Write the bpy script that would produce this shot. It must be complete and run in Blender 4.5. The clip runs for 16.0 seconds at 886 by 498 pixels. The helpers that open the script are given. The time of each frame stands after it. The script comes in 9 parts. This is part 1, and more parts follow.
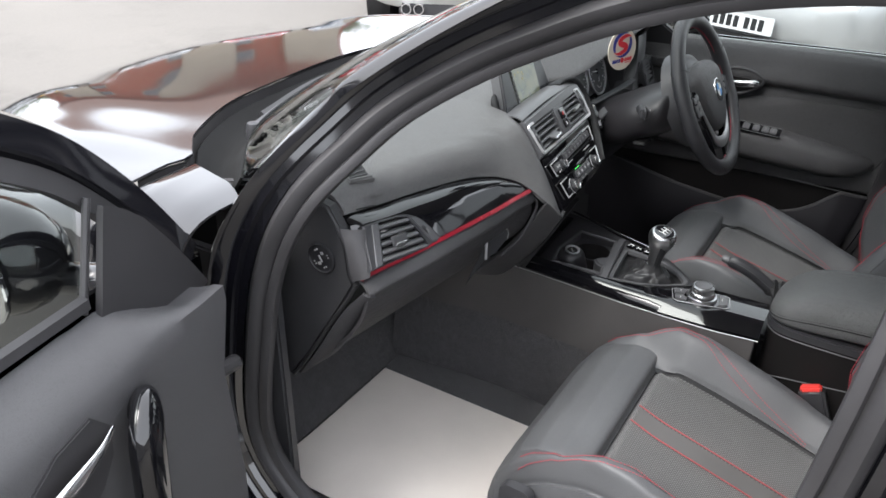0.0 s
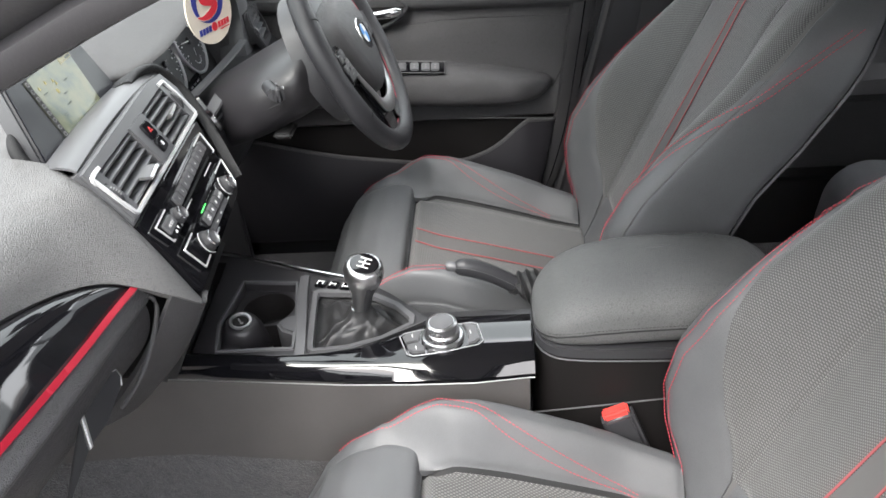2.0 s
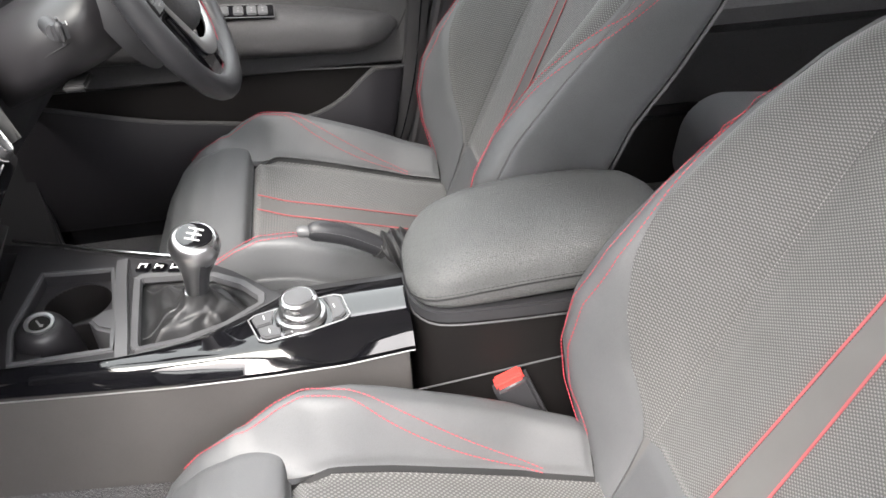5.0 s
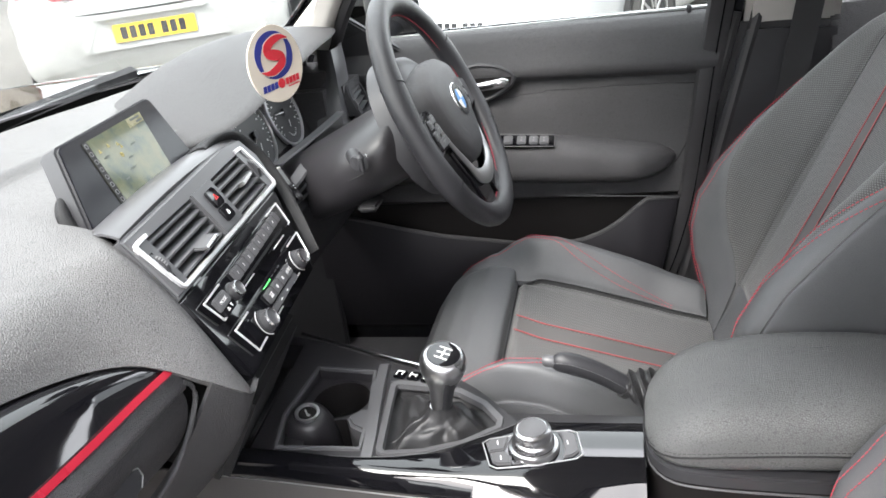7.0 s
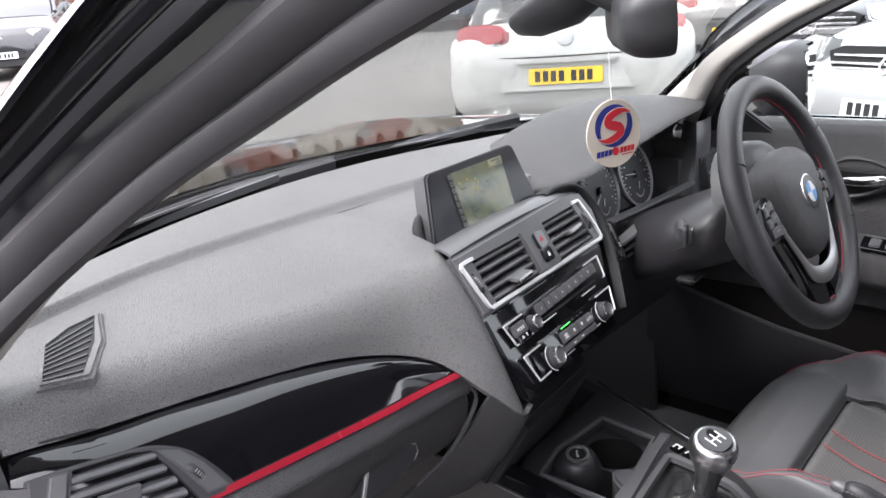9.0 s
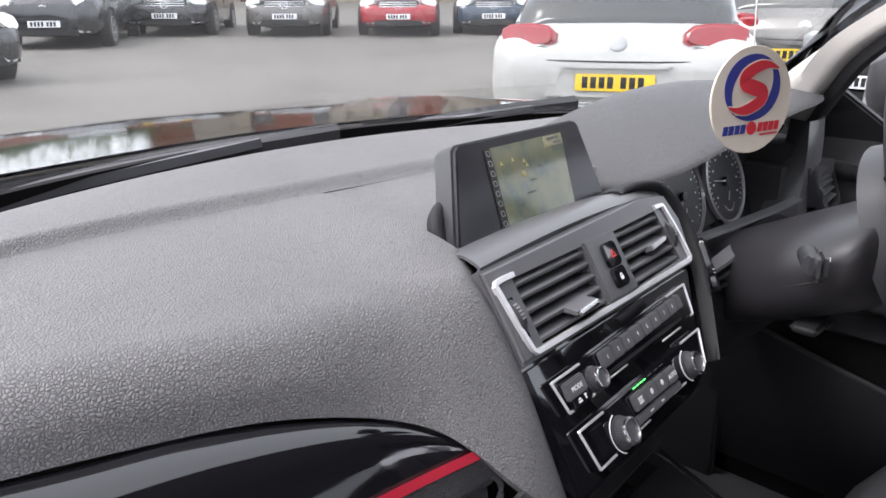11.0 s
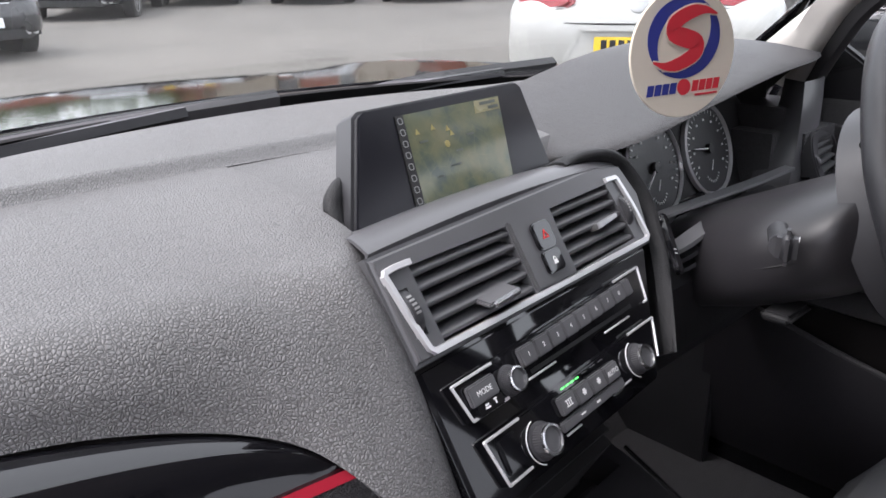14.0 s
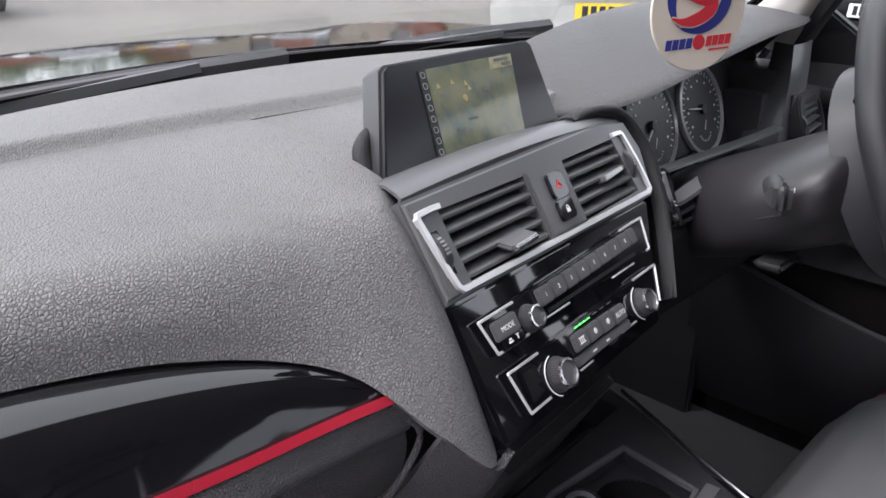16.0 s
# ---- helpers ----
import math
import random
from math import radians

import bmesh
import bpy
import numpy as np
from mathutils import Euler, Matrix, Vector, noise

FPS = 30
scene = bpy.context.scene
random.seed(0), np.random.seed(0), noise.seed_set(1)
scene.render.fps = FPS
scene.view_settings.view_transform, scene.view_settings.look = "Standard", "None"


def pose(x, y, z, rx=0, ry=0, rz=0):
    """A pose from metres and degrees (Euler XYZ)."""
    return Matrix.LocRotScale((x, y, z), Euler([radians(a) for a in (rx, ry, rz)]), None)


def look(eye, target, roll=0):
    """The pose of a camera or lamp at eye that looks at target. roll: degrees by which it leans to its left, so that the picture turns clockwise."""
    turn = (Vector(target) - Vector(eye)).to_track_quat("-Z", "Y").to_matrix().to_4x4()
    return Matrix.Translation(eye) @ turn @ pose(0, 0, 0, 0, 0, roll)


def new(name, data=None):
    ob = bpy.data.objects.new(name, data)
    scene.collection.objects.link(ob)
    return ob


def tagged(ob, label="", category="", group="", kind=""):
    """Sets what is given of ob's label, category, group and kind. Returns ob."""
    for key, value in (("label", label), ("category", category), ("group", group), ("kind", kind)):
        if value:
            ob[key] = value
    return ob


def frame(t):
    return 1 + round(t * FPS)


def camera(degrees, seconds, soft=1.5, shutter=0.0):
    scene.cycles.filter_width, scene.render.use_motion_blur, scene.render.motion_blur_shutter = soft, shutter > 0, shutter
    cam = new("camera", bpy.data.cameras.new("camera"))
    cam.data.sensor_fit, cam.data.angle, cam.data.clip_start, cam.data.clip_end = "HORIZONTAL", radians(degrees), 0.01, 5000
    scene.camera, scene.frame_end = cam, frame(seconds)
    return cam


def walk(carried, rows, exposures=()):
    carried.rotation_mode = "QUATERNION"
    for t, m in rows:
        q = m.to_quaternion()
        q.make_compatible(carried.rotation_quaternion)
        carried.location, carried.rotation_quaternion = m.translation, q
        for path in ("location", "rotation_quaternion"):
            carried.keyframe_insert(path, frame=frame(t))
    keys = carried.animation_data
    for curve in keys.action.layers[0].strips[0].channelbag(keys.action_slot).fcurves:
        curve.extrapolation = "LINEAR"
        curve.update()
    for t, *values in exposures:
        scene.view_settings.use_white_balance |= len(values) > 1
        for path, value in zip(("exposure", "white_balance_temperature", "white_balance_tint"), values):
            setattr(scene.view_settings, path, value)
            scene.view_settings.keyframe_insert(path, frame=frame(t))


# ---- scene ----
cam = camera(61.1, 16.0, soft=1.6)
PATH = [
    (0, (-1.4, -0.338, 1.426), (0.11, 0.599, 0.508), 0.5),
    (0.5, (-1.211, -0.33, 1.411), (0.375, 0.461, 0.484), -3.2),
    (1, (-1.063, -0.237, 1.385), (0.63, 0.262, 0.444), -4.7),
    (1.5, (-0.954, -0.17, 1.366), (0.798, 0.02, 0.421), -3.7),
    (2, (-0.844, -0.168, 1.319), (0.839, -0.044, 0.246), -4.6),
    (2.5, (-0.734, -0.173, 1.251), (0.638, -0.061, -0.2), -9.8),
    (3, (-0.706, -0.166, 1.24), (0.564, -0.149, -0.305), -9.1),
    (3.2, (-0.705, -0.171, 1.225), (0.534, -0.144, -0.345), -9.8),
    (5.3, (-0.734, -0.153, 1.212), (0.981, -0.398, 0.212), -2.4),
    (5.5, (-0.741, -0.153, 1.215), (1.034, -0.343, 0.311), -3.0),
    (6, (-0.739, -0.158, 1.221), (1.098, -0.182, 0.431), -4.6),
    (6.5, (-0.728, -0.18, 1.231), (1.101, -0.021, 0.437), -6.3),
    (7, (-0.717, -0.194, 1.242), (1.042, 0.248, 0.399), -7.7),
    (7.5, (-0.785, -0.229, 1.27), (0.848, 0.549, 0.416), -7.6),
    (8, (-0.809, -0.277, 1.293), (0.657, 0.806, 0.47), -6.4),
    (8.5, (-0.769, -0.311, 1.27), (0.597, 0.949, 0.53), -5.6),
    (9, (-0.75, -0.288, 1.267), (0.644, 1.002, 0.642), -4.7),
    (9.5, (-0.759, -0.228, 1.252), (0.674, 1.059, 0.713), -3.2),
    (9.7, (-0.745, -0.198, 1.243), (0.697, 1.079, 0.705), -2.2),
    (11.8, (-0.427, -0.081, 1.152), (0.866, 1.303, 0.509), -0.5),
    (12, (-0.411, -0.087, 1.154), (0.872, 1.302, 0.504), -0.7),
    (12.5, (-0.402, -0.091, 1.157), (0.873, 1.304, 0.5), -0.7),
    (13, (-0.391, -0.103, 1.159), (0.88, 1.293, 0.5), -1.0),
    (13.5, (-0.399, -0.11, 1.153), (0.874, 1.278, 0.479), -1.1),
    (14, (-0.414, -0.104, 1.156), (0.862, 1.274, 0.471), -1.3),
    (14.5, (-0.431, -0.103, 1.154), (0.849, 1.267, 0.458), -1.3),
    (15, (-0.446, -0.105, 1.164), (0.832, 1.26, 0.454), -1.2),
    (15.5, (-0.452, -0.105, 1.162), (0.834, 1.243, 0.436), -1.0),
    (16, (-0.467, -0.106, 1.153), (0.834, 1.206, 0.388), -0.5),
]
EXPOSURES = [(0, 1.80, 6250, 10), (0.7, 2.15, 6250, 10), (1.5, 2.8, 6300, 10), (2.2, 2.78, 6500, 10), (3, 2.75, 6700, 12), (5.5, 3.3, 6600, 11), (6.5, 3.15, 6550, 11), (7, 2.95, 6400, 11), (8, 2.65, 6400, 14), (9, 2.35, 6300, 16), (9.6, 2.15, 6250, 17), (12, 2.1, 6250, 18), (16, 2.1, 6250, 18)]
walk(cam, [(t, look(eye, target, roll)) for t, eye, target, roll in PATH], EXPOSURES)

# ---- world and light: a bright overcast day ----
world = bpy.data.worlds.new("sky")
scene.world = world
world.use_nodes = True
wn = world.node_tree.nodes
sky = wn.new("ShaderNodeTexSky")
sky.sky_type = "NISHITA"
sky.sun_disc = False
sky.sun_elevation, sky.sun_rotation = radians(54), radians(297)
sky.air_density, sky.dust_density, sky.ozone_density = 1.0, 6.0, 1.0
pale = wn.new("ShaderNodeMixRGB")
pale.inputs["Fac"].default_value = 0.8
pale.inputs["Color2"].default_value = (7.6, 7.6, 7.7, 1)
world.node_tree.links.new(sky.outputs["Color"], pale.inputs["Color1"])
world.node_tree.links.new(pale.outputs["Color"], wn["Background"].inputs["Color"])
wn["Background"].inputs["Strength"].default_value = 0.15
sun = new("sun", bpy.data.lights.new("sun", "SUN"))
sun.data.energy, sun.data.angle, sun.data.color = 1.1, radians(30), (1.0, 0.97, 0.93)
sun.matrix_world = look((-9.0, 4.6, 14), (0, 0, 0))


# ---- materials ----
def mat(name, color, rough=0.5, metal=0.0, coat=0.0, spec=0.5, sheen=0.0):
    """A node material; returns material, nodes, links and its shader."""
    m = bpy.data.materials.new(name)
    m.use_nodes = True
    n, l = m.node_tree.nodes, m.node_tree.links
    b = n["Principled BSDF"]
    b.inputs["Base Color"].default_value = (*color, 1)
    b.inputs["Roughness"].default_value = rough
    b.inputs["Metallic"].default_value = metal
    b.inputs["Coat Weight"].default_value = coat
    b.inputs["Coat Roughness"].default_value = 0.03
    b.inputs["Specular IOR Level"].default_value = spec
    b.inputs["Sheen Weight"].default_value = sheen
    return m, n, l, b


def coords(n, l, scale=1.0, warp=None):
    tc = n.new("ShaderNodeTexCoord")
    mp = n.new("ShaderNodeMapping")
    mp.inputs["Scale"].default_value = (scale,) * 3 if not isinstance(scale, tuple) else scale
    l.new(tc.outputs["Object"], mp.inputs["Vector"])
    return mp.outputs["Vector"]


def ramp(n, l, src, stops):
    r = n.new("ShaderNodeValToRGB")
    while len(r.color_ramp.elements) < len(stops):
        r.color_ramp.elements.new(0.5)
    for e, (p, c) in zip(r.color_ramp.elements, stops):
        e.position, e.color = p, (*c, 1) if not isinstance(c, float) else (c, c, c, 1)
    l.new(src, r.inputs["Fac"])
    return r.outputs["Color"]


def noise_tex(n, l, vec, scale, detail=3.0, rough=0.55):
    t = n.new("ShaderNodeTexNoise")
    t.inputs["Scale"].default_value, t.inputs["Detail"].default_value, t.inputs["Roughness"].default_value = scale, detail, rough
    l.new(vec, t.inputs["Vector"])
    return t.outputs["Fac"]


def bump(n, l, b, height, strength, dist=0.001, prev=None):
    u = n.new("ShaderNodeBump")
    u.inputs["Strength"].default_value, u.inputs["Distance"].default_value = strength, dist
    l.new(height, u.inputs["Height"])
    if prev:
        l.new(prev, u.inputs["Normal"])
    l.new(u.outputs["Normal"], b.inputs["Normal"])
    return u.outputs["Normal"]


def varied(name, color, rough, amount=0.15, scale=6.0, fine=220.0, bstr=0.25, bdist=0.0006, **kw):
    """A surface with slow colour and gloss variation and a fine relief."""
    m, n, l, b = mat(name, color, rough, **kw)
    v = coords(n, l)
    slow = noise_tex(n, l, v, scale, 4)
    lo, hi = [c * (1 - amount) for c in color], [min(1, c * (1 + amount)) for c in color]
    l.new(ramp(n, l, slow, [(0.3, tuple(lo)), (0.7, tuple(hi))]), b.inputs["Base Color"])
    l.new(ramp(n, l, slow, [(0.25, max(0.02, rough - 0.08)), (0.75, min(1.0, rough + 0.08))]), b.inputs["Roughness"])
    bump(n, l, b, noise_tex(n, l, v, fine, 2), bstr, bdist)
    return m


def grained(name, color, rough, cell=330.0, strength=0.5, dist=0.0007, spec=0.5):
    """Soft-touch plastic or leather with a pebbled grain."""
    m, n, l, b = mat(name, color, rough, spec=spec)
    v = coords(n, l)
    wob = n.new("ShaderNodeTexNoise")
    wob.inputs["Scale"].default_value = 90
    l.new(v, wob.inputs["Vector"])
    add = n.new("ShaderNodeVectorMath")
    add.operation = "MULTIPLY_ADD"
    add.inputs[1].default_value = (0.004,) * 3
    l.new(wob.outputs["Color"], add.inputs[0])
    l.new(v, add.inputs[2])
    vor = n.new("ShaderNodeTexVoronoi")
    vor.feature = "DISTANCE_TO_EDGE"
    vor.inputs["Scale"].default_value = cell
    l.new(add.outputs["Vector"], vor.inputs["Vector"])
    peb = ramp(n, l, vor.outputs["Distance"], [(0.0, 0.0), (0.10, 0.62), (0.42, 1.0)])
    peb.node.color_ramp.interpolation = "B_SPLINE"
    slow = noise_tex(n, l, v, 9, 4)
    # grooves darkened in the colour, as shade between the pebbles
    groove_shade = n.new("ShaderNodeMixRGB")
    groove_shade.blend_type = "MULTIPLY"
    groove_shade.inputs["Fac"].default_value = min(1.0, strength)
    l.new(ramp(n, l, slow, [(0.3, tuple(c * 0.92 for c in color)), (0.7, tuple(c * 1.18 for c in color))]), groove_shade.inputs["Color1"])
    l.new(ramp(n, l, vor.outputs["Distance"], [(0.0, 0.42), (0.16, 1.0)]), groove_shade.inputs["Color2"])
    l.new(groove_shade.outputs["Color"], b.inputs["Base Color"])
    l.new(ramp(n, l, slow, [(0.3, rough - 0.05), (0.7, rough + 0.06)]), b.inputs["Roughness"])
    bump(n, l, b, peb, strength, dist)
    return m


def woven(name, color, rough, pitch=0.0022):
    """Open-mesh seat cloth: small cells in staggered rows."""
    m, n, l, b = mat(name, color, rough, sheen=0.25)
    v = coords(n, l, 1.0 / pitch)
    sep = n.new("ShaderNodeSeparateXYZ")
    l.new(v, sep.inputs["Vector"])

    def wave(out):
        w = n.new("ShaderNodeMath")
        w.operation = "MULTIPLY"
        w.inputs[1].default_value = math.pi
        l.new(out, w.inputs[0])
        s = n.new("ShaderNodeMath")
        s.operation = "SINE"
        l.new(w.outputs[0], s.inputs[0])
        return s.outputs[0]

    tot = n.new("ShaderNodeMath")
    tot.operation = "SUBTRACT"
    l.new(sep.outputs["Y"], tot.inputs[0])
    l.new(sep.outputs["Z"], tot.inputs[1])
    mul = n.new("ShaderNodeMath")
    mul.operation = "MULTIPLY"
    l.new(wave(sep.outputs["X"]), mul.inputs[0])
    l.new(wave(tot.outputs[0]), mul.inputs[1])
    slow = noise_tex(n, l, coords(n, l), 14, 4)
    grid = ramp(n, l, mul.outputs[0], [(0.0, tuple(c * 0.46 for c in color)), (0.5, tuple(c * 1.22 for c in color))])
    mixc = n.new("ShaderNodeMixRGB")
    mixc.blend_type = "MULTIPLY"
    mixc.inputs["Fac"].default_value = 0.35
    l.new(grid, mixc.inputs["Color1"])
    l.new(ramp(n, l, slow, [(0.3, 0.7), (0.7, 1.0)]), mixc.inputs["Color2"])
    l.new(mixc.outputs["Color"], b.inputs["Base Color"])
    bump(n, l, b, mul.outputs[0], 0.5, 0.0005)
    return m


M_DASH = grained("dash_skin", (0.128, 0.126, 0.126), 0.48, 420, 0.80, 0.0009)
# same skin as M_DASH, darkened in colour to stand in for shade on the hood
M_HOOD = grained("dash_skin_shaded", (0.056, 0.055, 0.057), 0.5, 440, 0.8, 0.0011)
# black plastic darker than M_PLASTIC: the shade of deep places is in its colour
M_BOX = varied("black_plastic_and_shade", (0.009, 0.008, 0.008), 0.6, fine=700, bstr=0.2, bdist=0.0003, spec=0.2)
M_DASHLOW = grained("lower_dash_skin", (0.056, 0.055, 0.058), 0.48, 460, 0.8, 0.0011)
M_CONSOLE = varied("console_plastic", (0.019, 0.018, 0.020), 0.42, fine=800, bstr=0.2, bdist=0.0003)
M_KNEE = grained("console_side_skin", (0.062, 0.058, 0.057), 0.5, 700, 0.25, 0.0003)
M_DOOR = grained("door_trim_skin", (0.064, 0.063, 0.066), 0.5, 640, 0.5, 0.0005)
M_CAPDOOR = grained("dark_cover_plastic", (0.030, 0.029, 0.031), 0.5, 640, 0.3, 0.0004)
M_PLASTIC = varied("black_plastic", (0.032, 0.032, 0.035), 0.45, fine=700, bstr=0.2, bdist=0.0003)
M_SATIN = varied("satin_grey_plastic", (0.078, 0.078, 0.082), 0.36, fine=900, bstr=0.1, bdist=0.0002)
M_GLOSS, *_ = mat("piano_black", (0.004, 0.004, 0.005), 0.05, spec=0.5, coat=0.55)
M_SCREENGLASS, *_ = mat("screen_glass", (0.008, 0.008, 0.011), 0.22, spec=0.3)
M_EDGE = grained("stack_edge_leather", (0.014, 0.014, 0.015), 0.55, 520, 0.6, 0.0006, spec=0.3)
# pocket plastic with the shade of console and seat put into its colour
M_POCKET = varied("pocket_plastic_shaded", (0.016, 0.015, 0.018), 0.5, fine=700, bstr=0.2, bdist=0.0003)
M_CHROME = varied("satin_chrome", (0.75, 0.75, 0.76), 0.2, 0.08, fine=900, bstr=0.05, metal=1.0)
M_KNOB = varied("satin_knob_metal", (0.55, 0.55, 0.56), 0.30, 0.08, fine=900, bstr=0.05, metal=1.0)
M_TRIM = varied("bright_satin_trim", (0.66, 0.66, 0.67), 0.34, 0.08, fine=900, bstr=0.05, metal=0.55)
M_SCUTTLE = varied("matt_scuttle_plastic", (0.008, 0.008, 0.008), 0.8, fine=300, bstr=0.4, spec=0.2)
M_SILVER = varied("silver_plastic", (0.42, 0.42, 0.42), 0.34, 0.1, fine=900, bstr=0.05, metal=0.85)
M_RED = varied("red_trim", (0.24, 0.008, 0.02), 0.28, 0.12, coat=0.5)
M_THREAD = varied("red_thread", (0.40, 0.045, 0.065), 0.7, fine=1500)
M_LEATHER = grained("seat_leather", (0.088, 0.090, 0.094), 0.48, 800, 0.3, 0.0003)
M_GAITER = grained("gaiter_leather", (0.020, 0.020, 0.021), 0.45, 900, 0.3, 0.0003)
M_WHEEL = grained("wheel_leather", (0.027, 0.027, 0.030), 0.40, 900, 0.3, 0.0003)
M_ARM = grained("armrest_leather", (0.112, 0.114, 0.114), 0.43, 420, 0.8, 0.0008)
M_CLOTH = woven("seat_mesh_cloth", (0.118, 0.117, 0.116), 0.75, 0.0024)
M_STRIPE = varied("seat_stripe_cloth", (0.095, 0.093, 0.092), 0.7, fine=900)
M_REDSTRIPE = varied("seat_red_piping", (0.32, 0.07, 0.075), 0.65, fine=900)


def carpet(name, color):
    """Short-pile carpet: clumped fibres with light and dark tufts."""
    m, n, l, b = mat(name, color, 0.95, sheen=0.3)
    v = coords(n, l)
    tuft = noise_tex(n, l, v, 330, 3, 0.7)
    clump = noise_tex(n, l, v, 70, 3, 0.6)
    mx = n.new("ShaderNodeMixRGB")
    mx.blend_type = "MULTIPLY"
    mx.inputs["Fac"].default_value = 1.0
    l.new(ramp(n, l, tuft, [(0.38, tuple(q * 0.35 for q in color)), (0.62, tuple(q * 1.8 for q in color))]), mx.inputs["Color1"])
    l.new(ramp(n, l, clump, [(0.35, 0.65), (0.65, 1.0)]), mx.inputs["Color2"])
    l.new(mx.outputs[0], b.inputs["Base Color"])
    bump(n, l, b, tuft, 1.0, 0.004)
    return m


M_CARPET = carpet("floor_carpet", (0.040, 0.038, 0.042))
M_MAT = varied("paper_floor_mat", (0.72, 0.67, 0.62), 0.8, 0.06, 5, 120, 0.15, 0.001)
M_RUBBER = varied("rubber_seal", (0.034, 0.033, 0.035), 0.5, 0.2, 8, 500, 0.2, 0.0004)
M_LINER = varied("grey_roof_lining", (0.50, 0.48, 0.45), 0.9, 0.08, 6, 900, 0.4, 0.0006)
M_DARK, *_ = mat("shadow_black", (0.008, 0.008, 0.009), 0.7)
M_PAINT, _, _, paint_b = mat("black_car_paint", (0.006, 0.006, 0.008), 0.06, coat=0.9)
paint_b.inputs["Coat Roughness"].default_value = 0.09
M_RING, *_ = mat("pale_dial_ring", (0.42, 0.42, 0.43), 0.3, metal=0.4)
M_DIMTEXT, *_ = mat("dim_print", (0.22, 0.22, 0.22), 0.5)
M_GREYTEXT, *_ = mat("white_print", (0.75, 0.75, 0.75), 0.5)
M_GREEN, gn, gl, gb = mat("green_led", (0.05, 0.5, 0.05), 0.4)
gb.inputs["Emission Color"].default_value = (0.1, 0.9, 0.15, 1)
gb.inputs["Emission Strength"].default_value = 0.8
M_REDBTN, *_ = mat("red_print", (0.5, 0.02, 0.02), 0.5)
M_MIRROR, *_ = mat("mirror_glass", (0.85, 0.86, 0.87), 0.02, metal=1.0)


def glass(name, tint, rough=0.0):
    """A thin clear pane: see-through, with a gloss that grows at shallow angles."""
    m = bpy.data.materials.new(name)
    m.use_nodes = True
    n, l = m.node_tree.nodes, m.node_tree.links
    n.remove(n["Principled BSDF"])
    tr, gs, mx = (n.new("ShaderNode" + k) for k in ("BsdfTransparent", "BsdfGlossy", "MixShader"))
    tr.inputs["Color"].default_value = (*tint, 1)
    gs.inputs["Roughness"].default_value = rough
    lw, pw, ad = n.new("ShaderNodeLayerWeight"), n.new("ShaderNodeMath"), n.new("ShaderNodeMath")
    lw.inputs["Blend"].default_value = 0.5
    pw.operation, ad.operation = "POWER", "MULTIPLY_ADD"
    pw.inputs[1].default_value = 5.0
    ad.inputs[1].default_value, ad.inputs[2].default_value = 0.75, 0.022
    l.new(lw.outputs["Facing"], pw.inputs[0])
    l.new(pw.outputs[0], ad.inputs[0])
    l.new(ad.outputs[0], mx.inputs[0])
    l.new(tr.outputs[0], mx.inputs[1])
    l.new(gs.outputs[0], mx.inputs[2])
    l.new(mx.outputs[0], n["Material Output"].inputs["Surface"])
    return m


M_GLASS = glass("window_glass", (0.74, 0.76, 0.75))
M_TINTED = glass("tinted_glass", (0.55, 0.56, 0.56))


# ---- modelling helpers ----
def V(*a):
    return np.array(a, float)


def spline(points, n, closed=False):
    """n points evenly along a smooth curve through the given ones."""
    p = np.array(points, float)
    k = len(p)
    if closed:
        q = np.concatenate([p[-1:], p, p[:2]])
    else:
        q = np.concatenate([2 * p[:1] - p[1:2], p, 2 * p[-1:] - p[-2:-1]])
    segs = k if closed else k - 1
    out = []
    for s in range(segs):
        a, b, c, d = q[s : s + 4]
        for t in np.linspace(0, 1, 24, endpoint=False):
            out.append(0.5 * (2 * b + (c - a) * t + (2 * a - 5 * b + 4 * c - d) * t**2 + (3 * b - a - 3 * c + d) * t**3))
    out = np.array(out + ([] if closed else [p[-1]]))
    ring = np.concatenate([out, out[:1]]) if closed else out
    far = np.r_[0, np.cumsum(np.linalg.norm(np.diff(ring, axis=0), axis=1))]
    at = np.linspace(0, far[-1], n + 1)[:-1] if closed else np.linspace(0, far[-1], n)
    return np.stack([np.interp(at, far, ring[:, i]) for i in range(p.shape[1])], 1)


def grid_bm(g, cap=False, wrap=False):
    """A sheet of quads from a rows x columns x 3 array; wrap closes each row into a ring."""
    g = np.asarray(g, float)
    bm = bmesh.new()
    vs = [[bm.verts.new(p) for p in row] for row in g]
    cols = g.shape[1]
    for a, b in zip(vs, vs[1:]):
        for j in range(cols if wrap else cols - 1):
            bm.faces.new((a[j], a[(j + 1) % cols], b[(j + 1) % cols], b[j]))
    if cap and wrap:
        bm.faces.new(vs[0][::-1])
        bm.faces.new(vs[-1])
    return bm


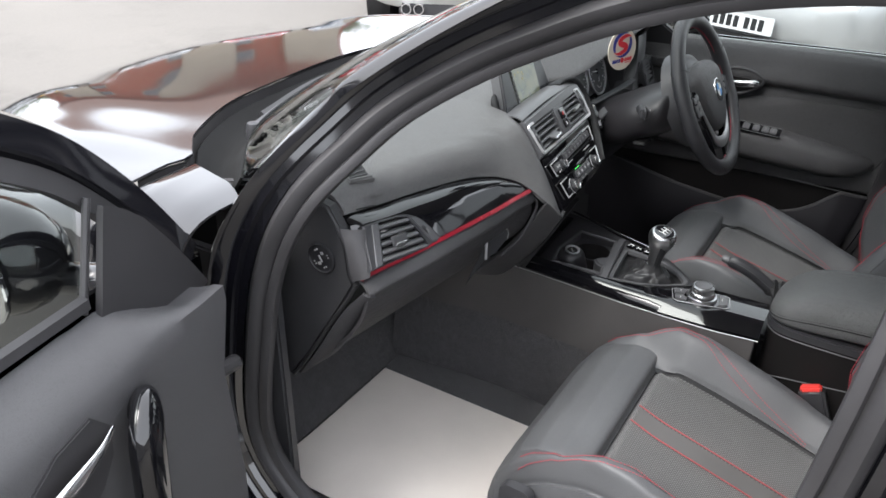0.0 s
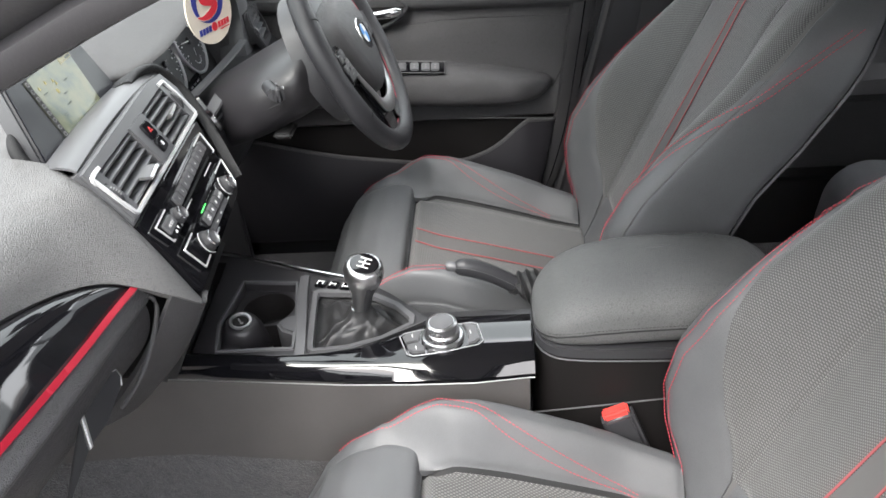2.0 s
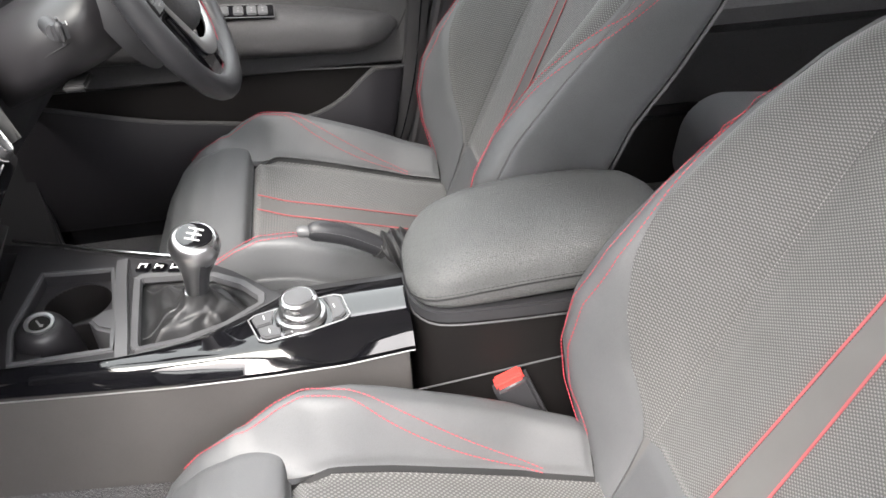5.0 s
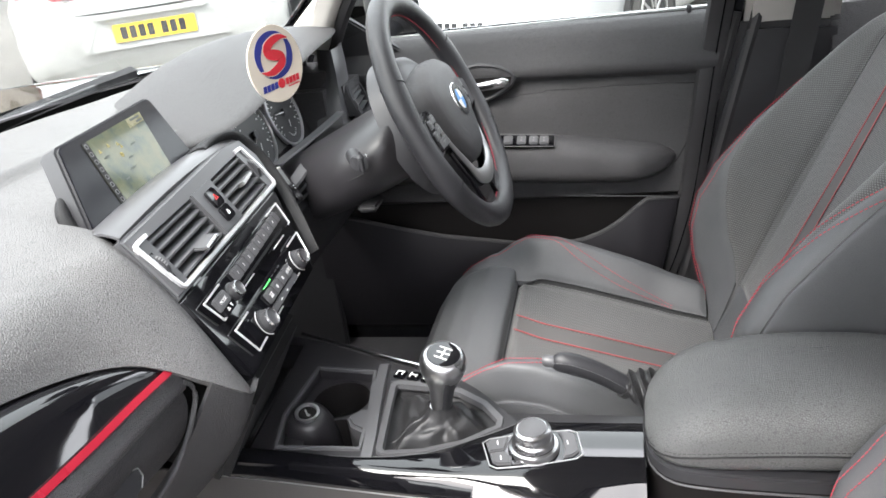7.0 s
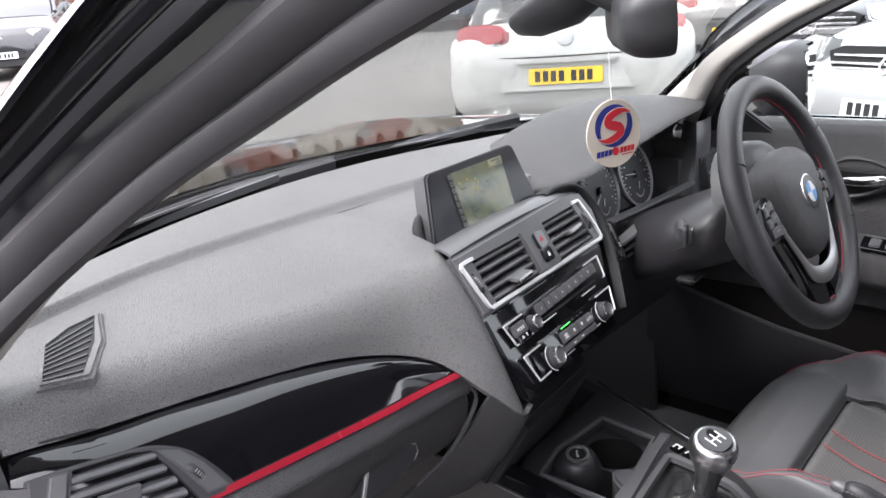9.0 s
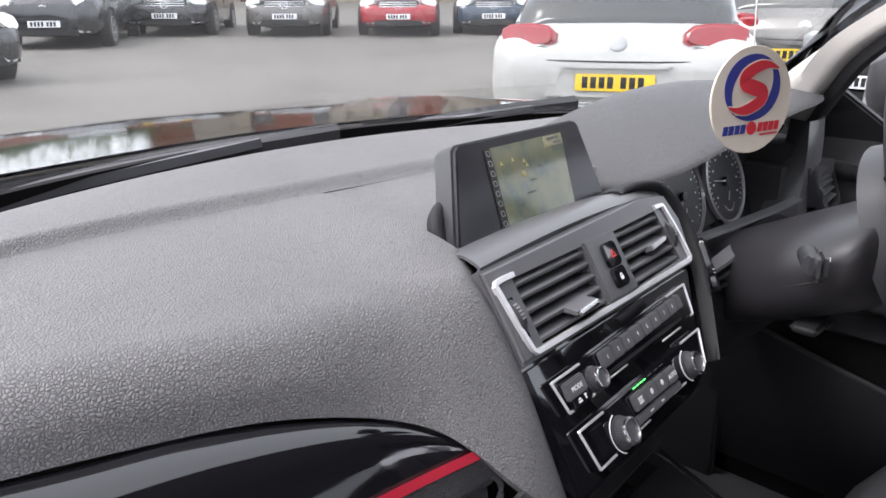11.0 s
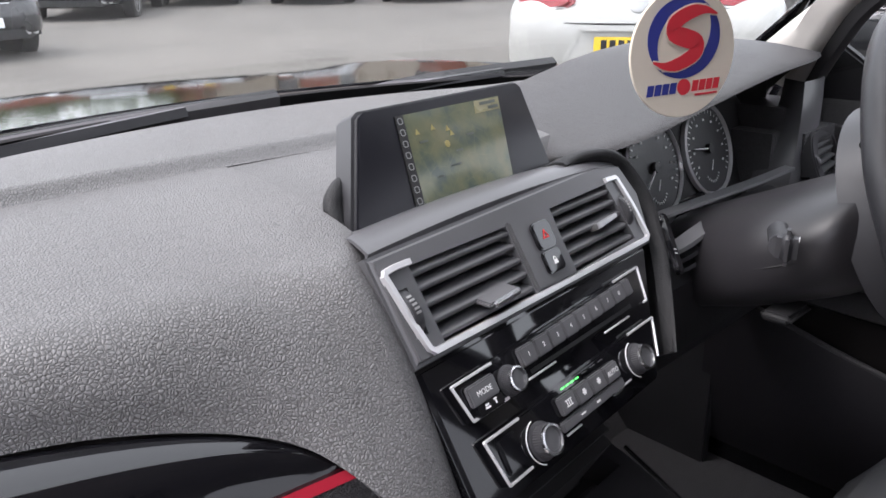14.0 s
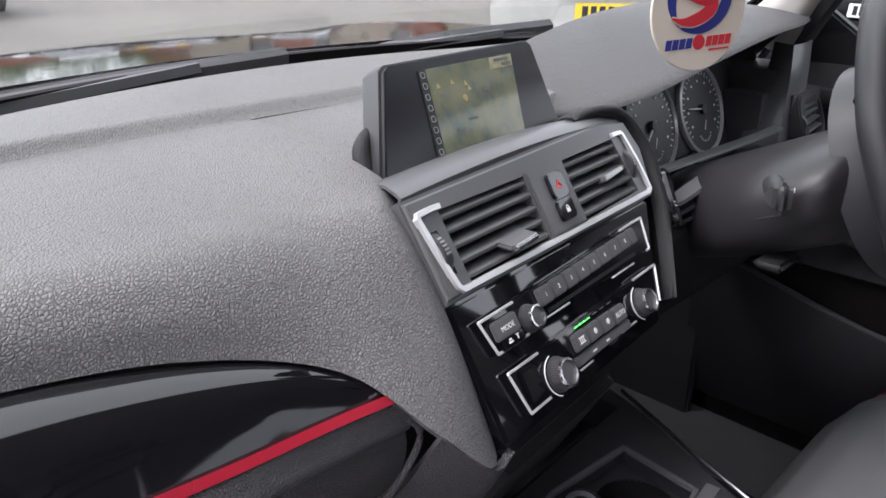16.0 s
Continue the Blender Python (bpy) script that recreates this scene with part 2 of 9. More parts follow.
def shell_bm(g, thick):
    """A sheet with thickness, grown against its normals."""
    g = np.asarray(g, float)
    du, dv = np.gradient(g, axis=1), np.gradient(g, axis=0)
    nrm = np.cross(du, dv)
    nrm /= np.linalg.norm(nrm, axis=-1, keepdims=True) + 1e-12
    h = g - nrm * thick
    r, c = g.shape[:2]
    bm = bmesh.new()
    a = [[bm.verts.new(p) for p in row] for row in g]
    b = [[bm.verts.new(p) for p in row] for row in h]
    for i in range(r - 1):
        for j in range(c - 1):
            bm.faces.new((a[i][j], a[i][j + 1], a[i + 1][j + 1], a[i + 1][j]))
            bm.faces.new((b[i][j], b[i + 1][j], b[i + 1][j + 1], b[i][j + 1]))
    for j in range(c - 1):
        bm.faces.new((a[0][j], b[0][j], b[0][j + 1], a[0][j + 1]))
        bm.faces.new((a[-1][j + 1], b[-1][j + 1], b[-1][j], a[-1][j]))
    for i in range(r - 1):
        bm.faces.new((a[i + 1][0], b[i + 1][0], b[i][0], a[i][0]))
        bm.faces.new((a[i][-1], b[i][-1], b[i + 1][-1], a[i + 1][-1]))
    return bm


def tube_bm(path, radius, sides=10, flat=1.0, up=(0, 0, 1), cap=True):
    """A tube along a path; radius a number or one per point; flat squeezes it along its second axis."""
    p = np.asarray(path, float)
    n = len(p)
    r = np.broadcast_to(np.asarray(radius, float), (n,))
    tan = np.gradient(p, axis=0)
    tan /= np.linalg.norm(tan, axis=1, keepdims=True) + 1e-12
    side = np.cross(tan, V(*up))
    side /= np.linalg.norm(side, axis=1, keepdims=True) + 1e-9
    top = np.cross(side, tan)
    ang = np.linspace(0, 2 * np.pi, sides, endpoint=False)
    g = p[:, None] + r[:, None, None] * (np.cos(ang)[None, :, None] * side[:, None] + flat * np.sin(ang)[None, :, None] * top[:, None])
    return grid_bm(g, cap=cap, wrap=True)


def sweep_bm(path, section, up=(0, 0, 1), scale=None, closed=False):
    """A closed 2D section carried along a path; section x to the side, y up."""
    p = np.asarray(path, float)
    tan = (np.roll(p, -1, 0) - np.roll(p, 1, 0)) if closed else np.gradient(p, axis=0)
    tan /= np.linalg.norm(tan, axis=1, keepdims=True) + 1e-12
    side = np.cross(tan, V(*up))
    side /= np.linalg.norm(side, axis=1, keepdims=True) + 1e-9
    top = np.cross(side, tan)
    s = np.asarray(section, float)
    k = np.ones(len(p)) if scale is None else np.asarray(scale, float)
    g = p[:, None] + k[:, None, None] * (s[None, :, :1] * side[:, None] + s[None, :, 1:] * top[:, None])
    if closed:
        g = np.concatenate([g, g[:1]])
    return grid_bm(g, cap=not closed, wrap=True)


def prism_bm(outline, depth, m=None, bevel=0.0, segs=2):
    """A polygon in the xy plane grown along +z by depth, bevelled, then placed by m."""
    bm = bmesh.new()
    lo = [bm.verts.new((x, y, 0)) for x, y in outline]
    hi = [bm.verts.new((x, y, depth)) for x, y in outline]
    k = len(lo)
    bm.faces.new(lo[::-1])
    bm.faces.new(hi)
    for i in range(k):
        bm.faces.new((lo[i], lo[(i + 1) % k], hi[(i + 1) % k], hi[i]))
    bmesh.ops.recalc_face_normals(bm, faces=bm.faces[:])
    if bevel:
        bmesh.ops.bevel(bm, geom=[e for e in bm.edges if abs(e.verts[0].co.z - e.verts[1].co.z) < 1e-6 and e.verts[0].co.z > depth / 2], offset=bevel, segments=segs, affect="EDGES", clamp_overlap=True)
    if m is not None:
        bm.transform(m)
    return bm


def box_bm(size, m=None, bevel=0.0, segs=2):
    bm = bmesh.new()
    bmesh.ops.create_cube(bm, size=1)
    bm.transform(Matrix.Diagonal((*size, 1)))
    if bevel:
        bmesh.ops.bevel(bm, geom=bm.edges[:], offset=bevel, segments=segs, affect="EDGES", clamp_overlap=True)
    if m is not None:
        bm.transform(m)
    return bm


def turned_bm(profile, sides=32, m=None):
    """A profile of (radius, height) turned about z."""
    ang = np.linspace(0, 2 * np.pi, sides, endpoint=False)
    g = [[(r * math.cos(a), r * math.sin(a), h) for a in ang] for r, h in profile]
    bm = grid_bm(g, cap=True, wrap=True)
    bmesh.ops.recalc_face_normals(bm, faces=bm.faces[:])
    if m is not None:
        bm.transform(m)
    return bm


def ring_bm(profile, sides=40, m=None):
    """A closed profile of (radius, height) turned about z into an open ring."""
    ang = np.linspace(0, 2 * np.pi, sides, endpoint=False)
    g = [[(r * math.cos(a), r * math.sin(a), h) for a in ang] for r, h in list(profile) + [profile[0]]]
    bm = grid_bm(g, wrap=True)
    bmesh.ops.remove_doubles(bm, verts=bm.verts[:], dist=1e-7)
    bmesh.ops.recalc_face_normals(bm, faces=bm.faces[:])
    if m is not None:
        bm.transform(m)
    return bm


def rounded(w, h, r, k=4, cx=0.0, cy=0.0):
    """The outline of a rectangle with rounded corners."""
    out = []
    for sx, sy, a in ((1, 1, 0), (-1, 1, 90), (-1, -1, 180), (1, -1, 270)):
        for i in range(k + 1):
            t = radians(a + 90 * i / k)
            out.append((cx + sx * (w / 2 - r) + r * math.cos(t), cy + sy * (h / 2 - r) + r * math.sin(t)))
    return out


def join(*bms):
    """Several bmeshes in one."""
    me = bpy.data.meshes.new("join")
    out = bmesh.new()
    for b in bms:
        b.to_mesh(me)
        out.from_mesh(me)
        b.free()
    bpy.data.meshes.remove(me)
    return out


def part(name, bm, material, parent=None, label="", smooth=True, sharp=40):
    me = bpy.data.meshes.new(name)
    bm.to_mesh(me)
    bm.free()
    me.materials.append(material)
    if smooth:
        for p in me.polygons:
            p.use_smooth = True
        me.set_sharp_from_angle(angle=radians(sharp))
    ob = new(name, me)
    ob.parent = parent
    return tagged(ob, label)


def thing(name, label, category, at=(0, 0, 0), group="", kind=""):
    """An Empty at the base of a thing; its parts hang under it. Parts are made in the thing's own axes."""
    ob = new(name)
    ob.empty_display_size = 0.05
    ob.matrix_world = at if isinstance(at, Matrix) else Matrix.Translation(at)
    return tagged(ob, label, category, group, kind)


def single(name, bm, material, label, category, kind="", m=None, sharp=40):
    ob = part(name, bm, material, None, "", True, sharp)
    if m is not None:
        ob.matrix_world = m
    return tagged(ob, label, category, "", kind)


def basis(o, u, v):
    """A pose with x along u, y along v, z along their normal."""
    u, v = Vector(u).normalized(), Vector(v)
    w = u.cross(v).normalized()
    v = w.cross(u)
    return Matrix(((u.x, v.x, w.x, o[0]), (u.y, v.y, w.y, o[1]), (u.z, v.z, w.z, o[2]), (0, 0, 0, 1)))


def letters(name, body, size, m, material, parent, depth=0.0004, label=""):
    """Printed or raised writing in the built-in font, centred on m."""
    cu = bpy.data.curves.new(name, "FONT")
    cu.body, cu.size, cu.extrude, cu.align_x, cu.align_y = body, size, depth / 2, "CENTER", "CENTER"
    cu.resolution_u = 2
    tmp = bpy.data.objects.new(name, cu)
    scene.collection.objects.link(tmp)
    me = bpy.data.meshes.new_from_object(tmp.evaluated_get(bpy.context.evaluated_depsgraph_get()))
    scene.collection.objects.unlink(tmp)
    bpy.data.objects.remove(tmp)
    me.transform(m)
    me.materials.clear()
    me.materials.append(material)
    ob = new(name, me)
    ob.parent = parent
    return tagged(ob, label)


def stitches_bm(path, gap=0.0055, length=0.0036, r=0.00072, lift=0.0):
    """A row of short stitches along a path."""
    p = np.asarray(path, float)
    far = np.r_[0, np.cumsum(np.linalg.norm(np.diff(p, axis=0), axis=1))]
    bm = bmesh.new()
    for s in np.arange(0, far[-1] - length, gap):
        a, b = (V(*[np.interp(q, far, p[:, i]) for i in range(3)]) for q in (s, s + length))
        a[2] += lift
        b[2] += lift
        d = Vector(b - a)
        mm = Matrix.Translation((a + b) / 2) @ d.to_track_quat("Z", "Y").to_matrix().to_4x4() @ Matrix.Diagonal((r, r, d.length / 2, 1))
        vs = [bm.verts.new(mm @ Vector(c)) for c in ((1, 0, -1), (0, 1, -1), (-1, 0, -1), (0, -1, -1), (1, 0, 1), (0, 1, 1), (-1, 0, 1), (0, -1, 1))]
        for i in range(4):
            bm.faces.new((vs[i], vs[(i + 1) % 4], vs[4 + (i + 1) % 4], vs[4 + i]))
    return bm


# ---- ground ----
def ground_material():
    m, n, l, b = mat("worn_concrete", (0.42, 0.39, 0.35), 0.85)
    v = coords(n, l)
    big, mid, fine = noise_tex(n, l, v, 0.12, 5), noise_tex(n, l, v, 0.9, 6, 0.65), noise_tex(n, l, v, 60, 3)
    c1 = ramp(n, l, big, [(0.35, (0.112, 0.105, 0.096)), (0.65, (0.178, 0.166, 0.150))])
    c2 = ramp(n, l, mid, [(0.36, 0.72), (0.5, 1.0)])
    c3 = ramp(n, l, fine, [(0.3, 0.85), (0.7, 1.05)])
    mx = n.new("ShaderNodeMixRGB")
    mx.blend_type, mx.inputs["Fac"].default_value = "MULTIPLY", 0.6
    l.new(c1, mx.inputs["Color1"])
    l.new(c2, mx.inputs["Color2"])
    mx2 = n.new("ShaderNodeMixRGB")
    mx2.blend_type, mx2.inputs["Fac"].default_value = "MULTIPLY", 0.6
    l.new(mx.outputs[0], mx2.inputs["Color1"])
    l.new(c3, mx2.inputs["Color2"])
    l.new(mx2.outputs[0], b.inputs["Base Color"])
    bump(n, l, b, fine, 0.5, 0.004)
    return m


GROUND_RISE = 0.04  # the yard climbs gently ahead of the car
bm = bmesh.new()
bmesh.ops.create_grid(bm, x_segments=300, y_segments=300, size=600)
for v in bm.verts:
    v.co.z = GROUND_RISE * max(0.0, 0.45 * v.co.x + 0.89 * v.co.y - 1.2) if v.co.length < 300 else 9.0
single("ground", bm, ground_material(), "pale worn concrete yard with darker stains", "ground", "structure")

# unseen plain walls, added beside and behind the car to block low sky light
M_RENDER = varied("grey_wall_render", (0.26, 0.25, 0.24), 0.9, 0.2, 0.8, 60, 0.3, 0.004)
single("unseen_wall_west", box_bm((0.3, 11.0, 1.9), pose(-4.3, -3.5, 0.9)), M_RENDER, "unseen plain grey rendered wall added beside the yard to block low light", "wall", "structure")
single("unseen_wall_south", box_bm((11.0, 0.3, 1.9), pose(1.0, -8.0, 0.9)), M_RENDER, "unseen plain grey rendered wall added behind the car to block low light", "wall", "structure")

# ---- the car's own body ----
X0 = 0.02  # the car's middle plane


def flip(points):
    """The same points on the car's other side."""
    return [(2 * X0 - x, y, z) for x, y, z in points]


REAR_LEG = [(-0.60, -0.44, 1.31), (-0.66, -0.40, 1.12), (-0.70, -0.378, 0.95), (-0.70, -0.36, 0.80), (-0.70, -0.33, 0.60), (-0.70, -0.27, 0.44), (-0.70, -0.15, 0.39)]
LOWER = [(-0.70, 0.10, 0.385), (-0.70, 0.30, 0.40), (-0.70, 0.41, 0.46), (-0.70, 0.455, 0.56), (-0.70, 0.43, 0.74), (-0.695, 0.395, 0.88)]
A_POST = [(-0.678, 0.342, 0.99), (-0.618, 0.287, 1.066), (-0.572, 0.235, 1.122), (-0.537, 0.14, 1.184), (-0.518, 0.045, 1.230), (-0.515, -0.04, 1.265)]
APERTURE = REAR_LEG + LOWER + A_POST + [(-0.522, -0.15, 1.298), (-0.537, -0.28, 1.32), (-0.565, -0.40, 1.327)]
car_body = thing("hatchback_body", "black five-door hatchback body with its passenger door open", "car")


def along(points, n, offs, outward=-1):
    """Strips beside a door opening: offs are (away from the opening, towards the outside, per ring)."""
    p = spline(points, n)
    tan = np.gradient(p, axis=0)
    tan /= np.linalg.norm(tan, axis=1, keepdims=True)
    lat = np.tile(V(outward, 0, 0), (n, 1))
    away = np.cross(tan, lat)
    away /= np.linalg.norm(away, axis=1, keepdims=True)
    mid = V(p[:, 0].mean(), 0.0, 0.80)
    sgn = np.sign(((p - mid) * away).sum(1))[:, None]
    away = away * np.where(sgn == 0, 1, sgn)
    lat = np.cross(away, tan)
    lat *= np.sign(lat[:, :1]) * outward
    return np.stack([p + a * away + b * lat for a, b in offs], 1)


SLIM = [(0.012, -0.013), (0.020, -0.002), (0.029, 0.000), (0.032, 0.008), (0.043, 0.011), (0.046, 0.018), (0.056, 0.020), (0.060, 0.026), (0.068, 0.029), (0.072, 0.030)]  # beside the windscreen


def aperture_parts(points, out, parent):
    g = along(points, 130, [(-0.012, -0.010), (-0.017, -0.002), (-0.016, 0.007), (-0.010, 0.012), (-0.003, 0.012), (0.001, 0.007), (0.004, 0.013), (0.010, 0.020), (0.018, 0.022), (0.026, 0.018), (0.030, 0.009), (0.028, -0.004), (0.014, -0.012)], out)
    part("door_seal", grid_bm(g, wrap=True, cap=True), M_RUBBER, parent, "soft black rubber door seal")
    g = along(points, 130, [(0.012, -0.013), (0.020, 0.0), (0.030, 0.002), (0.034, 0.013), (0.047, 0.016), (0.051, 0.026), (0.062, 0.029), (0.066, 0.040), (0.076, 0.046), (0.080, 0.054)], out)
    slim = along(points, 130, SLIM, out)
    p = spline(points, 130)
    w = np.clip((p[:, 2] - 0.90) / 0.12, 0, 1) * np.clip((p[:, 1] + 0.34) / 0.25, 0, 1)
    g = g + (slim - g) * w[:, None, None]
    part("door_frame", shell_bm(g if out < 0 else g[:, ::-1], 0.003), M_PAINT, parent, "glossy black stepped door frame")
    return g


aperture_parts(APERTURE, -1, car_body)
aperture_parts(flip(APERTURE), 1, car_body)

# windscreen, inner pillar trim, roof
WS_BASE = [(-0.665, 0.47, 1.005), (-0.50, 0.60, 1.015), (-0.25, 0.685, 1.022), (0.02, 0.71, 1.026), (0.29, 0.685, 1.022), (0.54, 0.60, 1.015), (0.705, 0.47, 1.005)]
WS_TOP = [(-0.552, -0.02, 1.338), (-0.40, -0.02, 1.356), (-0.2, -0.03, 1.362), (0.02, -0.02, 1.368), (0.24, -0.03, 1.362), (0.44, -0.02, 1.356), (0.592, -0.02, 1.338)]
a, b = spline(WS_BASE, 33), spline(WS_TOP, 33)
ws = np.stack([a + (b - a) * t + V(0, 0.02, 0.014) * math.sin(math.pi * t) for t in np.linspace(0, 1, 17)])
pane = part("windscreen", shell_bm(ws, 0.004), M_GLASS, car_body, "slightly dusty curved windscreen glass")
pane.visible_shadow = False
for side, pts in ((-1, A_POST), (1, flip(A_POST))):
    p = spline(pts, 40)
    wsx = np.linspace(0, 1, 40)
    w = ws[:, 0 if side < 0 else -1]
    q = spline(w, 40)
    q += V(-side * 0.012, -0.010, -0.012)
    wide = np.interp(wsx, [0, 0.3, 0.7, 1], [0.070, 0.062, 0.040, 0.030])[:, None] * (1.0 if side < 0 else 0.45)
    e1 = p + wide * V(-side * 0.95, 0.3, 0.0) + V(0, 0.006, 0.004)
    e2 = e1 + V(side * 0.006, 0.030, 0.008)
    g = np.stack([p + (e1 - p) * t + V(-side * 0.004, 0, -0.003) * math.sin(math.pi * t) for t in np.linspace(0, 1, 6)] + [e1 + (e2 - e1) * t for t in (0.3, 0.7, 1.0)] + ([e2 + (q - e2) * t for t in (0.5, 1.0)] if side > 0 else []))
    part("pillar_trim", shell_bm(g if side > 0 else g[::-1], 0.006), M_LINER, car_body, "grey windscreen pillar trim")
    q2 = spline(w, 40)
    ea = along(pts, 40, [(0.072, 0.030)], side)[:, 0]
    g = np.stack([ea + (q2 - ea) * t + V(side * 0.003, 0.0, 0.006) * math.sin(math.pi * t) for t in np.linspace(0, 1, 13)])
    part("pillar_skin", shell_bm(g[::-1] if side > 0 else g, 0.004), M_PAINT, car_body, "glossy black windscreen pillar")

ys = np.linspace(-0.02, -1.75, 24)
roof = []
for k, y in enumerate(ys):
    t = k / 23
    z = 1.372 + 0.04 * math.sin(math.pi * min(1, 0.25 + 0.75 * t)) - 0.10 * t**2
    hw = 0.60 - 0.04 * t
    roof.append([(X0 + s * hw, y - 0.01 * abs(s) ** 3 * (1 - t), z - 0.06 * abs(s) ** 2.5) for s in np.linspace(-1, 1, 25)])
roof = np.array(roof)
part("roof_skin", shell_bm(roof[::-1], 0.003), M_PAINT, car_body, "glossy black roof panel")
lining = np.stack([X0 + (roof[..., 0] - X0) * 0.885, roof[..., 1], roof[..., 2] - 0.02], -1)
part("roof_lining", shell_bm(lining[::-1], 0.008), M_LINER, car_body, "pale grey cloth roof lining")


# floor, tunnel side, toe board
def floor_z(y):
    return 0.315 if y < 0.58 else 0.315 + (y - 0.58) * 1.1


ys = np.concatenate([np.linspace(-1.5, 0.55, 14), np.linspace(0.58, 0.70, 6)])
g = [[(x, y, floor_z(y)) for x in np.linspace(-0.705, 0.745, 22)] for y in ys]
part("floor_carpet", shell_bm(g, 0.02), M_CARPET, car_body, "dark grey carpet floor and toe board")
part("bulkhead", box_bm((1.40, 0.02, 0.62), pose(X0, 0.71, 0.61)), M_DARK, car_body, "black bulkhead panel")
for s in (-1, 1):
    part("sill", box_bm((0.11, 1.35, 0.17), pose(X0 + s * 0.775, -0.15, 0.30), 0.02), M_PAINT, car_body, "glossy black door sill")
    part("kick_panel", box_bm((0.02, 0.30, 0.56), pose(X0 + s * 0.69, 0.57, 0.58), 0.004), M_PLASTIC, car_body)
    part("front_post", box_bm((0.10, 0.05, 0.60), pose(X0 + s * 0.775, 0.565, 0.58), 0.01), M_PAINT, car_body, "glossy black hinge post")
part("underbody", box_bm((1.5, 3.6, 0.06), pose(X0, -0.2, 0.24)), M_DARK, car_body)

# bonnet, wings, scuttle, wipers
BON_HALF = [(-0.785, 0.625, 0.982), (-0.74, 0.614, 0.992), (-0.69, 0.612, 0.998), (-0.652, 0.602, 1.001), (-0.615, 0.640, 1.001), (-0.56, 0.692, 1.001), (-0.42, 0.765, 1.003), (-0.27, 0.797, 1.005)]
BON_REAR = BON_HALF + [(0.02, 0.825, 1.008)] + flip(BON_HALF)[::-1]
r0 = spline(BON_REAR, 71)


def bonnet_point(p, t):
    """A point of the bonnet, t from its rear edge to its nose."""
    s = (p[0] - X0) / 0.80
    y = p[1] + (1.80 - 0.20 * s * s - p[1]) * t
    z = p[2] - 0.03 * s * s * t - 0.016 * t - 0.25 * t**3.4 + 0.014 * math.exp(-((abs(s) - 0.66) / 0.13) ** 2) * math.sin(math.pi * min(1, t * 1.1)) - 0.03 * max(0.0, abs(s) - 0.85) / 0.15 * min(1, 4 * t)
    return V(X0 + (p[0] - X0) * (1 + 0.03 * math.sin(math.pi * min(1, t * 0.9)) - 0.10 * t * t), y, z)


part("bonnet", shell_bm([[bonnet_point(p, t) for p in r0] for t in np.linspace(0, 1, 40)][::-1], 0.004), M_PAINT, car_body, "shiny black bonnet that mirrors sky and brick")
for s in (-1, 1):
    g = []
    rim = [bonnet_point(V(X0 + s * 0.805, 0.625, 0.982), t) for t in np.linspace(0, 1, 30)]
    for k, y0 in enumerate(np.concatenate([np.linspace(0.43, 0.60, 8), [0.612], np.linspace(0.62, 1.66, 26)])):
        xin = np.interp(y0, [0.43, 0.47, 0.595, 0.60, 0.612], [0.735, 0.712, 0.680, 0.690, 0.79]) if y0 < 0.615 else abs(np.interp(y0, [q[1] for q in rim], [q[0] for q in rim]) - X0) - 0.012
        zin = np.interp(y0, [0.43, 0.47, 0.595, 0.612], [0.990, 0.997, 0.997, 0.974]) if y0 < 0.615 else np.interp(y0, [q[1] for q in rim], [q[2] for q in rim]) - 0.004
        row = []
        for q in np.linspace(0, 1, 14):
            x = xin + (0.885 - 0.03 * max(0, y0 - 1.2) - xin) * math.sin(q * math.pi / 2)
            drop = 0.018 * q + 0.42 * (1 - math.cos(q * math.pi / 2)) ** 2.0
            row.append((X0 + s * x, y0 + 0.02 * q * (y0 < 0.5), zin - drop))
        g.append(row)
    part("front_wing", shell_bm(g if s < 0 else [r[::-1] for r in g], 0.004), M_PAINT, car_body, "glossy black front wing")
p0, p1 = spline(WS_BASE, 33) + V(0, 0.004, -0.006), spline([(x, y - 0.004, z - 0.022) for x, y, z in BON_REAR[3:-3]], 33)
g = np.stack([p0 + (p1 - p0) * t - V(0, 0, 0.045) * math.sin(math.pi * t) for t in np.linspace(0, 1, 7)])
part("scuttle", shell_bm(g[::-1], 0.004), M_SCUTTLE, car_body, "black plastic scuttle panel below the windscreen")
seal_ = spline(BON_REAR[1:-1], 60)
part("bonnet_seal", shell_bm(np.stack([seal_ + V(0, 0.010, -0.005), seal_ + V(0, 0.014, -0.07)]), 0.006), M_RUBBER, car_body, "rubber seal under the bonnet edge")
for k in range(26):
    u = k / 25
    q0, q1 = p0[4 + k], p1[4 + k]
    c = q0 + (q1 - q0) * 0.62 - V(0, 0, 0.047)
    part("scuttle_rib", box_bm((0.010, 0.055, 0.010), Matrix.Translation(c), 0.002, 1), M_SCUTTLE, car_body)


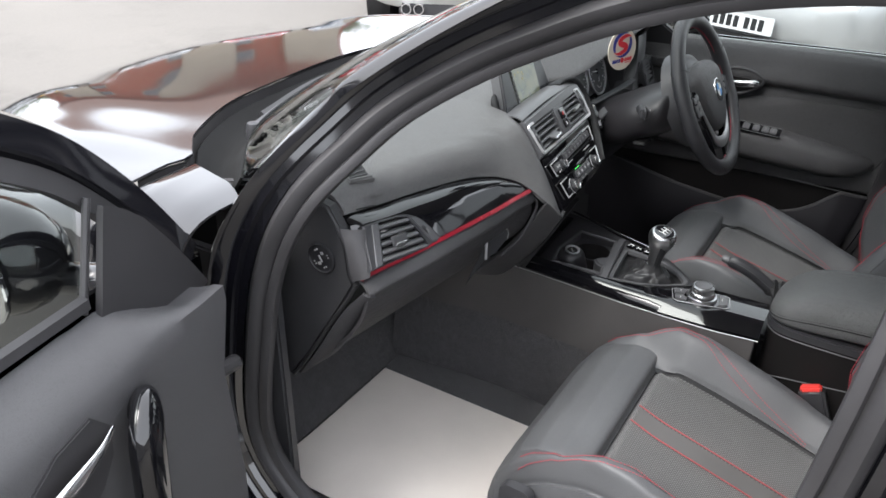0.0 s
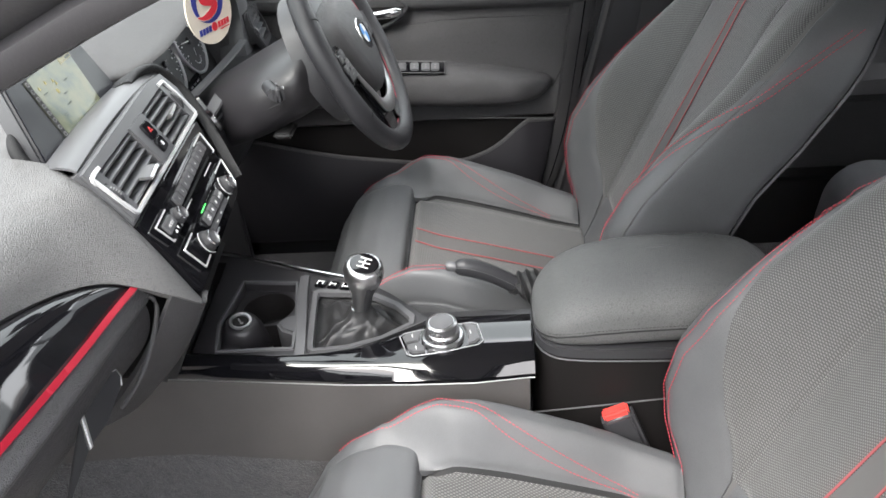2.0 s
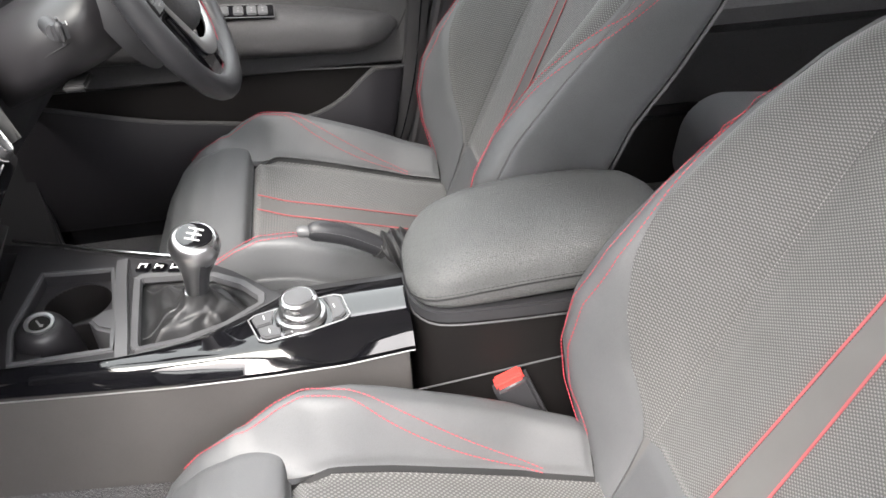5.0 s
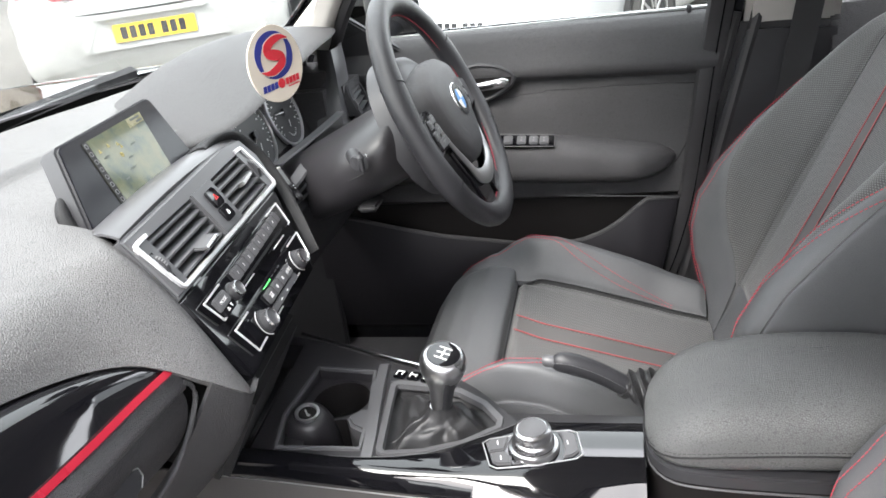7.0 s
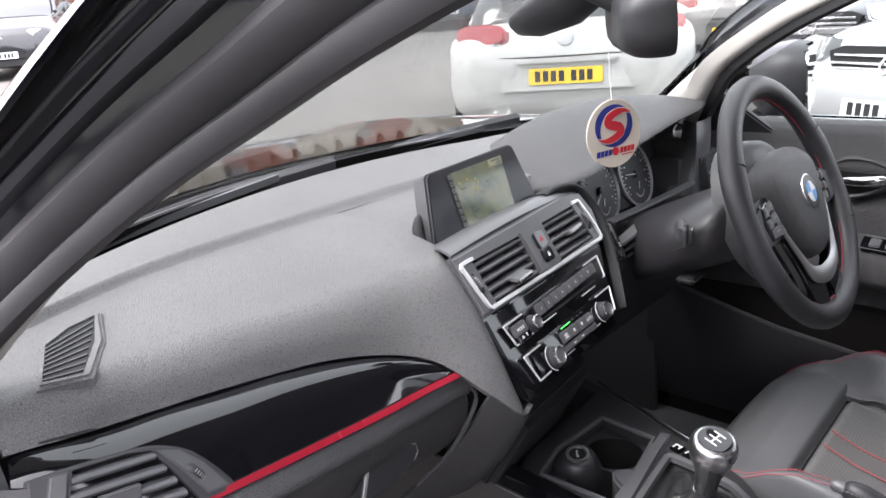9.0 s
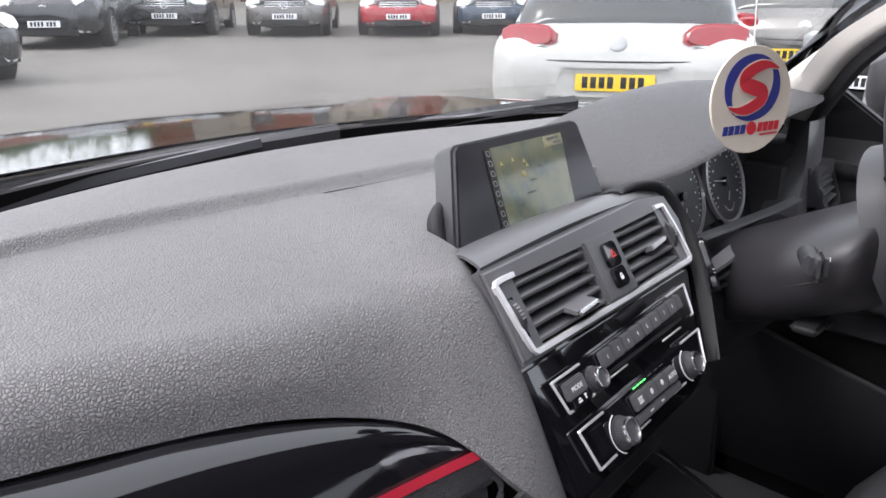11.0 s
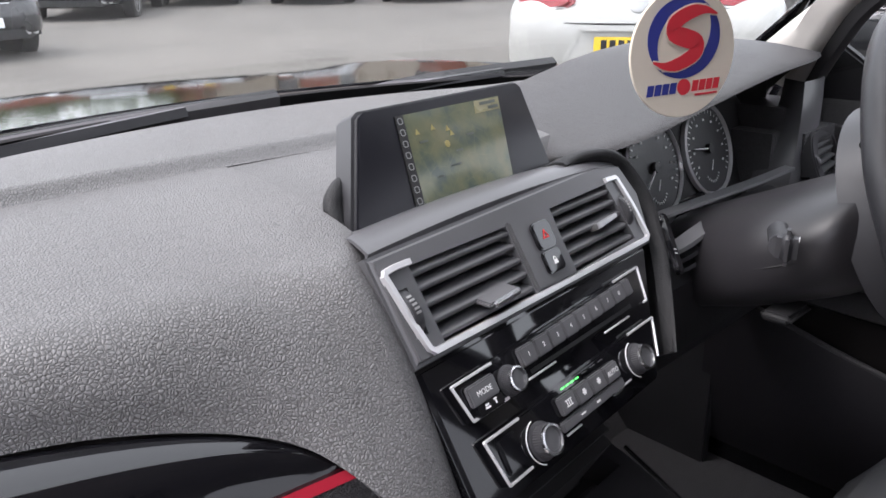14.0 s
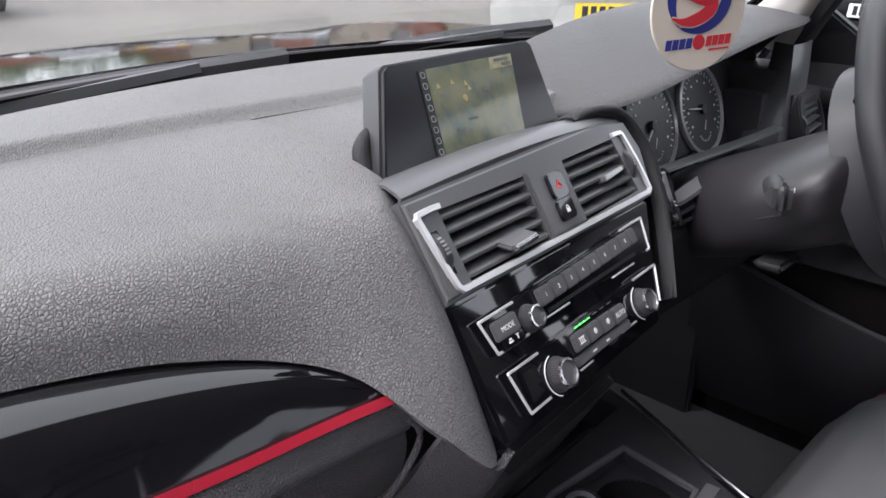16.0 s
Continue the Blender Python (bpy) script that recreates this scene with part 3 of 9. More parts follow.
def wiper(points, pivot):
    ob = thing("windscreen_wiper", "black windscreen wiper resting at the foot of the glass", "wiper", pivot, "windscreen wipers")
    o = V(*pivot)
    arm = spline(points, 24) - o
    part("arm", sweep_bm(arm, [(-0.009, -0.004), (0.009, -0.004), (0.006, 0.006), (-0.006, 0.006)]), M_PLASTIC, ob)
    bl = spline([arm[6] + V(-0.05, 0.006, -0.01), arm[14] + V(0, 0.012, 0), arm[-1] + V(0.12, 0.0, 0.0)], 30)
    part("blade", sweep_bm(bl, [(-0.006, -0.010), (0.006, -0.010), (0.008, 0.004), (-0.002, 0.012), (-0.008, 0.004)]), M_RUBBER, ob)
    part("pivot_cap", turned_bm([(0.0, 0.016), (0.012, 0.014), (0.016, 0.0), (0.016, -0.02)], 16), M_PLASTIC, ob)


wiper([(-0.46, 0.655, 0.990), (-0.30, 0.690, 1.004), (-0.05, 0.712, 1.018)], (-0.46, 0.655, 0.985))
wiper([(0.10, 0.752, 0.990), (0.28, 0.705, 1.010), (0.42, 0.660, 1.020)], (0.10, 0.752, 0.985))


# ---- the passenger door, swung open ----
D = V(-0.96, -0.28, 0)
D /= np.linalg.norm(D)
DN = V(0.28, -0.96, 0) / np.linalg.norm(V(0.28, -0.96, 0))  # towards the cabin side of the door
DO = V(-0.872, 0.352, 0)
door = thing("passenger_door", "open black front passenger door with dark grey trim and window", "car door", (-0.86, 0.42, 0.36))
DB = V(-0.86, 0.42, 0.36)


def dpt(s, z, out=0.0):
    """A point of the door: s from the hinge edge, height, and how proud of the trim."""
    return DO + D * s + DN * out + V(0, 0, z) - DB


rows = []
for z, o in ((0.36, -0.035), (0.40, -0.004), (0.50, 0.0), (0.62, 0.004), (0.70, 0.0), (0.80, -0.006), (0.90, -0.004), (0.918, -0.005), (0.930, -0.010), (0.945, -0.020), (0.962, -0.038), (0.978, -0.066)):
    rows.append([dpt(s, (z if z < 0.91 else 0.91 + np.interp(s, [-0.05, 0.05, 0.15, 1.0], [0.012, 0.016, 0.0, 0.0]) + (z - 0.91) * np.interp(s, [-0.05, 0.0, 0.04, 0.10, 0.16, 1.0], [-0.30, -0.30, 0.0, 0.62, 0.78, 1.0])), o) for s in np.linspace(-0.055 if z > 0.85 else -0.03, 1.02, 60)])
part("door_card", shell_bm(rows, 0.006), M_DOOR, door, "dark grey grained door trim", sharp=60)
rows = [[dpt(s, z + 0.04 * s, o) for s in np.linspace(-0.01, 1.03, 30)] for z, o in ((0.975, -0.075), (0.93, -0.14), (0.80, -0.17), (0.60, -0.185), (0.42, -0.165), (0.34, -0.12), (0.34, -0.035))]
part("outer_skin", shell_bm(rows, 0.004), M_PAINT, door, "glossy black outer door panel")
part("front_edge", prism_bm([(0, -0.04), (-0.16, -0.10), (-0.17, 0.30), (-0.14, 0.48), (-0.075, 0.505), (-0.02, 0.505), (-0.005, 0.2)], 0.004, basis(dpt(0.0, 0.38), DN, (0, 0, 1))), M_PAINT, door, "painted front edge of the door")
for zz in (0.52, 0.80):
    part("hinge", join(box_bm((0.05, 0.03, 0.05), Matrix.Translation(dpt(-0.02, zz, -0.07)), 0.004), turned_bm([(0.009, -0.035), (0.009, 0.035)], 12, Matrix.Translation(dpt(-0.05, zz, -0.06)))), M_PLASTIC, door, "steel door hinge")
part("check_strap", tube_bm(spline([dpt(0.0, 0.77, -0.06), dpt(-0.05, 0.775, -0.03), dpt(-0.09, 0.77, -0.02)], 12), 0.012, 8), M_RUBBER, door, "ribbed rubber cable sleeve")
# window frame and panes
fr = spline([dpt(-0.098, 0.935, -0.095), dpt(-0.025, 1.040, -0.105), dpt(0.065, 1.135, -0.11), dpt(0.14, 1.186, -0.115), dpt(0.24, 1.238, -0.118), dpt(0.42, 1.297, -0.122), dpt(0.70, 1.338, -0.13), dpt(1.0, 1.348, -0.135)], 50)
part("window_frame", sweep_bm(fr, [(-0.030, -0.012), (-0.022, 0.020), (0.004, 0.026), (0.022, 0.012), (0.028, -0.010), (0.010, -0.024), (-0.014, -0.024)]), M_PAINT, door, "black door window frame")
fr2 = np.array([p + DN * 0.012 - V(0, 0, 0.032) + D * 0.012 for p in fr])
part("frame_seal", sweep_bm(fr2, [(-0.014, -0.012), (-0.010, 0.012), (0.010, 0.014), (0.016, -0.004), (0.004, -0.014)]), M_RUBBER, door, "rubber window channel")
part("belt_seal", sweep_bm(spline([dpt(0.115, 0.982, -0.066), dpt(0.6, 0.998, -0.066), dpt(1.02, 1.0, -0.066)], 20), [(-0.008, -0.006), (-0.007, 0.006), (0.003, 0.009), (0.008, 0.003), (0.007, -0.006)]), M_RUBBER, door, "rubber belt seal below the glass")
g = np.array([[dpt(s + 0.055 * (1 - t) * (1 - k / 23), 0.975 + (np.interp(s, [0.055, 0.10, 0.176, 0.28, 0.48, 0.75, 1.0], [1.085, 1.135, 1.175, 1.218, 1.27, 1.305, 1.315]) - 0.975) * t, -0.078 - 0.025 * t) for k, s in enumerate(np.linspace(0.058, 1.0, 24))] for t in np.linspace(0, 1, 8)])
pane = part("window_pane", shell_bm(g, 0.004), M_GLASS, door, "clear side window glass")
pane.visible_shadow = False
part("mirror_sail", prism_bm([(0.112, 0.950), (0.070, 1.084), (0.040, 1.068), (0.009, 1.043), (-0.031, 0.994), (-0.071, 0.938), (-0.100, 0.895), (-0.016, 0.880), (0.060, 0.900)], 0.014, basis(dpt(0.0, 0.0, -0.052), D, (0, 0, 1)), 0.006, 3), M_CAPDOOR, door, "dark triangular mirror base cover")
part("glass_edge", tube_bm(np.array([dpt(0.064, 1.088, -0.078), dpt(0.118, 0.968, -0.068)]), 0.005, 8), M_RUBBER, door)
# armrest recess, grip and handle
part("pull_bezel", prism_bm([(0.162, 0.893), (0.105, 0.884), (0.071, 0.862), (0.060, 0.845), (0.058, 0.790), (0.104, 0.762), (0.120, 0.66), (0.160, 0.62), (0.225, 0.64), (0.235, 0.80), (0.205, 0.88)], 0.004, basis(dpt(0.0, 0.0, -0.002), D, (0, 0, 1)) @ Matrix.Diagonal((1, 1, -1, 1)), 0.0016, 2), M_DOOR, door, "moulded plate behind the pull handle")
grip = spline([dpt(0.138, 0.872, 0.0), dpt(0.158, 0.886, 0.026), dpt(0.180, 0.866, 0.038), dpt(0.188, 0.82, 0.040), dpt(0.192, 0.74, 0.036), dpt(0.198, 0.64, 0.024), dpt(0.205, 0.57, 0.0)], 40)
part("pull_handle", tube_bm(grip, 0.024, 14, 0.7, tuple(DN)), M_GLOSS, door, "piano black curved pull handle")
part("handle_bezel", prism_bm([(0.190, 0.885), (0.215, 0.914), (0.266, 0.908), (0.304, 0.889), (0.42, 0.86), (0.42, 0.80), (0.30, 0.79), (0.22, 0.82), (0.195, 0.85)], 0.005, basis(dpt(0.0, 0.0, 0.0), D, (0, 0, 1)) @ Matrix.Diagonal((1, 1, -1, 1)), 0.002, 2), M_CAPDOOR, door, "oval handle recess")
part("door_handle", tube_bm(spline([dpt(0.192, 0.884, 0.008), dpt(0.235, 0.882, 0.020), dpt(0.31, 0.878, 0.024), dpt(0.40, 0.870, 0.010)], 20), np.interp(np.linspace(0, 1, 20), [0, 0.4, 1], [0.003, 0.010, 0.006]), 10, 0.6, tuple(DN)), M_CHROME, door, "chrome inner door handle")
part("armrest", box_bm((0.52, 0.07, 0.07), basis(dpt(0.62, 0.70, 0.03), D, DN), 0.022, 3), M_DASHLOW, door, "padded door armrest")
part("door_pocket", box_bm((0.74, 0.05, 0.14), basis(dpt(0.44, 0.46, 0.02), D, DN), 0.02, 3), M_PLASTIC, door, "moulded door pocket")
# door mirror
mh = dpt(0.10, 1.03, -0.20)
part("mirror_arm", tube_bm(spline([dpt(0.03, 0.96, -0.10), dpt(0.035, 0.955, -0.16), dpt(0.045, 0.965, -0.22)], 10), 0.022, 10), M_PAINT, door)
bmh = bmesh.new()
bmesh.ops.create_uvsphere(bmh, u_segments=24, v_segments=16, radius=1)
bmh.transform(basis(dpt(0.055, 0.985, -0.25), DN, (0, 0, 1)) @ Matrix.Diagonal((0.105, 0.078, 0.075, 1)))
mirror = part("door_mirror", bmh, M_PAINT, door, "black door mirror housing")
part("mirror_glass", prism_bm(rounded(0.165, 0.115, 0.045), 0.006, basis(dpt(0.118, 0.985, -0.25), DN, (0, 0, 1)), 0.002), M_MIRROR, mirror, "mirror glass")

# ---- driver's side: door trim, pillar, belt, rear door ----
ddoor = thing("driver_door", "closed driver's door with dark grey trim and red stitching", "car door", (0.80, 0.0, 0.34))
DD = V(0.80, 0.0, 0.34)


def insert_top(y):
    return float(np.interp(y, [-0.36, -0.30, -0.20, -0.10, 0.015, 0.06, 0.20, 0.46], [0.874, 0.877, 0.878, 0.878, 0.868, 0.862, 0.850, 0.842]))


def card_row(y):
    """The trim's section at y: window sill, rolled upper pad, hollow, stitched insert."""
    zi, zs = insert_top(y), 0.904 + 0.010 * (y + 0.36) / 0.38
    return [(0.788, 0.992), (0.775, 0.994), (0.762, 0.990), (0.752, 0.978), (0.745, 0.960), (0.739, 0.940), (0.734, zs + 0.016), (0.733, zs + 0.007), (0.737, zs), (0.747, zs - 0.006), (0.753, zs - 0.012), (0.754, zi + 0.005), (0.7515, zi + 0.0015), (0.7550, zi - 0.0005), (0.7560, zi - 0.0025), (0.7490, zi - 0.006), (0.7460, zi - 0.014), (0.7450, 0.835), (0.7470, 0.80), (0.7490, 0.76), (0.7490, 0.72), (0.7440, 0.700), (0.7410, 0.680), (0.7420, 0.662), (0.7560, 0.655)]


def rear_edge(z):
    """The slanting rear edge of the front door."""
    return -0.297 - 0.225 * (z - 0.5)


g = [[V(x, 0.46 + (rear_edge(z) - 0.46) * v, z) - DD for x, z in card_row(0.46 - 0.865 * v)] for v in np.linspace(0, 1, 80)]
part("door_card", shell_bm([r[::-1] for r in g], 0.006), M_DASHLOW, ddoor, "dark grey grained door trim")
part("lower_card", shell_bm([[V(0.752, y, z) - DD for y in np.linspace(0.46, rear_edge(z), 20)] for z in np.linspace(0.36, 0.66, 6)], 0.01), M_BOX, ddoor, "lower door trim behind the pocket, darkened for shade")
part("outer_skin", box_bm((0.03, 0.95, 0.70), Matrix.Translation(V(0.885, 0.02, 0.64) - DD), 0.012), M_PAINT, ddoor, "glossy black outer door panel")
part("inner_frame", box_bm((0.06, 0.90, 0.60), Matrix.Translation(V(0.825, 0.02, 0.66) - DD)), M_DARK, ddoor)
# seam round the insert, armrest, switches, pocket and handle
seam_ = spline([(0.36, 0.845), (0.20, 0.8495), (0.06, 0.8615), (0.015, 0.867), (-0.10, 0.8765), (-0.20, 0.8768), (-0.30, 0.8755), (-0.340, 0.871), (-0.356, 0.855), (-0.357, 0.830), (-0.348, 0.78), (-0.328, 0.735), (-0.314, 0.712)], 90)
part("insert_seam", tube_bm(np.array([V(0.7525 if z > 0.86 else 0.7445, y, z) - DD for y, z in seam_]), 0.0021, 8), M_DARK, ddoor, "dark seam round the door insert")
for dz in (0.0, 0.0045):
    st = np.array([V(0.7438 + 0.0008 * (dz > 0), y, float(np.interp(y, [-0.36, -0.27, -0.16, -0.05, 0.03, 0.20, 0.36], [0.847, 0.851, 0.852, 0.847, 0.843, 0.828, 0.818])) + dz) - DD for y in np.linspace(0.30, -0.352, 80)])
    part("red_stitching", stitches_bm(st, 0.0060, 0.0044, 0.0010), M_THREAD, ddoor, "red stitching on the door insert")
g = []
for t in np.linspace(0, 1, 22):
    a_ = math.pi * t
    row = []
    for y in np.linspace(0.40, -0.314, 56):
        zt = np.interp(y, [-0.314, -0.30, -0.285, -0.19, -0.085, 0.022, 0.40], [0.738, 0.748, 0.754, 0.772, 0.786, 0.794, 0.812])
        zl = np.interp(y, [-0.314, -0.30, -0.283, -0.22, -0.11, 0.02, 0.40], [0.730, 0.713, 0.702, 0.694, 0.696, 0.704, 0.715])
        w = 0.060 * min(1.0, max(0.02, (y + 0.318) / 0.075)) ** 0.55
        row.append(V(0.750 - w * math.sin(a_) ** 0.55, y, (zt + zl) / 2 - (zt - zl) / 2 * math.copysign(abs(math.cos(a_)) ** 0.75, math.cos(a_)) * -1) - DD)
    g.append(row)
part("armrest", shell_bm(g, 0.004), M_DASHLOW, ddoor, "padded door armrest")
sp_ = Matrix.Translation(V(0.7045, -0.032, 0.7900) - DD) @ pose(0, 0, 0, 4.5, -24, 0)
sw = part("switch_panel", box_bm((0.034, 0.112, 0.006), sp_, 0.002), M_GLOSS, ddoor, "window switch panel")
for y in (0.034, 0.008, -0.016, -0.036):
    part("window_switch", box_bm((0.024, 0.018, 0.007), sp_ @ pose(0, y, 0.003), 0.002), M_SATIN, sw)
    for q in (-0.006, 0.006):
        if y < 0.03:
            part("switch_mark", box_bm((0.0020, 0.0032, 0.0012), sp_ @ pose(q * 0.6, y, 0.0062)), M_DIMTEXT, sw)
part("switch_rim", tube_bm(np.array([tuple(sp_ @ Vector((x, y, 0.003))) for x, y in rounded(0.035, 0.113, 0.003, 3) + rounded(0.035, 0.113, 0.003, 3)[:1]]), 0.0008, 6, cap=False), M_SATIN, sw)
part("card_groove", tube_bm(np.array([V(0.7405, y, 0.646 + 0.018 * (y + 0.321) / 0.35) - DD for y in np.linspace(0.30, -0.330, 20)]), 0.0016, 6), M_SATIN, ddoor, "thin ledge above the door pocket")
g = []
for k, t in enumerate(np.linspace(0, 1, 14)):
    row = []
    for y in np.linspace(0.44, -0.345, 60):
        top = np.interp(y, [-0.345, -0.262, -0.241, -0.209, -0.176, -0.137, -0.082, -0.02, 0.054, 0.158, 0.239, 0.346, 0.44], [0.645, 0.655, 0.638, 0.609, 0.587, 0.571, 0.560, 0.563, 0.574, 0.588, 0.606, 0.634, 0.655])
        fat = 0.046 * min(1.0, max(0.02, (y + 0.350) / 0.10)) ** 0.6
        z = 0.36 + (top - 0.36) * t
        row.append(V(0.744 - fat * math.sin(math.pi * min(1.0, 0.10 + t * 0.62)) ** 0.7, max(y, rear_edge(z) + 0.004), z) - DD)
    g.append(row)
part("pocket_rim", tube_bm(np.array(g[-1]) + V(0.004, 0, 0), 0.0050, 10), M_DASHLOW, ddoor, "rounded rim of the door pocket")
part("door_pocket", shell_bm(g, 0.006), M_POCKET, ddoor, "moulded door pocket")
hr = [V(0.7300, y, z) - DD for y, z in spline([(0.090, 0.925), (0.062, 0.940), (0.020, 0.936), (-0.014, 0.918), (-0.008, 0.897), (0.021, 0.880), (0.056, 0.870), (0.088, 0.875), (0.104, 0.900)], 48, True)]
# no hollow is cut: a flat black plate gives its shade
part("handle_shade_plate", prism_bm([(p[1] - hr[0][1], p[2] - hr[0][2]) for p in hr], 0.030, basis(hr[0] + V(0.0012, 0, 0), (0, 1, 0), (0, 0, 1)) @ pose(0, 0, -0.001)), M_BOX, ddoor, "flat dark plate as the shade behind the handle")
part("handle_bezel", tube_bm(np.array(hr + hr[:1]), 0.0042, 8, 1.0, (1, 0, 0), cap=False), M_PLASTIC, ddoor, "dark oval handle surround")
part("door_handle", tube_bm(spline([V(0.726, 0.080, 0.898) - DD, V(0.716, 0.052, 0.901) - DD, V(0.713, 0.015, 0.905) - DD, V(0.720, -0.006, 0.907) - DD], 20), np.interp(np.linspace(0, 1, 20), [0, 0.3, 0.9, 1], [0.005, 0.008, 0.0095, 0.005]), 12, 0.5, (1, 0, 0)), M_CHROME, ddoor, "chrome inner door handle")
part("lock_button", turned_bm([(0.004, 0.0), (0.004, 0.024), (0.0055, 0.030), (0.003, 0.036)], 12, Matrix.Translation(V(0.768, -0.342, 0.975) - DD)), M_PLASTIC, ddoor, "black lock knob")
part("lock_bezel", turned_bm([(0.010, 0.0), (0.009, 0.004), (0.004, 0.005)], 14, Matrix.Translation(V(0.764, -0.342, 0.985) - DD)), M_PLASTIC, ddoor)
part("belt_seal", sweep_bm(np.array([V(0.785, 0.36, 0.990) - DD, V(0.785, 0.0, 0.991) - DD, V(0.785, -0.42, 0.994) - DD]), [(-0.010, -0.010), (0.010, -0.010), (0.010, 0.008), (-0.010, 0.004)]), M_RUBBER, ddoor, "rubber belt seal below the glass")
part("chrome_strip", sweep_bm(np.array([V(0.803, 0.36, 0.994) - DD, V(0.803, 0.0, 0.995) - DD, V(0.803, -0.42, 0.998) - DD]), [(-0.006, -0.004), (0.006, -0.004), (0.004, 0.004), (-0.004, 0.004)]), M_SILVER, ddoor)
g = np.array([[V(0.795 - 0.14 * t, y - 0.0, 0.985 + (min(1.30, 1.02 + (0.36 - y) * 0.62) - 0.985) * t) - DD for y in np.linspace(0.33, -0.42, 20)] for t in np.linspace(0, 1, 10)])
pane = part("window_pane", shell_bm(g, 0.004), M_GLASS, ddoor, "clear driver's window")
pane.visible_shadow = False
part("mirror_sail", prism_bm([(0.0, 0.0), (0.22, 0.0), (0.06, 0.125), (0.0, 0.03)], 0.012, basis(V(0.76, 0.40, 0.965) - DD, (0, -1, 0), (-0.25, 0, 1)), 0.004), M_PLASTIC, ddoor, "black triangular mirror base cover")
# driver's door mirror
part("mirror_arm", tube_bm(spline([V(0.80, 0.26, 0.985) - DD, V(0.88, 0.26, 0.99) - DD, V(0.96, 0.25, 1.02) - DD], 10), 0.024, 10), M_PAINT, ddoor)
bmh = bmesh.new()
bmesh.ops.create_uvsphere(bmh, u_segments=28, v_segments=16, radius=1)
for v in bmh.verts:
    v.co.x = math.copysign(abs(v.co.x) ** 0.6, v.co.x)
    v.co.z = math.copysign(abs(v.co.z) ** 0.65, v.co.z)
bmesh.ops.delete(bmh, geom=[v for v in bmh.verts if v.co.y < -0.45], context="VERTS")
bmh.transform(Matrix.Translation(V(1.00, 0.255, 1.05) - DD) @ pose(0, 0, 0, 0, 0, 12) @ Matrix.Diagonal((0.110, 0.085, 0.078, 1)))
mirror = part("door_mirror", bmh, M_PLASTIC, ddoor, "black door mirror housing")
part("mirror_glass", prism_bm(rounded(0.195, 0.135, 0.04), 0.006, basis(V(1.006, 0.222, 1.05) - DD, (0.978, 0.208, 0), (0, 0.05, 1)), 0.002), M_MIRROR, mirror, "mirror glass")

# centre pillar with its belt
pil = thing("centre_pillar", "centre pillar trimmed in dark plastic below pale grey cloth", "pillar", (0.80, -0.52, 0.3))
PO = V(0.80, -0.52, 0.3)
part("lower_trim", prism_bm([(-0.240, 0.0), (0.12, 0.0), (0.10, 0.45), (0.085, 0.665), (-0.085, 0.675), (-0.140, 0.45)], 0.05, basis(V(0.79, -0.515, 0.30) - PO, (0, -1, 0), (0, 0, 1)), 0.012), M_PLASTIC, pil, "dark plastic pillar trim")
part("upper_trim", prism_bm([(-0.08, 0.0), (0.08, 0.0), (0.075, 0.40), (-0.075, 0.40)], 0.04, basis(V(0.785, -0.515, 0.975) - PO, (0, -1, 0), (-0.35, 0, 1)), 0.012), M_LINER, pil, "pale grey pillar trim")
belt = spline([V(0.60, -0.545, 1.30) - PO, V(0.70, -0.530, 1.0) - PO, V(0.722, -0.505, 0.75) - PO, V(0.73, -0.50, 0.42) - PO], 30)
part("seat_belt", sweep_bm(belt, [(-0.0008, -0.023), (0.0008, -0.023), (0.0008, 0.023), (-0.0008, 0.023)], up=(0, 1, 0)), varied("belt_webbing", (0.035, 0.035, 0.037), 0.7, fine=900), pil, "black seat belt webbing")
part("belt_tongue", join(box_bm((0.012, 0.055, 0.022), Matrix.Translation(V(0.715, -0.50, 0.742) - PO), 0.004), box_bm((0.004, 0.03, 0.03), Matrix.Translation(V(0.712, -0.50, 0.725) - PO), 0.001)), M_SILVER, pil, "metal belt tongue")
for s, yy in ((1, -0.013), (1, -0.050)):
    part("pillar_seal", tube_bm(np.array([V(0.748, rear_edge(z) + yy, z) - PO for z in np.linspace(0.38, 0.995, 14)]), 0.011, 8), M_RUBBER, pil)
# rear doors and rear seats, dark behind the front seats
for s in (-1, 1):
    rd = thing("rear_door", "closed rear door with dark grey trim", "car door", (X0 + s * 0.78, -1.0, 0.34), "rear doors")
    RO = V(X0 + s * 0.78, -1.0, 0.34)
    gg = [[V(X0 + s * (xx - 0.0), y, z) - RO for y in np.linspace(-0.58, -1.55, 24)] for z, xx in ((0.36, 0.72), (0.55, 0.70), (0.66, 0.69), (0.69, 0.655), (0.72, 0.66), (0.74, 0.70), (0.80, 0.725), (0.84, 0.705), (0.93, 0.715), (0.99, 0.745), (1.0, 0.77))]
    part("door_card", shell_bm(gg if s > 0 else [r[::-1] for r in gg], 0.01), M_DASHLOW, rd, "dark grey grained door trim")
    part("outer_skin", box_bm((0.03, 1.0, 0.70), Matrix.Translation(V(X0 + s * 0.86, -1.03, 0.65) - RO), 0.012), M_PAINT, rd, "glossy black outer door panel")
    gg = np.array([[V(X0 + s * (0.77 - 0.14 * t), y, 1.0 + 0.29 * t * (1 - 0.5 * max(0, (-1.2 - y) / 0.4) ** 2)) - RO for y in np.linspace(-0.62, -1.5, 20)] for t in np.linspace(0, 1, 8)])
    pane = part("window_pane", shell_bm(gg if s > 0 else gg[:, ::-1], 0.004), M_TINTED, rd, "dark tinted rear side window")
    pane.visible_shadow = False
rs = thing("rear_bench", "dark grey rear bench seat", "seat", (X0, -1.25, 0.32))
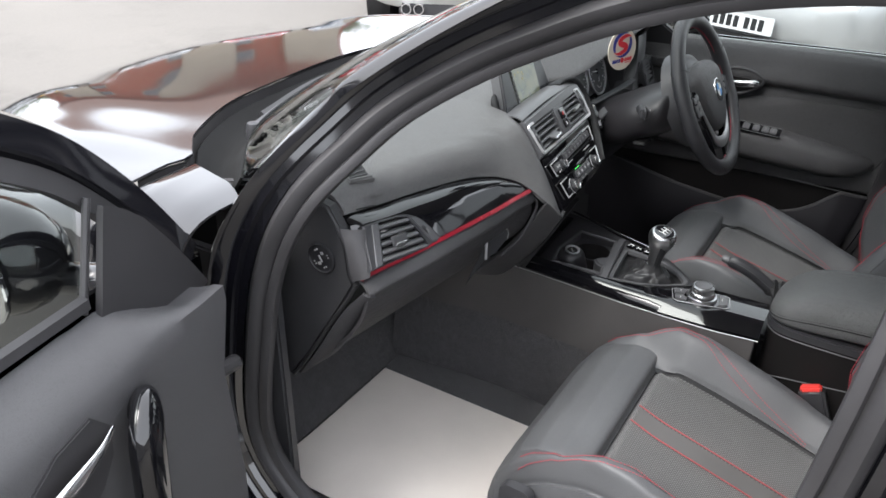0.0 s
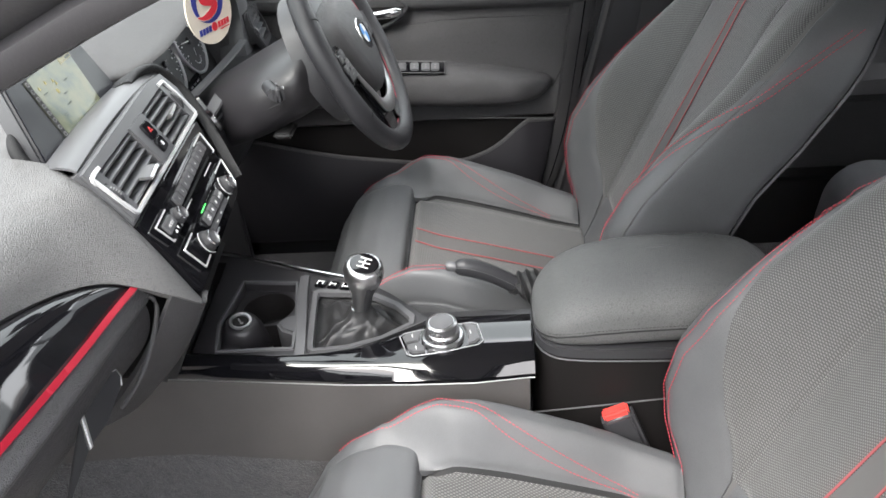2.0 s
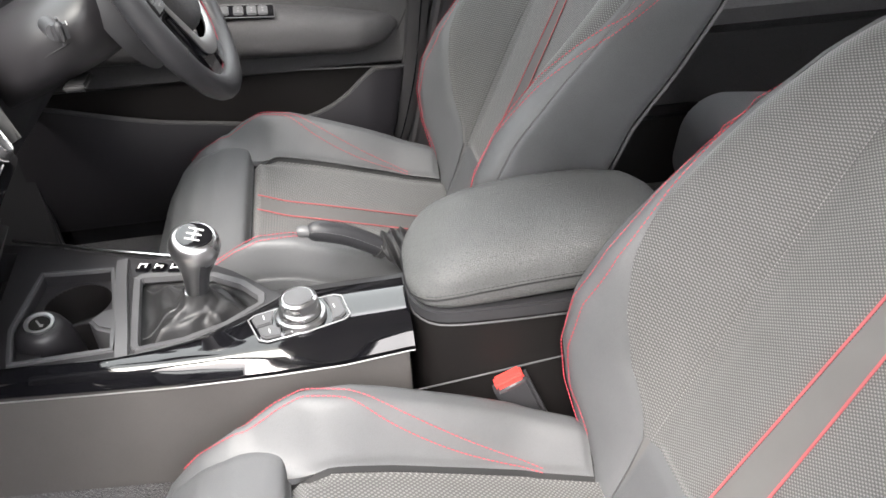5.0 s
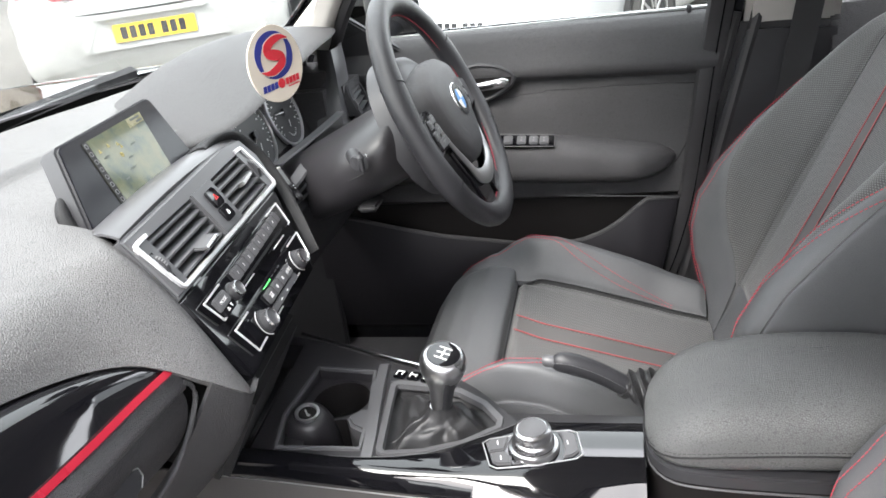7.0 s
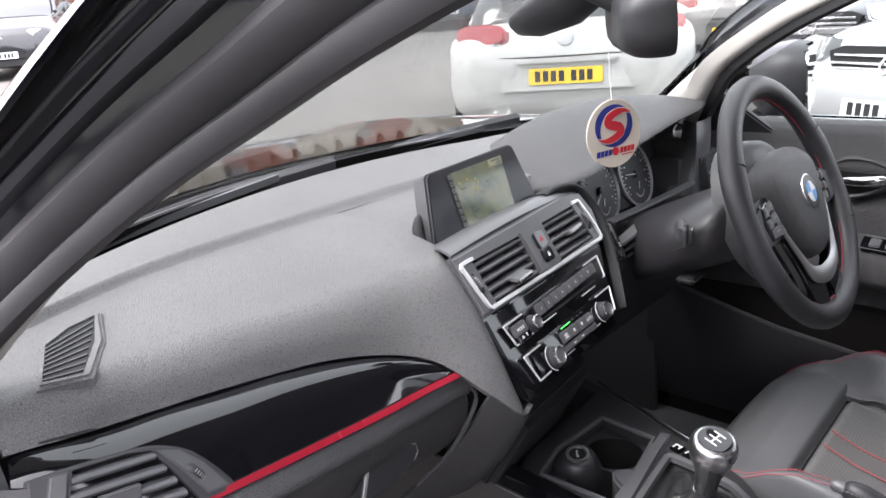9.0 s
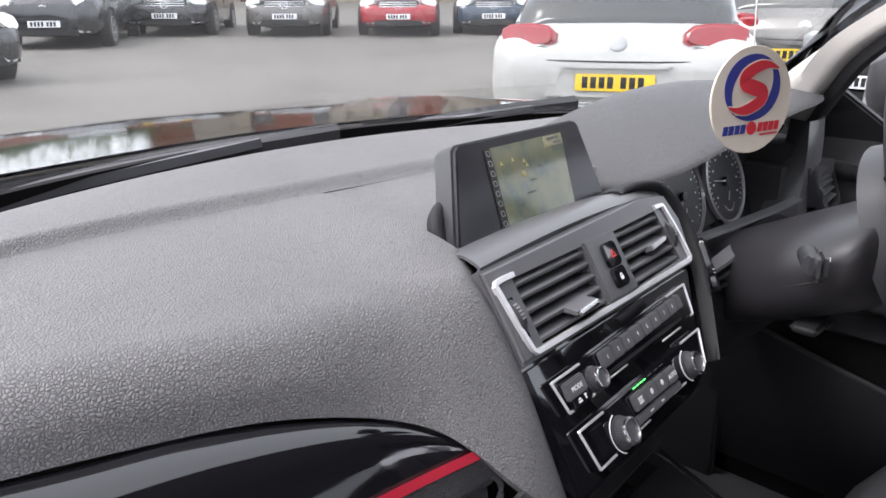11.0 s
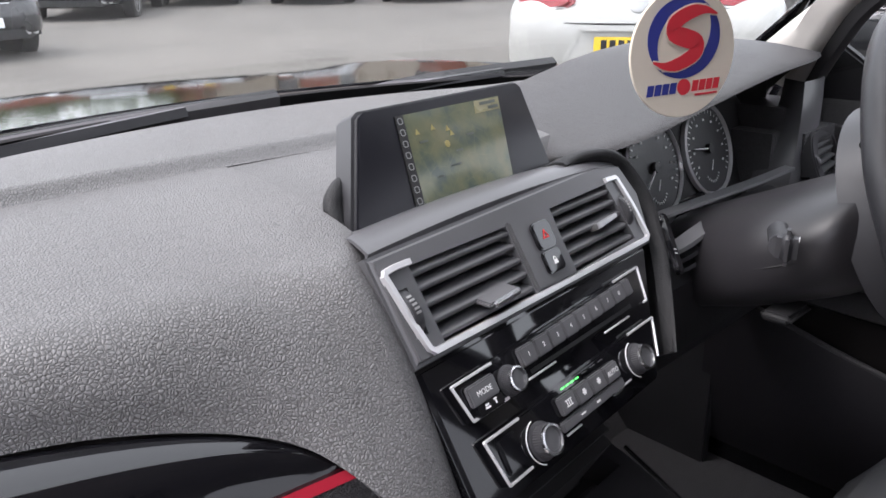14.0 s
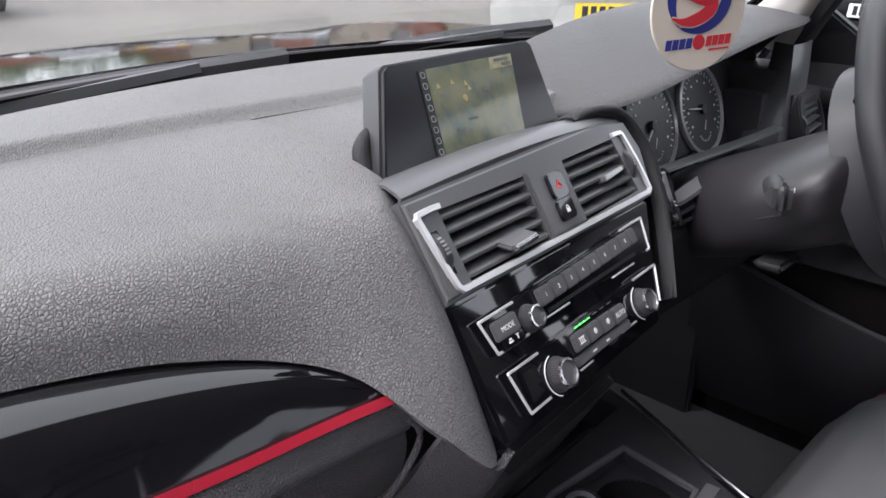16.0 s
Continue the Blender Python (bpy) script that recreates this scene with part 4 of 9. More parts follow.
part("cushion", prism_bm(rounded(0.48, 0.22, 0.085, 10), 1.24, basis((-0.62, 0.12, 0.12), (0, 1, 0.1), (0, -0.1, 1)), 0.02, 3), M_LEATHER, rs, "bench cushion", sharp=60)
part("backrest", box_bm((1.28, 0.16, 0.62), Matrix.Translation((0, -0.20, 0.45)) @ pose(0, 0, 0, -22), 0.06, 8), M_LEATHER, rs, "bench backrest", sharp=80)
part("tail_panel", box_bm((1.46, 0.05, 0.75), pose(X0, -1.76, 0.62), 0.01), M_PAINT, car_body, "tailgate lower panel")
part("left_pillar_skin", box_bm((0.07, 0.14, 1.0), pose(X0 - 0.745, -0.50, 0.80, 0, 6, 0), 0.015), M_PAINT, car_body, "glossy black centre pillar")
for s in (-1, 1):
    part("rear_side", box_bm((0.20, 1.30, 0.36), pose(X0 + s * 0.78, -1.15, 0.32), 0.02), M_DARK, car_body, "dark rear sill trim")
    part("quarter_panel", box_bm((0.10, 0.40, 0.72), pose(X0 + s * 0.77, -1.65, 0.66), 0.03), M_PAINT, car_body, "glossy black rear quarter")
part("centre_sill", box_bm((0.10, 0.30, 0.36), pose(0.79, -0.50, 0.36), 0.02), M_PLASTIC, car_body)
rg = np.array([[(X0 + s * (0.60 - 0.06 * t), -1.78 + 0.06 * t + 0.03 * s * s, 0.98 + 0.34 * t) for s in np.linspace(-1, 1, 16)] for t in np.linspace(0, 1, 6)])
pane = part("rear_window", shell_bm(rg, 0.004), M_TINTED, car_body, "dark tinted rear window")
pane.visible_shadow = False


# ---- front seats ----
def smooth(t, a, b):
    t = np.clip((np.asarray(t, float) - a) / (b - a), 0, 1)
    return t * t * (3 - 2 * t)


def cushion_pt(w, l):
    """The cushion's upper face; w across (-1 to 1), l from the nose (0) to the back (1)."""
    hw = np.interp(l, [0, 0.3, 0.5, 0.8, 1.0], [0.208, 0.232, 0.240, 0.238, 0.215])
    y = np.interp(l, [0, 0.281, 1.0], [0.162, 0.0, -0.345])
    z = np.interp(l, [0, 0.05, 0.11, 0.18, 0.281, 0.55, 0.84, 1.0], [-0.062, -0.020, 0.001, 0.010, 0.0, -0.036, -0.076, -0.088])
    aw = abs(w)
    rise = np.interp(l, [0, 0.12, 0.20, 0.26, 0.32, 0.42, 0.70, 0.9, 1.0], [-0.020, 0.010, 0.030, 0.052, 0.068, 0.077, 0.066, 0.052, 0.046])
    s0 = np.interp(l, [0.20, 0.36], [0.74, 0.60])
    bol = smooth(aw, s0, s0 + 0.24)
    z = z + rise * bol - 0.006 * (1 - (aw / 0.65) ** 2) * (aw < 0.65) * smooth(l, 0.28, 0.40)
    edge = smooth(aw, 0.88, 1.0)
    z = z - 0.055 * edge**2
    x = hw * (w if aw <= 0.92 else math.copysign(0.92 + (aw - 0.92) * 0.55, w))
    return V(x, y, z)


def thigh_pt(w, l):
    """The thigh support: a full roll across the cushion's nose with rounded ends."""
    aw = abs(w)
    hw = np.interp(l, [0, 0.281], [0.205, 0.222])
    y = np.interp(l, [0, 0.281], [0.162, 0.0])
    z = np.interp(l, [0, 0.05, 0.11, 0.18, 0.24, 0.281], [-0.060, -0.016, 0.006, 0.016, 0.014, 0.008])
    z -= 0.040 * smooth(aw, 0.80, 1.0) ** 1.6
    return V(hw * (w if aw <= 0.85 else math.copysign(0.85 + (aw - 0.85) * 0.6, w)), y - 0.012 * smooth(aw, 0.6, 1.0) * (1 - l / 0.281), z)


def back_pt(w, h):
    """The backrest's front face; w across (0.5 the insert's seam, 0.8 the stitched edge, 1 the rear edge), h from the seat to the top."""
    hh = min(h, 1.0)
    aw, s = abs(w), math.copysign(1.0, w)
    hw = np.interp(hh, [0, 0.18, 0.4, 0.6, 0.75, 0.84, 0.90, 0.95, 0.98, 1.0], [0.222, 0.238, 0.245, 0.238, 0.228, 0.214, 0.196, 0.172, 0.150, 0.128])
    ins = 0.12 * min(1.0, hw / 0.20)
    z = -0.10 + 0.570 * hh
    y = np.interp(z, [-0.10, 0.0, 0.12, 0.25, 0.41, 0.455, 0.47], [-0.335, -0.382, -0.435, -0.491, -0.556, -0.574, -0.580])
    fwd = np.interp(hh, [0, 0.1, 0.2, 0.3, 0.4, 0.5, 0.618, 0.75, 0.883, 1.0], [0.012, 0.043, 0.088, 0.122, 0.138, 0.132, 0.104, 0.058, 0.014, -0.008])
    y = y + fwd * smooth(aw, 0.44, 0.80)
    x = ins * aw / 0.5 if aw < 0.5 else ins + (hw - ins) * (min(aw, 0.8) - 0.5) / 0.3
    if aw > 0.70:
        q = (aw - 0.70) / 0.30
        depth = np.interp(hh, [0, 0.4, 0.62, 0.8, 0.92, 1.0], [0.15, 0.20, 0.19, 0.155, 0.120, 0.092])
        y = y - depth * q**1.6
        x = x + 0.012 * math.sin(math.pi * min(1, q)) * (1 if aw > 0.8 else 0.6)
    crown = smooth(hh, 0.84, 1.0)
    y = y - 0.034 * crown**2.2
    z = z - 0.010 * crown * aw**2
    if h > 1.0:
        y = y - (h - 1.0) * 0.75
        z = z + 0.006 * math.sin(min(1.0, (h - 1) / 0.12) * math.pi) - 0.022 * ((h - 1) / 0.12) ** 2
    return V(s * x, y, z)


def leather_edge(h):
    """Where the bolster's leather meets its mesh cloth."""
    return np.interp(h, [0, 0.17, 0.30, 0.45, 0.62, 0.75, 1.0], [0.50, 0.52, 0.60, 0.66, 0.735, 0.78, 0.80])


def patch(f, w0, w1, l0, l1, nw, nl, sink=0.004, fade=0.007, side=None, nose=False):
    """A padded panel of a seat; its edges sink into the seams."""
    ws, ls = np.linspace(w0, w1, nw), np.linspace(l0, l1, nl)
    # more rows close to the seams
    ease = lambda a, k: a[0] + (a[-1] - a[0]) * (0.5 - 0.5 * np.cos(np.pi * np.linspace(0, 1, k))) if k > 4 else a
    ws, ls = ease(ws, nw), ease(ls, nl)
    g = np.array([[f(w, l) for w in ws] for l in ls])
    du, dv = np.gradient(g, axis=1), np.gradient(g, axis=0)
    nrm = np.cross(du, dv)
    nrm /= np.linalg.norm(nrm, axis=-1, keepdims=True) + 1e-12
    cu = np.concatenate([np.zeros((nl, 1)), np.cumsum(np.linalg.norm(np.diff(g, axis=1), axis=2), axis=1)], 1)
    cv = np.concatenate([np.zeros((1, nw)), np.cumsum(np.linalg.norm(np.diff(g, axis=0), axis=2), axis=0)], 0)
    du_, dv_ = np.minimum(cu, cu[:, -1:] - cu), (cv[-1:] - cv if nose else np.minimum(cv, cv[-1:] - cv))
    side = sink if side is None else side
    return g, nrm, -np.maximum(sink * np.exp(-((dv_ / fade) ** 2)), side * np.exp(-((du_ / fade) ** 2)))


def panel(name, parent, f, span, material, label="", nw=30, nl=40, up=1, sink=0.004, side=None, nose=False):
    g, nrm, off = patch(f, *span, nw, nl, sink, side=side, nose=nose)
    flipn = np.sign((nrm * V(*up)).sum()) if not isinstance(up, int) else up
    g = g + nrm * flipn * off[..., None]
    if flipn < 0:
        g = g[:, ::-1]
    return part(name, shell_bm(g, 0.01), material, parent, label, sharp=70)


def on(f, pts, n=90, lift=0.0012, up=(0, 0, 1)):
    """A curve laid on a seat face through points of (w, l)."""
    s = spline(pts, n)
    out = []
    for w, l in s:
        p = f(w, l)
        a, b = f(w + 0.01, l) - p, f(w, l + 0.01) - p
        q = np.cross(a, b)
        q /= np.linalg.norm(q) + 1e-12
        if q @ V(*up) < 0:
            q = -q
        out.append(p + q * lift)
    return np.array(out)


def ribbon(f, w, l0, l1, width, up, lift=0.0024, n=90, w1=None):
    w1 = w if w1 is None else w1
    a, b = (on(f, [(w + d, l0), ((w + w1) / 2 + d, (l0 + l1) / 2), (w1 + d, l1)], n, lift, up) for d in (-width / 2, width / 2))
    return shell_bm(np.stack([a, b], 1) if up[2] > 0.5 else np.stack([b, a], 1), 0.001)


UPZ, UPY = (0, 0, 1), (0, -0.3 + 1.3, 0.45)


def seat(at, label, inner):
    """A sports seat; inner is the side (+1 or -1) of the car's middle."""
    ob = thing("front_seat", label, "car seat", at, "front seats")
    G = 0.281
    panel("thigh_pad", ob, thigh_pt, (-1.0, 1.0, 0.0, G), M_LEATHER, "leather thigh support", 48, 44, UPZ, 0.018, 0.010, True)
    panel("cushion_insert", ob, cushion_pt, (-0.64, 0.64, G, 1.0), M_CLOTH, "dark mesh cloth seat centre", 44, 56, UPZ, 0.016, 0.006)
    for s in (-1, 1):
        panel("cushion_bolster", ob, cushion_pt, (0.66 * s, 1.0 * s, 0.0, 0.97), M_LEATHER, "leather side bolster with red double stitching", 36, 64, UPZ, 0.004, 0.003, True)
        g = []
        for l in np.linspace(0, 1, 24):
            p = cushion_pt(1.0 * s, l)
            g.append([p, p + V(0.004 * s, 0, -0.03), p + V(0.0, 0, -0.09), V(p[0] * 0.93, p[1], -0.17)])
        part("cushion_side", shell_bm(g if s > 0 else [r[::-1] for r in g], 0.006), M_LEATHER, ob)
        for dw in (0.0, 0.045):
            c = on(cushion_pt, [(s * (0.95 - dw), 0.08), (s * (0.93 - dw), 0.20), (s * (0.915 - dw), 0.30), (s * (0.87 - dw), 0.41), (s * (0.80 - dw), 0.51), (s * (0.735 - dw * 0.8), 0.66), (s * (0.675 - dw * 0.3), 0.85)], 120, 0.0014, UPZ)
            part("red_stitching", stitches_bm(c), M_THREAD, ob, "red seam stitches")
    nose = []
    for w in np.linspace(-1, 1, 30):
        p = cushion_pt(w, 0.0)
        nose.append([p, p + V(0, 0.012, -0.03), p + V(0, 0.006, -0.075), p + V(0, -0.03, -0.12)])
    part("cushion_nose", shell_bm(nose[::-1], 0.006), M_LEATHER, ob)
    for k in (-1, 1):
        part("red_stripe", ribbon(cushion_pt, 0.098 * k, G + 0.010, 0.955, 0.011, UPZ), M_REDSTRIPE, ob, "red stripe on the seat centre")
        part("red_stripe", ribbon(back_pt, 0.098 * k, 0.175, 0.905, 0.011, UPY, w1=0.045 * k), M_REDSTRIPE, ob, "red stripe on the backrest")
    part("centre_band", ribbon(cushion_pt, 0.0, G + 0.020, 0.952, 0.165, UPZ, 0.0006), M_STRIPE, ob, "plain band between the stripes")
    part("band_seam", ribbon(cushion_pt, 0.0, G + 0.022, 0.950, 0.010, UPZ, 0.0004), M_CLOTH, ob)
    band = [on(back_pt, [(q * 0.092, 0.18), (q * 0.066, 0.54), (q * 0.040, 0.90)], 60, 0.0006, UPY) for q in (1, 0, -1)]
    part("centre_band", shell_bm(np.stack(band, 1), 0.001), M_STRIPE, ob)
    # backrest over a plain core, so that no seam gapes
    core = np.array([[back_pt(w, h) - V(0, 0.007, 0) for w in np.linspace(-0.84, 0.84, 50)] for h in np.linspace(-0.07, 1.1, 50)])
    part("backrest_core", shell_bm(core[:, ::-1], 0.01), M_STRIPE, ob)
    core = np.array([[cushion_pt(w, l) - V(0, 0, 0.018) for w in np.linspace(-0.95, 0.95, 40)] for l in np.linspace(0.02, 1, 40)])
    part("cushion_core", shell_bm(core[::-1], 0.01), M_DARK, ob)
    panel("backrest_insert", ob, back_pt, (-0.50, 0.50, 0.17, 0.93), M_CLOTH, "dark mesh cloth backrest centre", 40, 60, UPY)
    panel("lower_strip", ob, back_pt, (-0.50, 0.50, -0.07, 0.17), M_LEATHER, "leather roll between cushion and backrest", 30, 14, UPY)
    panel("top_patch", ob, lambda w, h: back_pt(w, h + 0.030 * (abs(w) / 0.27) * (1 - h) / 0.095), (-0.27, 0.27, 0.905, 1.0), M_LEATHER, "smooth leather patch below the headrest", 24, 14, UPY)
    panel("top_roll", ob, back_pt, (-0.80, 0.80, 1.0, 1.12), M_CLOTH, "cloth top of the backrest", 40, 12, UPY, 0.002)
    for s in (-1, 1):
        panel("shoulder_panel", ob, back_pt, (0.24 * s, 0.50 * s, 0.905, 1.0), M_CLOTH, "", 14, 12, UPY, 0.002)
        panel("back_bolster", ob, lambda u, h: back_pt(s * (0.50 + (leather_edge(h) - 0.50) * u), h), (0.0, 1.0, 0.172, 1.0), M_CLOTH, "mesh cloth side bolster", 22, 56, UPY, 0.003)
        panel("bolster_front", ob, lambda u, h: back_pt(s * (leather_edge(h) + (0.80 - leather_edge(h)) * u), h), (0.0, 1.0, -0.07, 0.80), M_LEATHER, "leather bolster front with red double stitching", 22, 50, UPY, 0.003)
        panel("back_wing", ob, back_pt, (0.80 * s, 1.0 * s, -0.07, 1.0), M_LEATHER, "leather backrest wing", 22, 60, UPY, 0.003)
        for dw in (0.0, 0.030):
            c = on(back_pt, [(s * (0.665 - dw), 0.04), (s * (0.735 - dw), 0.20), (s * (0.74 - dw), 0.36), (s * (0.735 - dw), 0.48), (s * (0.755 - dw), 0.60), (s * (0.80 - dw), 0.70), (s * (0.85 - dw), 0.77), (s * (0.89 - dw), 0.83), (s * (0.96 - dw), 0.90)], 170, 0.0022, (0.8 * s, 1.0, 0.3))
            part("red_stitching", stitches_bm(c), M_THREAD, ob, "red seam stitches")
        g = []
        for h in np.linspace(0, 1.12, 26):
            p = back_pt(1.0 * s, h)
            g.append([p, p + V(-0.010 * s, -0.006, 0.0), p + V(-0.03 * s, -0.012, -0.004), V(0, p[1] - 0.020, p[2] - 0.006)])
        part("back_shell", shell_bm(g if s > 0 else [r[::-1] for r in g], 0.004), M_PLASTIC, ob, "black plastic seat back")
    for s in (-1, 1):
        post = Matrix.Translation((s * 0.075, -0.668, 0.455)) @ pose(0, 0, 0, 22)
        part("headrest_post", turned_bm([(0.0065, -0.06), (0.0065, 0.16)], 14, post), M_CHROME, ob, "chrome headrest post")
        part("post_collar", turned_bm([(0.018, -0.012), (0.020, 0.004), (0.015, 0.010), (0.008, 0.011)], 18, Matrix.Translation((s * 0.075, -0.669, 0.468)) @ pose(0, 0, 0, 14)), M_PLASTIC, ob)
    part("headrest", box_bm((0.25, 0.10, 0.17), Matrix.Translation((0, -0.745, 0.665)) @ pose(0, 0, 0, 20), 0.04, 4), M_LEATHER, ob, "leather headrest")
    part("seat_pan", box_bm((0.40, 0.46, 0.07), Matrix.Translation((0, -0.09, -0.16)), 0.02), M_PLASTIC, ob, "black seat base")
    for s in (-1, 1):
        part("seat_rail", box_bm((0.035, 0.62, 0.07), Matrix.Translation((s * 0.19, -0.10, -0.222)), 0.006), M_PLASTIC, ob, "steel seat rail")
    part("side_cover", box_bm((0.03, 0.42, 0.075), Matrix.Translation((-inner * 0.225, -0.12, -0.125)), 0.012, 3), M_PLASTIC, ob, "plastic seat side cover")
    part("seat_lever", prism_bm(rounded(0.055, 0.085, 0.016), 0.022, basis((-inner * 0.235, 0.10, -0.07), (0, 1, 0), (0, 0, 1)) @ pose(0, 0, -0.011 if inner > 0 else -0.011), 0.006), M_PLASTIC, ob, "black seat adjuster lever")
    # buckle on the inner side
    bk = Matrix.Translation((inner * 0.245, -0.27, -0.045)) @ pose(0, 0, 0, -22, inner * 6, 0)
    body = part("belt_buckle", box_bm((0.028, 0.045, 0.085), bk, 0.006, 3), M_PLASTIC, ob, "black seat belt buckle")
    part("release_button", box_bm((0.018, 0.036, 0.012), bk @ pose(0, 0, 0.042), 0.003), varied("buckle_red", (0.75, 0.06, 0.05), 0.4), body, "red release button")
    part("buckle_stalk", tube_bm(np.array([(inner * 0.245, -0.29, -0.08), (inner * 0.24, -0.33, -0.18)]), 0.012, 8), M_PLASTIC, ob)
    return ob


seat((-0.349, -0.075, 0.578), "dark leather and mesh passenger sports seat with red stripes", 1)
seat((0.361, -0.024, 0.585), "dark leather and mesh driver's sports seat with red stripes", -1)

# paper mat on the passenger floor
single("paper_floor_mat", shell_bm([[(x, y, 0.322 + 0.003 * math.sin(9 * x + 4 * y)) for x in np.linspace(-0.60, -0.20, 14)] for y in np.linspace(-0.05, 0.57, 20)], 0.001), M_MAT, "cream paper floor mat on the carpet", "floor mat")


# black rubber mat on the driver's floor, with a raised rim
g = [[(x, y, 0.321 + 0.006 * (max(abs((x - 0.36) / 0.19), abs((y - 0.24) / 0.31)) > 0.93) + 0.002 * math.sin(11 * x + 5 * y)) for x in np.linspace(0.17, 0.55, 26)] for y in np.linspace(-0.07, 0.55, 36)]
single("rubber_floor_mat", shell_bm(g, 0.004), M_BOX, "black rubber mat with a raised rim on the driver's floor", "floor mat")


# ---- centre console ----
def cut_bm(bm, cutters):
    """The bmesh with the cutters taken away."""
    me = bpy.data.meshes.new("cut")
    bm.to_mesh(me)
    bm.free()
    ob = new("cut", me)
    made = []
    for c in cutters:
        mc = bpy.data.meshes.new("cutter")
        bmesh.ops.recalc_face_normals(c, faces=c.faces[:])
        c.to_mesh(mc)
        c.free()
        oc = new("cutter", mc)
        md = ob.modifiers.new("cut", "BOOLEAN")
        md.object, md.operation, md.solver = oc, "DIFFERENCE", "EXACT"
        made.append(oc)
    res = bpy.data.meshes.new_from_object(ob.evaluated_get(bpy.context.evaluated_depsgraph_get()))
    out = bmesh.new()
    out.from_mesh(res)
    bpy.data.meshes.remove(res)
    for o in (*made, ob):
        d = o.data
        bpy.data.objects.remove(o)
        bpy.data.meshes.remove(d)
    return out


con = thing("centre_console", "dark centre console with piano black trim and a cup holder", "car console", (0.03, 0.0, 0.32))
CO = V(0.03, 0.0, 0.32)
LOWER_EDGE = [(-0.090, 0.60), (-0.072, 0.42), (-0.065, 0.31), (-0.069, 0.24), (-0.079, 0.139), (-0.088, 0.04), (-0.092, -0.06), (-0.092, -0.14), (-0.084, -0.215)]
LEFT = spline(LOWER_EDGE, 36)
RIGHT = spline([(0.010, -0.215), (0.010, -0.095), (0.050, -0.052), (0.105, 0.005), (0.128, 0.06), (0.158, 0.14), (0.213, 0.27), (0.236, 0.40), (0.25, 0.60)], 34)
top = [(x + 0.022 - CO[0], y) for x, y in LEFT] + [(x - CO[0], y) for x, y in RIGHT]
body = prism_bm(top, 0.330, None, 0.004)
BIN = [(0.130, 0.226), (0.121, 0.138), (0.035, 0.122), (-0.040, 0.113), (-0.042, 0.222), (0.020, 0.236)]
bin_c = V(0.040, 0.176)
mid_bin = [tuple(bin_c + (V(*p) - bin_c) * 0.985) for p in BIN]
HOLE = [(-0.046, 0.086), (-0.036, 0.090), (0.030, 0.098), (0.092, 0.1045), (0.097, 0.098), (0.092, 0.05), (0.080, 0.008), (0.055, -0.028), (0.024, -0.052), (0.008, -0.052), (-0.022, -0.012), (-0.040, 0.035)]


def at_console(points):
    return [(x - CO[0], y) for x, y in points]


ring_ = lambda x, y, r: [(x - CO[0] + r * math.cos(a_), y + r * math.sin(a_)) for a_ in np.linspace(0, 2 * math.pi, 40, endpoint=False)]
cuts = [prism_bm(at_console(mid_bin), 0.2, pose(0, 0, 0.314)),
        prism_bm(ring_(0.080, 0.178, 0.0405), 0.2, pose(0, 0, 0.262)),
        prism_bm(ring_(-0.002, 0.163, 0.0395), 0.2, pose(0, 0, 0.262)),
        prism_bm(at_console([(-0.045, 0.256), (0.190, 0.272), (0.205, 0.40), (-0.05, 0.40)]), 0.2, pose(0, 0, 0.285)),
        prism_bm(at_console(HOLE), 0.2, pose(0, 0, 0.295))]
part("console_body", cut_bm(body, cuts), M_CONSOLE, con, "dark plastic console body", sharp=35)
part("knee_panel", shell_bm([[V(x - 0.001 - 0.014 * t, y, 0.631 - 0.143 * t) - CO for x, y in LEFT[::-1]] for t in np.linspace(0, 1, 8)], 0.004), M_KNEE, con, "smooth grey plastic console side")
part("tunnel_carpet", shell_bm([[V(x - 0.012 - 0.03 * t, y, 0.49 - 0.17 * t) - CO for x, y in LEFT[::-1]] for t in np.linspace(0, 1, 6)], 0.006), M_CARPET, con, "grey tunnel carpet")
# cup holders: wells, rim, socket boss, spring clip and divider
for wx, wy, wr in ((0.080, 0.178, 0.0405), (-0.002, 0.163, 0.0395)):
    prof = [(0.0005, 0.0), (wr * 0.90, 0.0), (wr * 0.975, 0.006), (wr * 0.985, 0.040), (wr * 1.0, 0.049)]
    part("cup_well", grid_bm([[V(wx + r_ * math.cos(a_), wy + r_ * math.sin(a_), 0.5835 + h_) - CO for a_ in np.linspace(0, 2 * math.pi, 44, endpoint=False)] for r_, h_ in prof][::-1], wrap=True), M_BOX, con, "deep black cup well")
part("bin_rim", sweep_bm(np.array([V(x, y, 0.6515) - CO for x, y in np.concatenate([np.linspace(BIN[k], BIN[(k + 1) % 6], 7)[:-1] for k in range(6)])]), [(-0.0030, -0.003), (0.0030, -0.003), (0.0022, 0.0018), (-0.0022, 0.0018)], closed=True), M_SATIN, con, "raised rim of the cup bin")
sm_ = Matrix.Translation(V(0.021, 0.203, 0.654) - CO) @ pose(0, 0, 0, 6, -8)
sock = part("power_socket", turned_bm([(0.042, -0.066), (0.038, -0.036), (0.031, -0.016), (0.0265, -0.006), (0.0235, -0.0015), (0.0205, 0.0), (0.0162, 0.001), (0.0, 0.001)], 36, sm_), M_CONSOLE, con, "rounded boss with a power socket")
part("socket_ring", ring_bm([(0.0165, 0.001), (0.0165, 0.0038), (0.0128, 0.0038), (0.0118, 0.0014)], 36, sm_), M_KNOB, sock, "metal socket ring")
part("socket_lid", turned_bm([(0.0118, 0.0014), (0.0112, 0.0022), (0.0, 0.0026)], 28, sm_), M_BOX, sock, "dark socket lid")
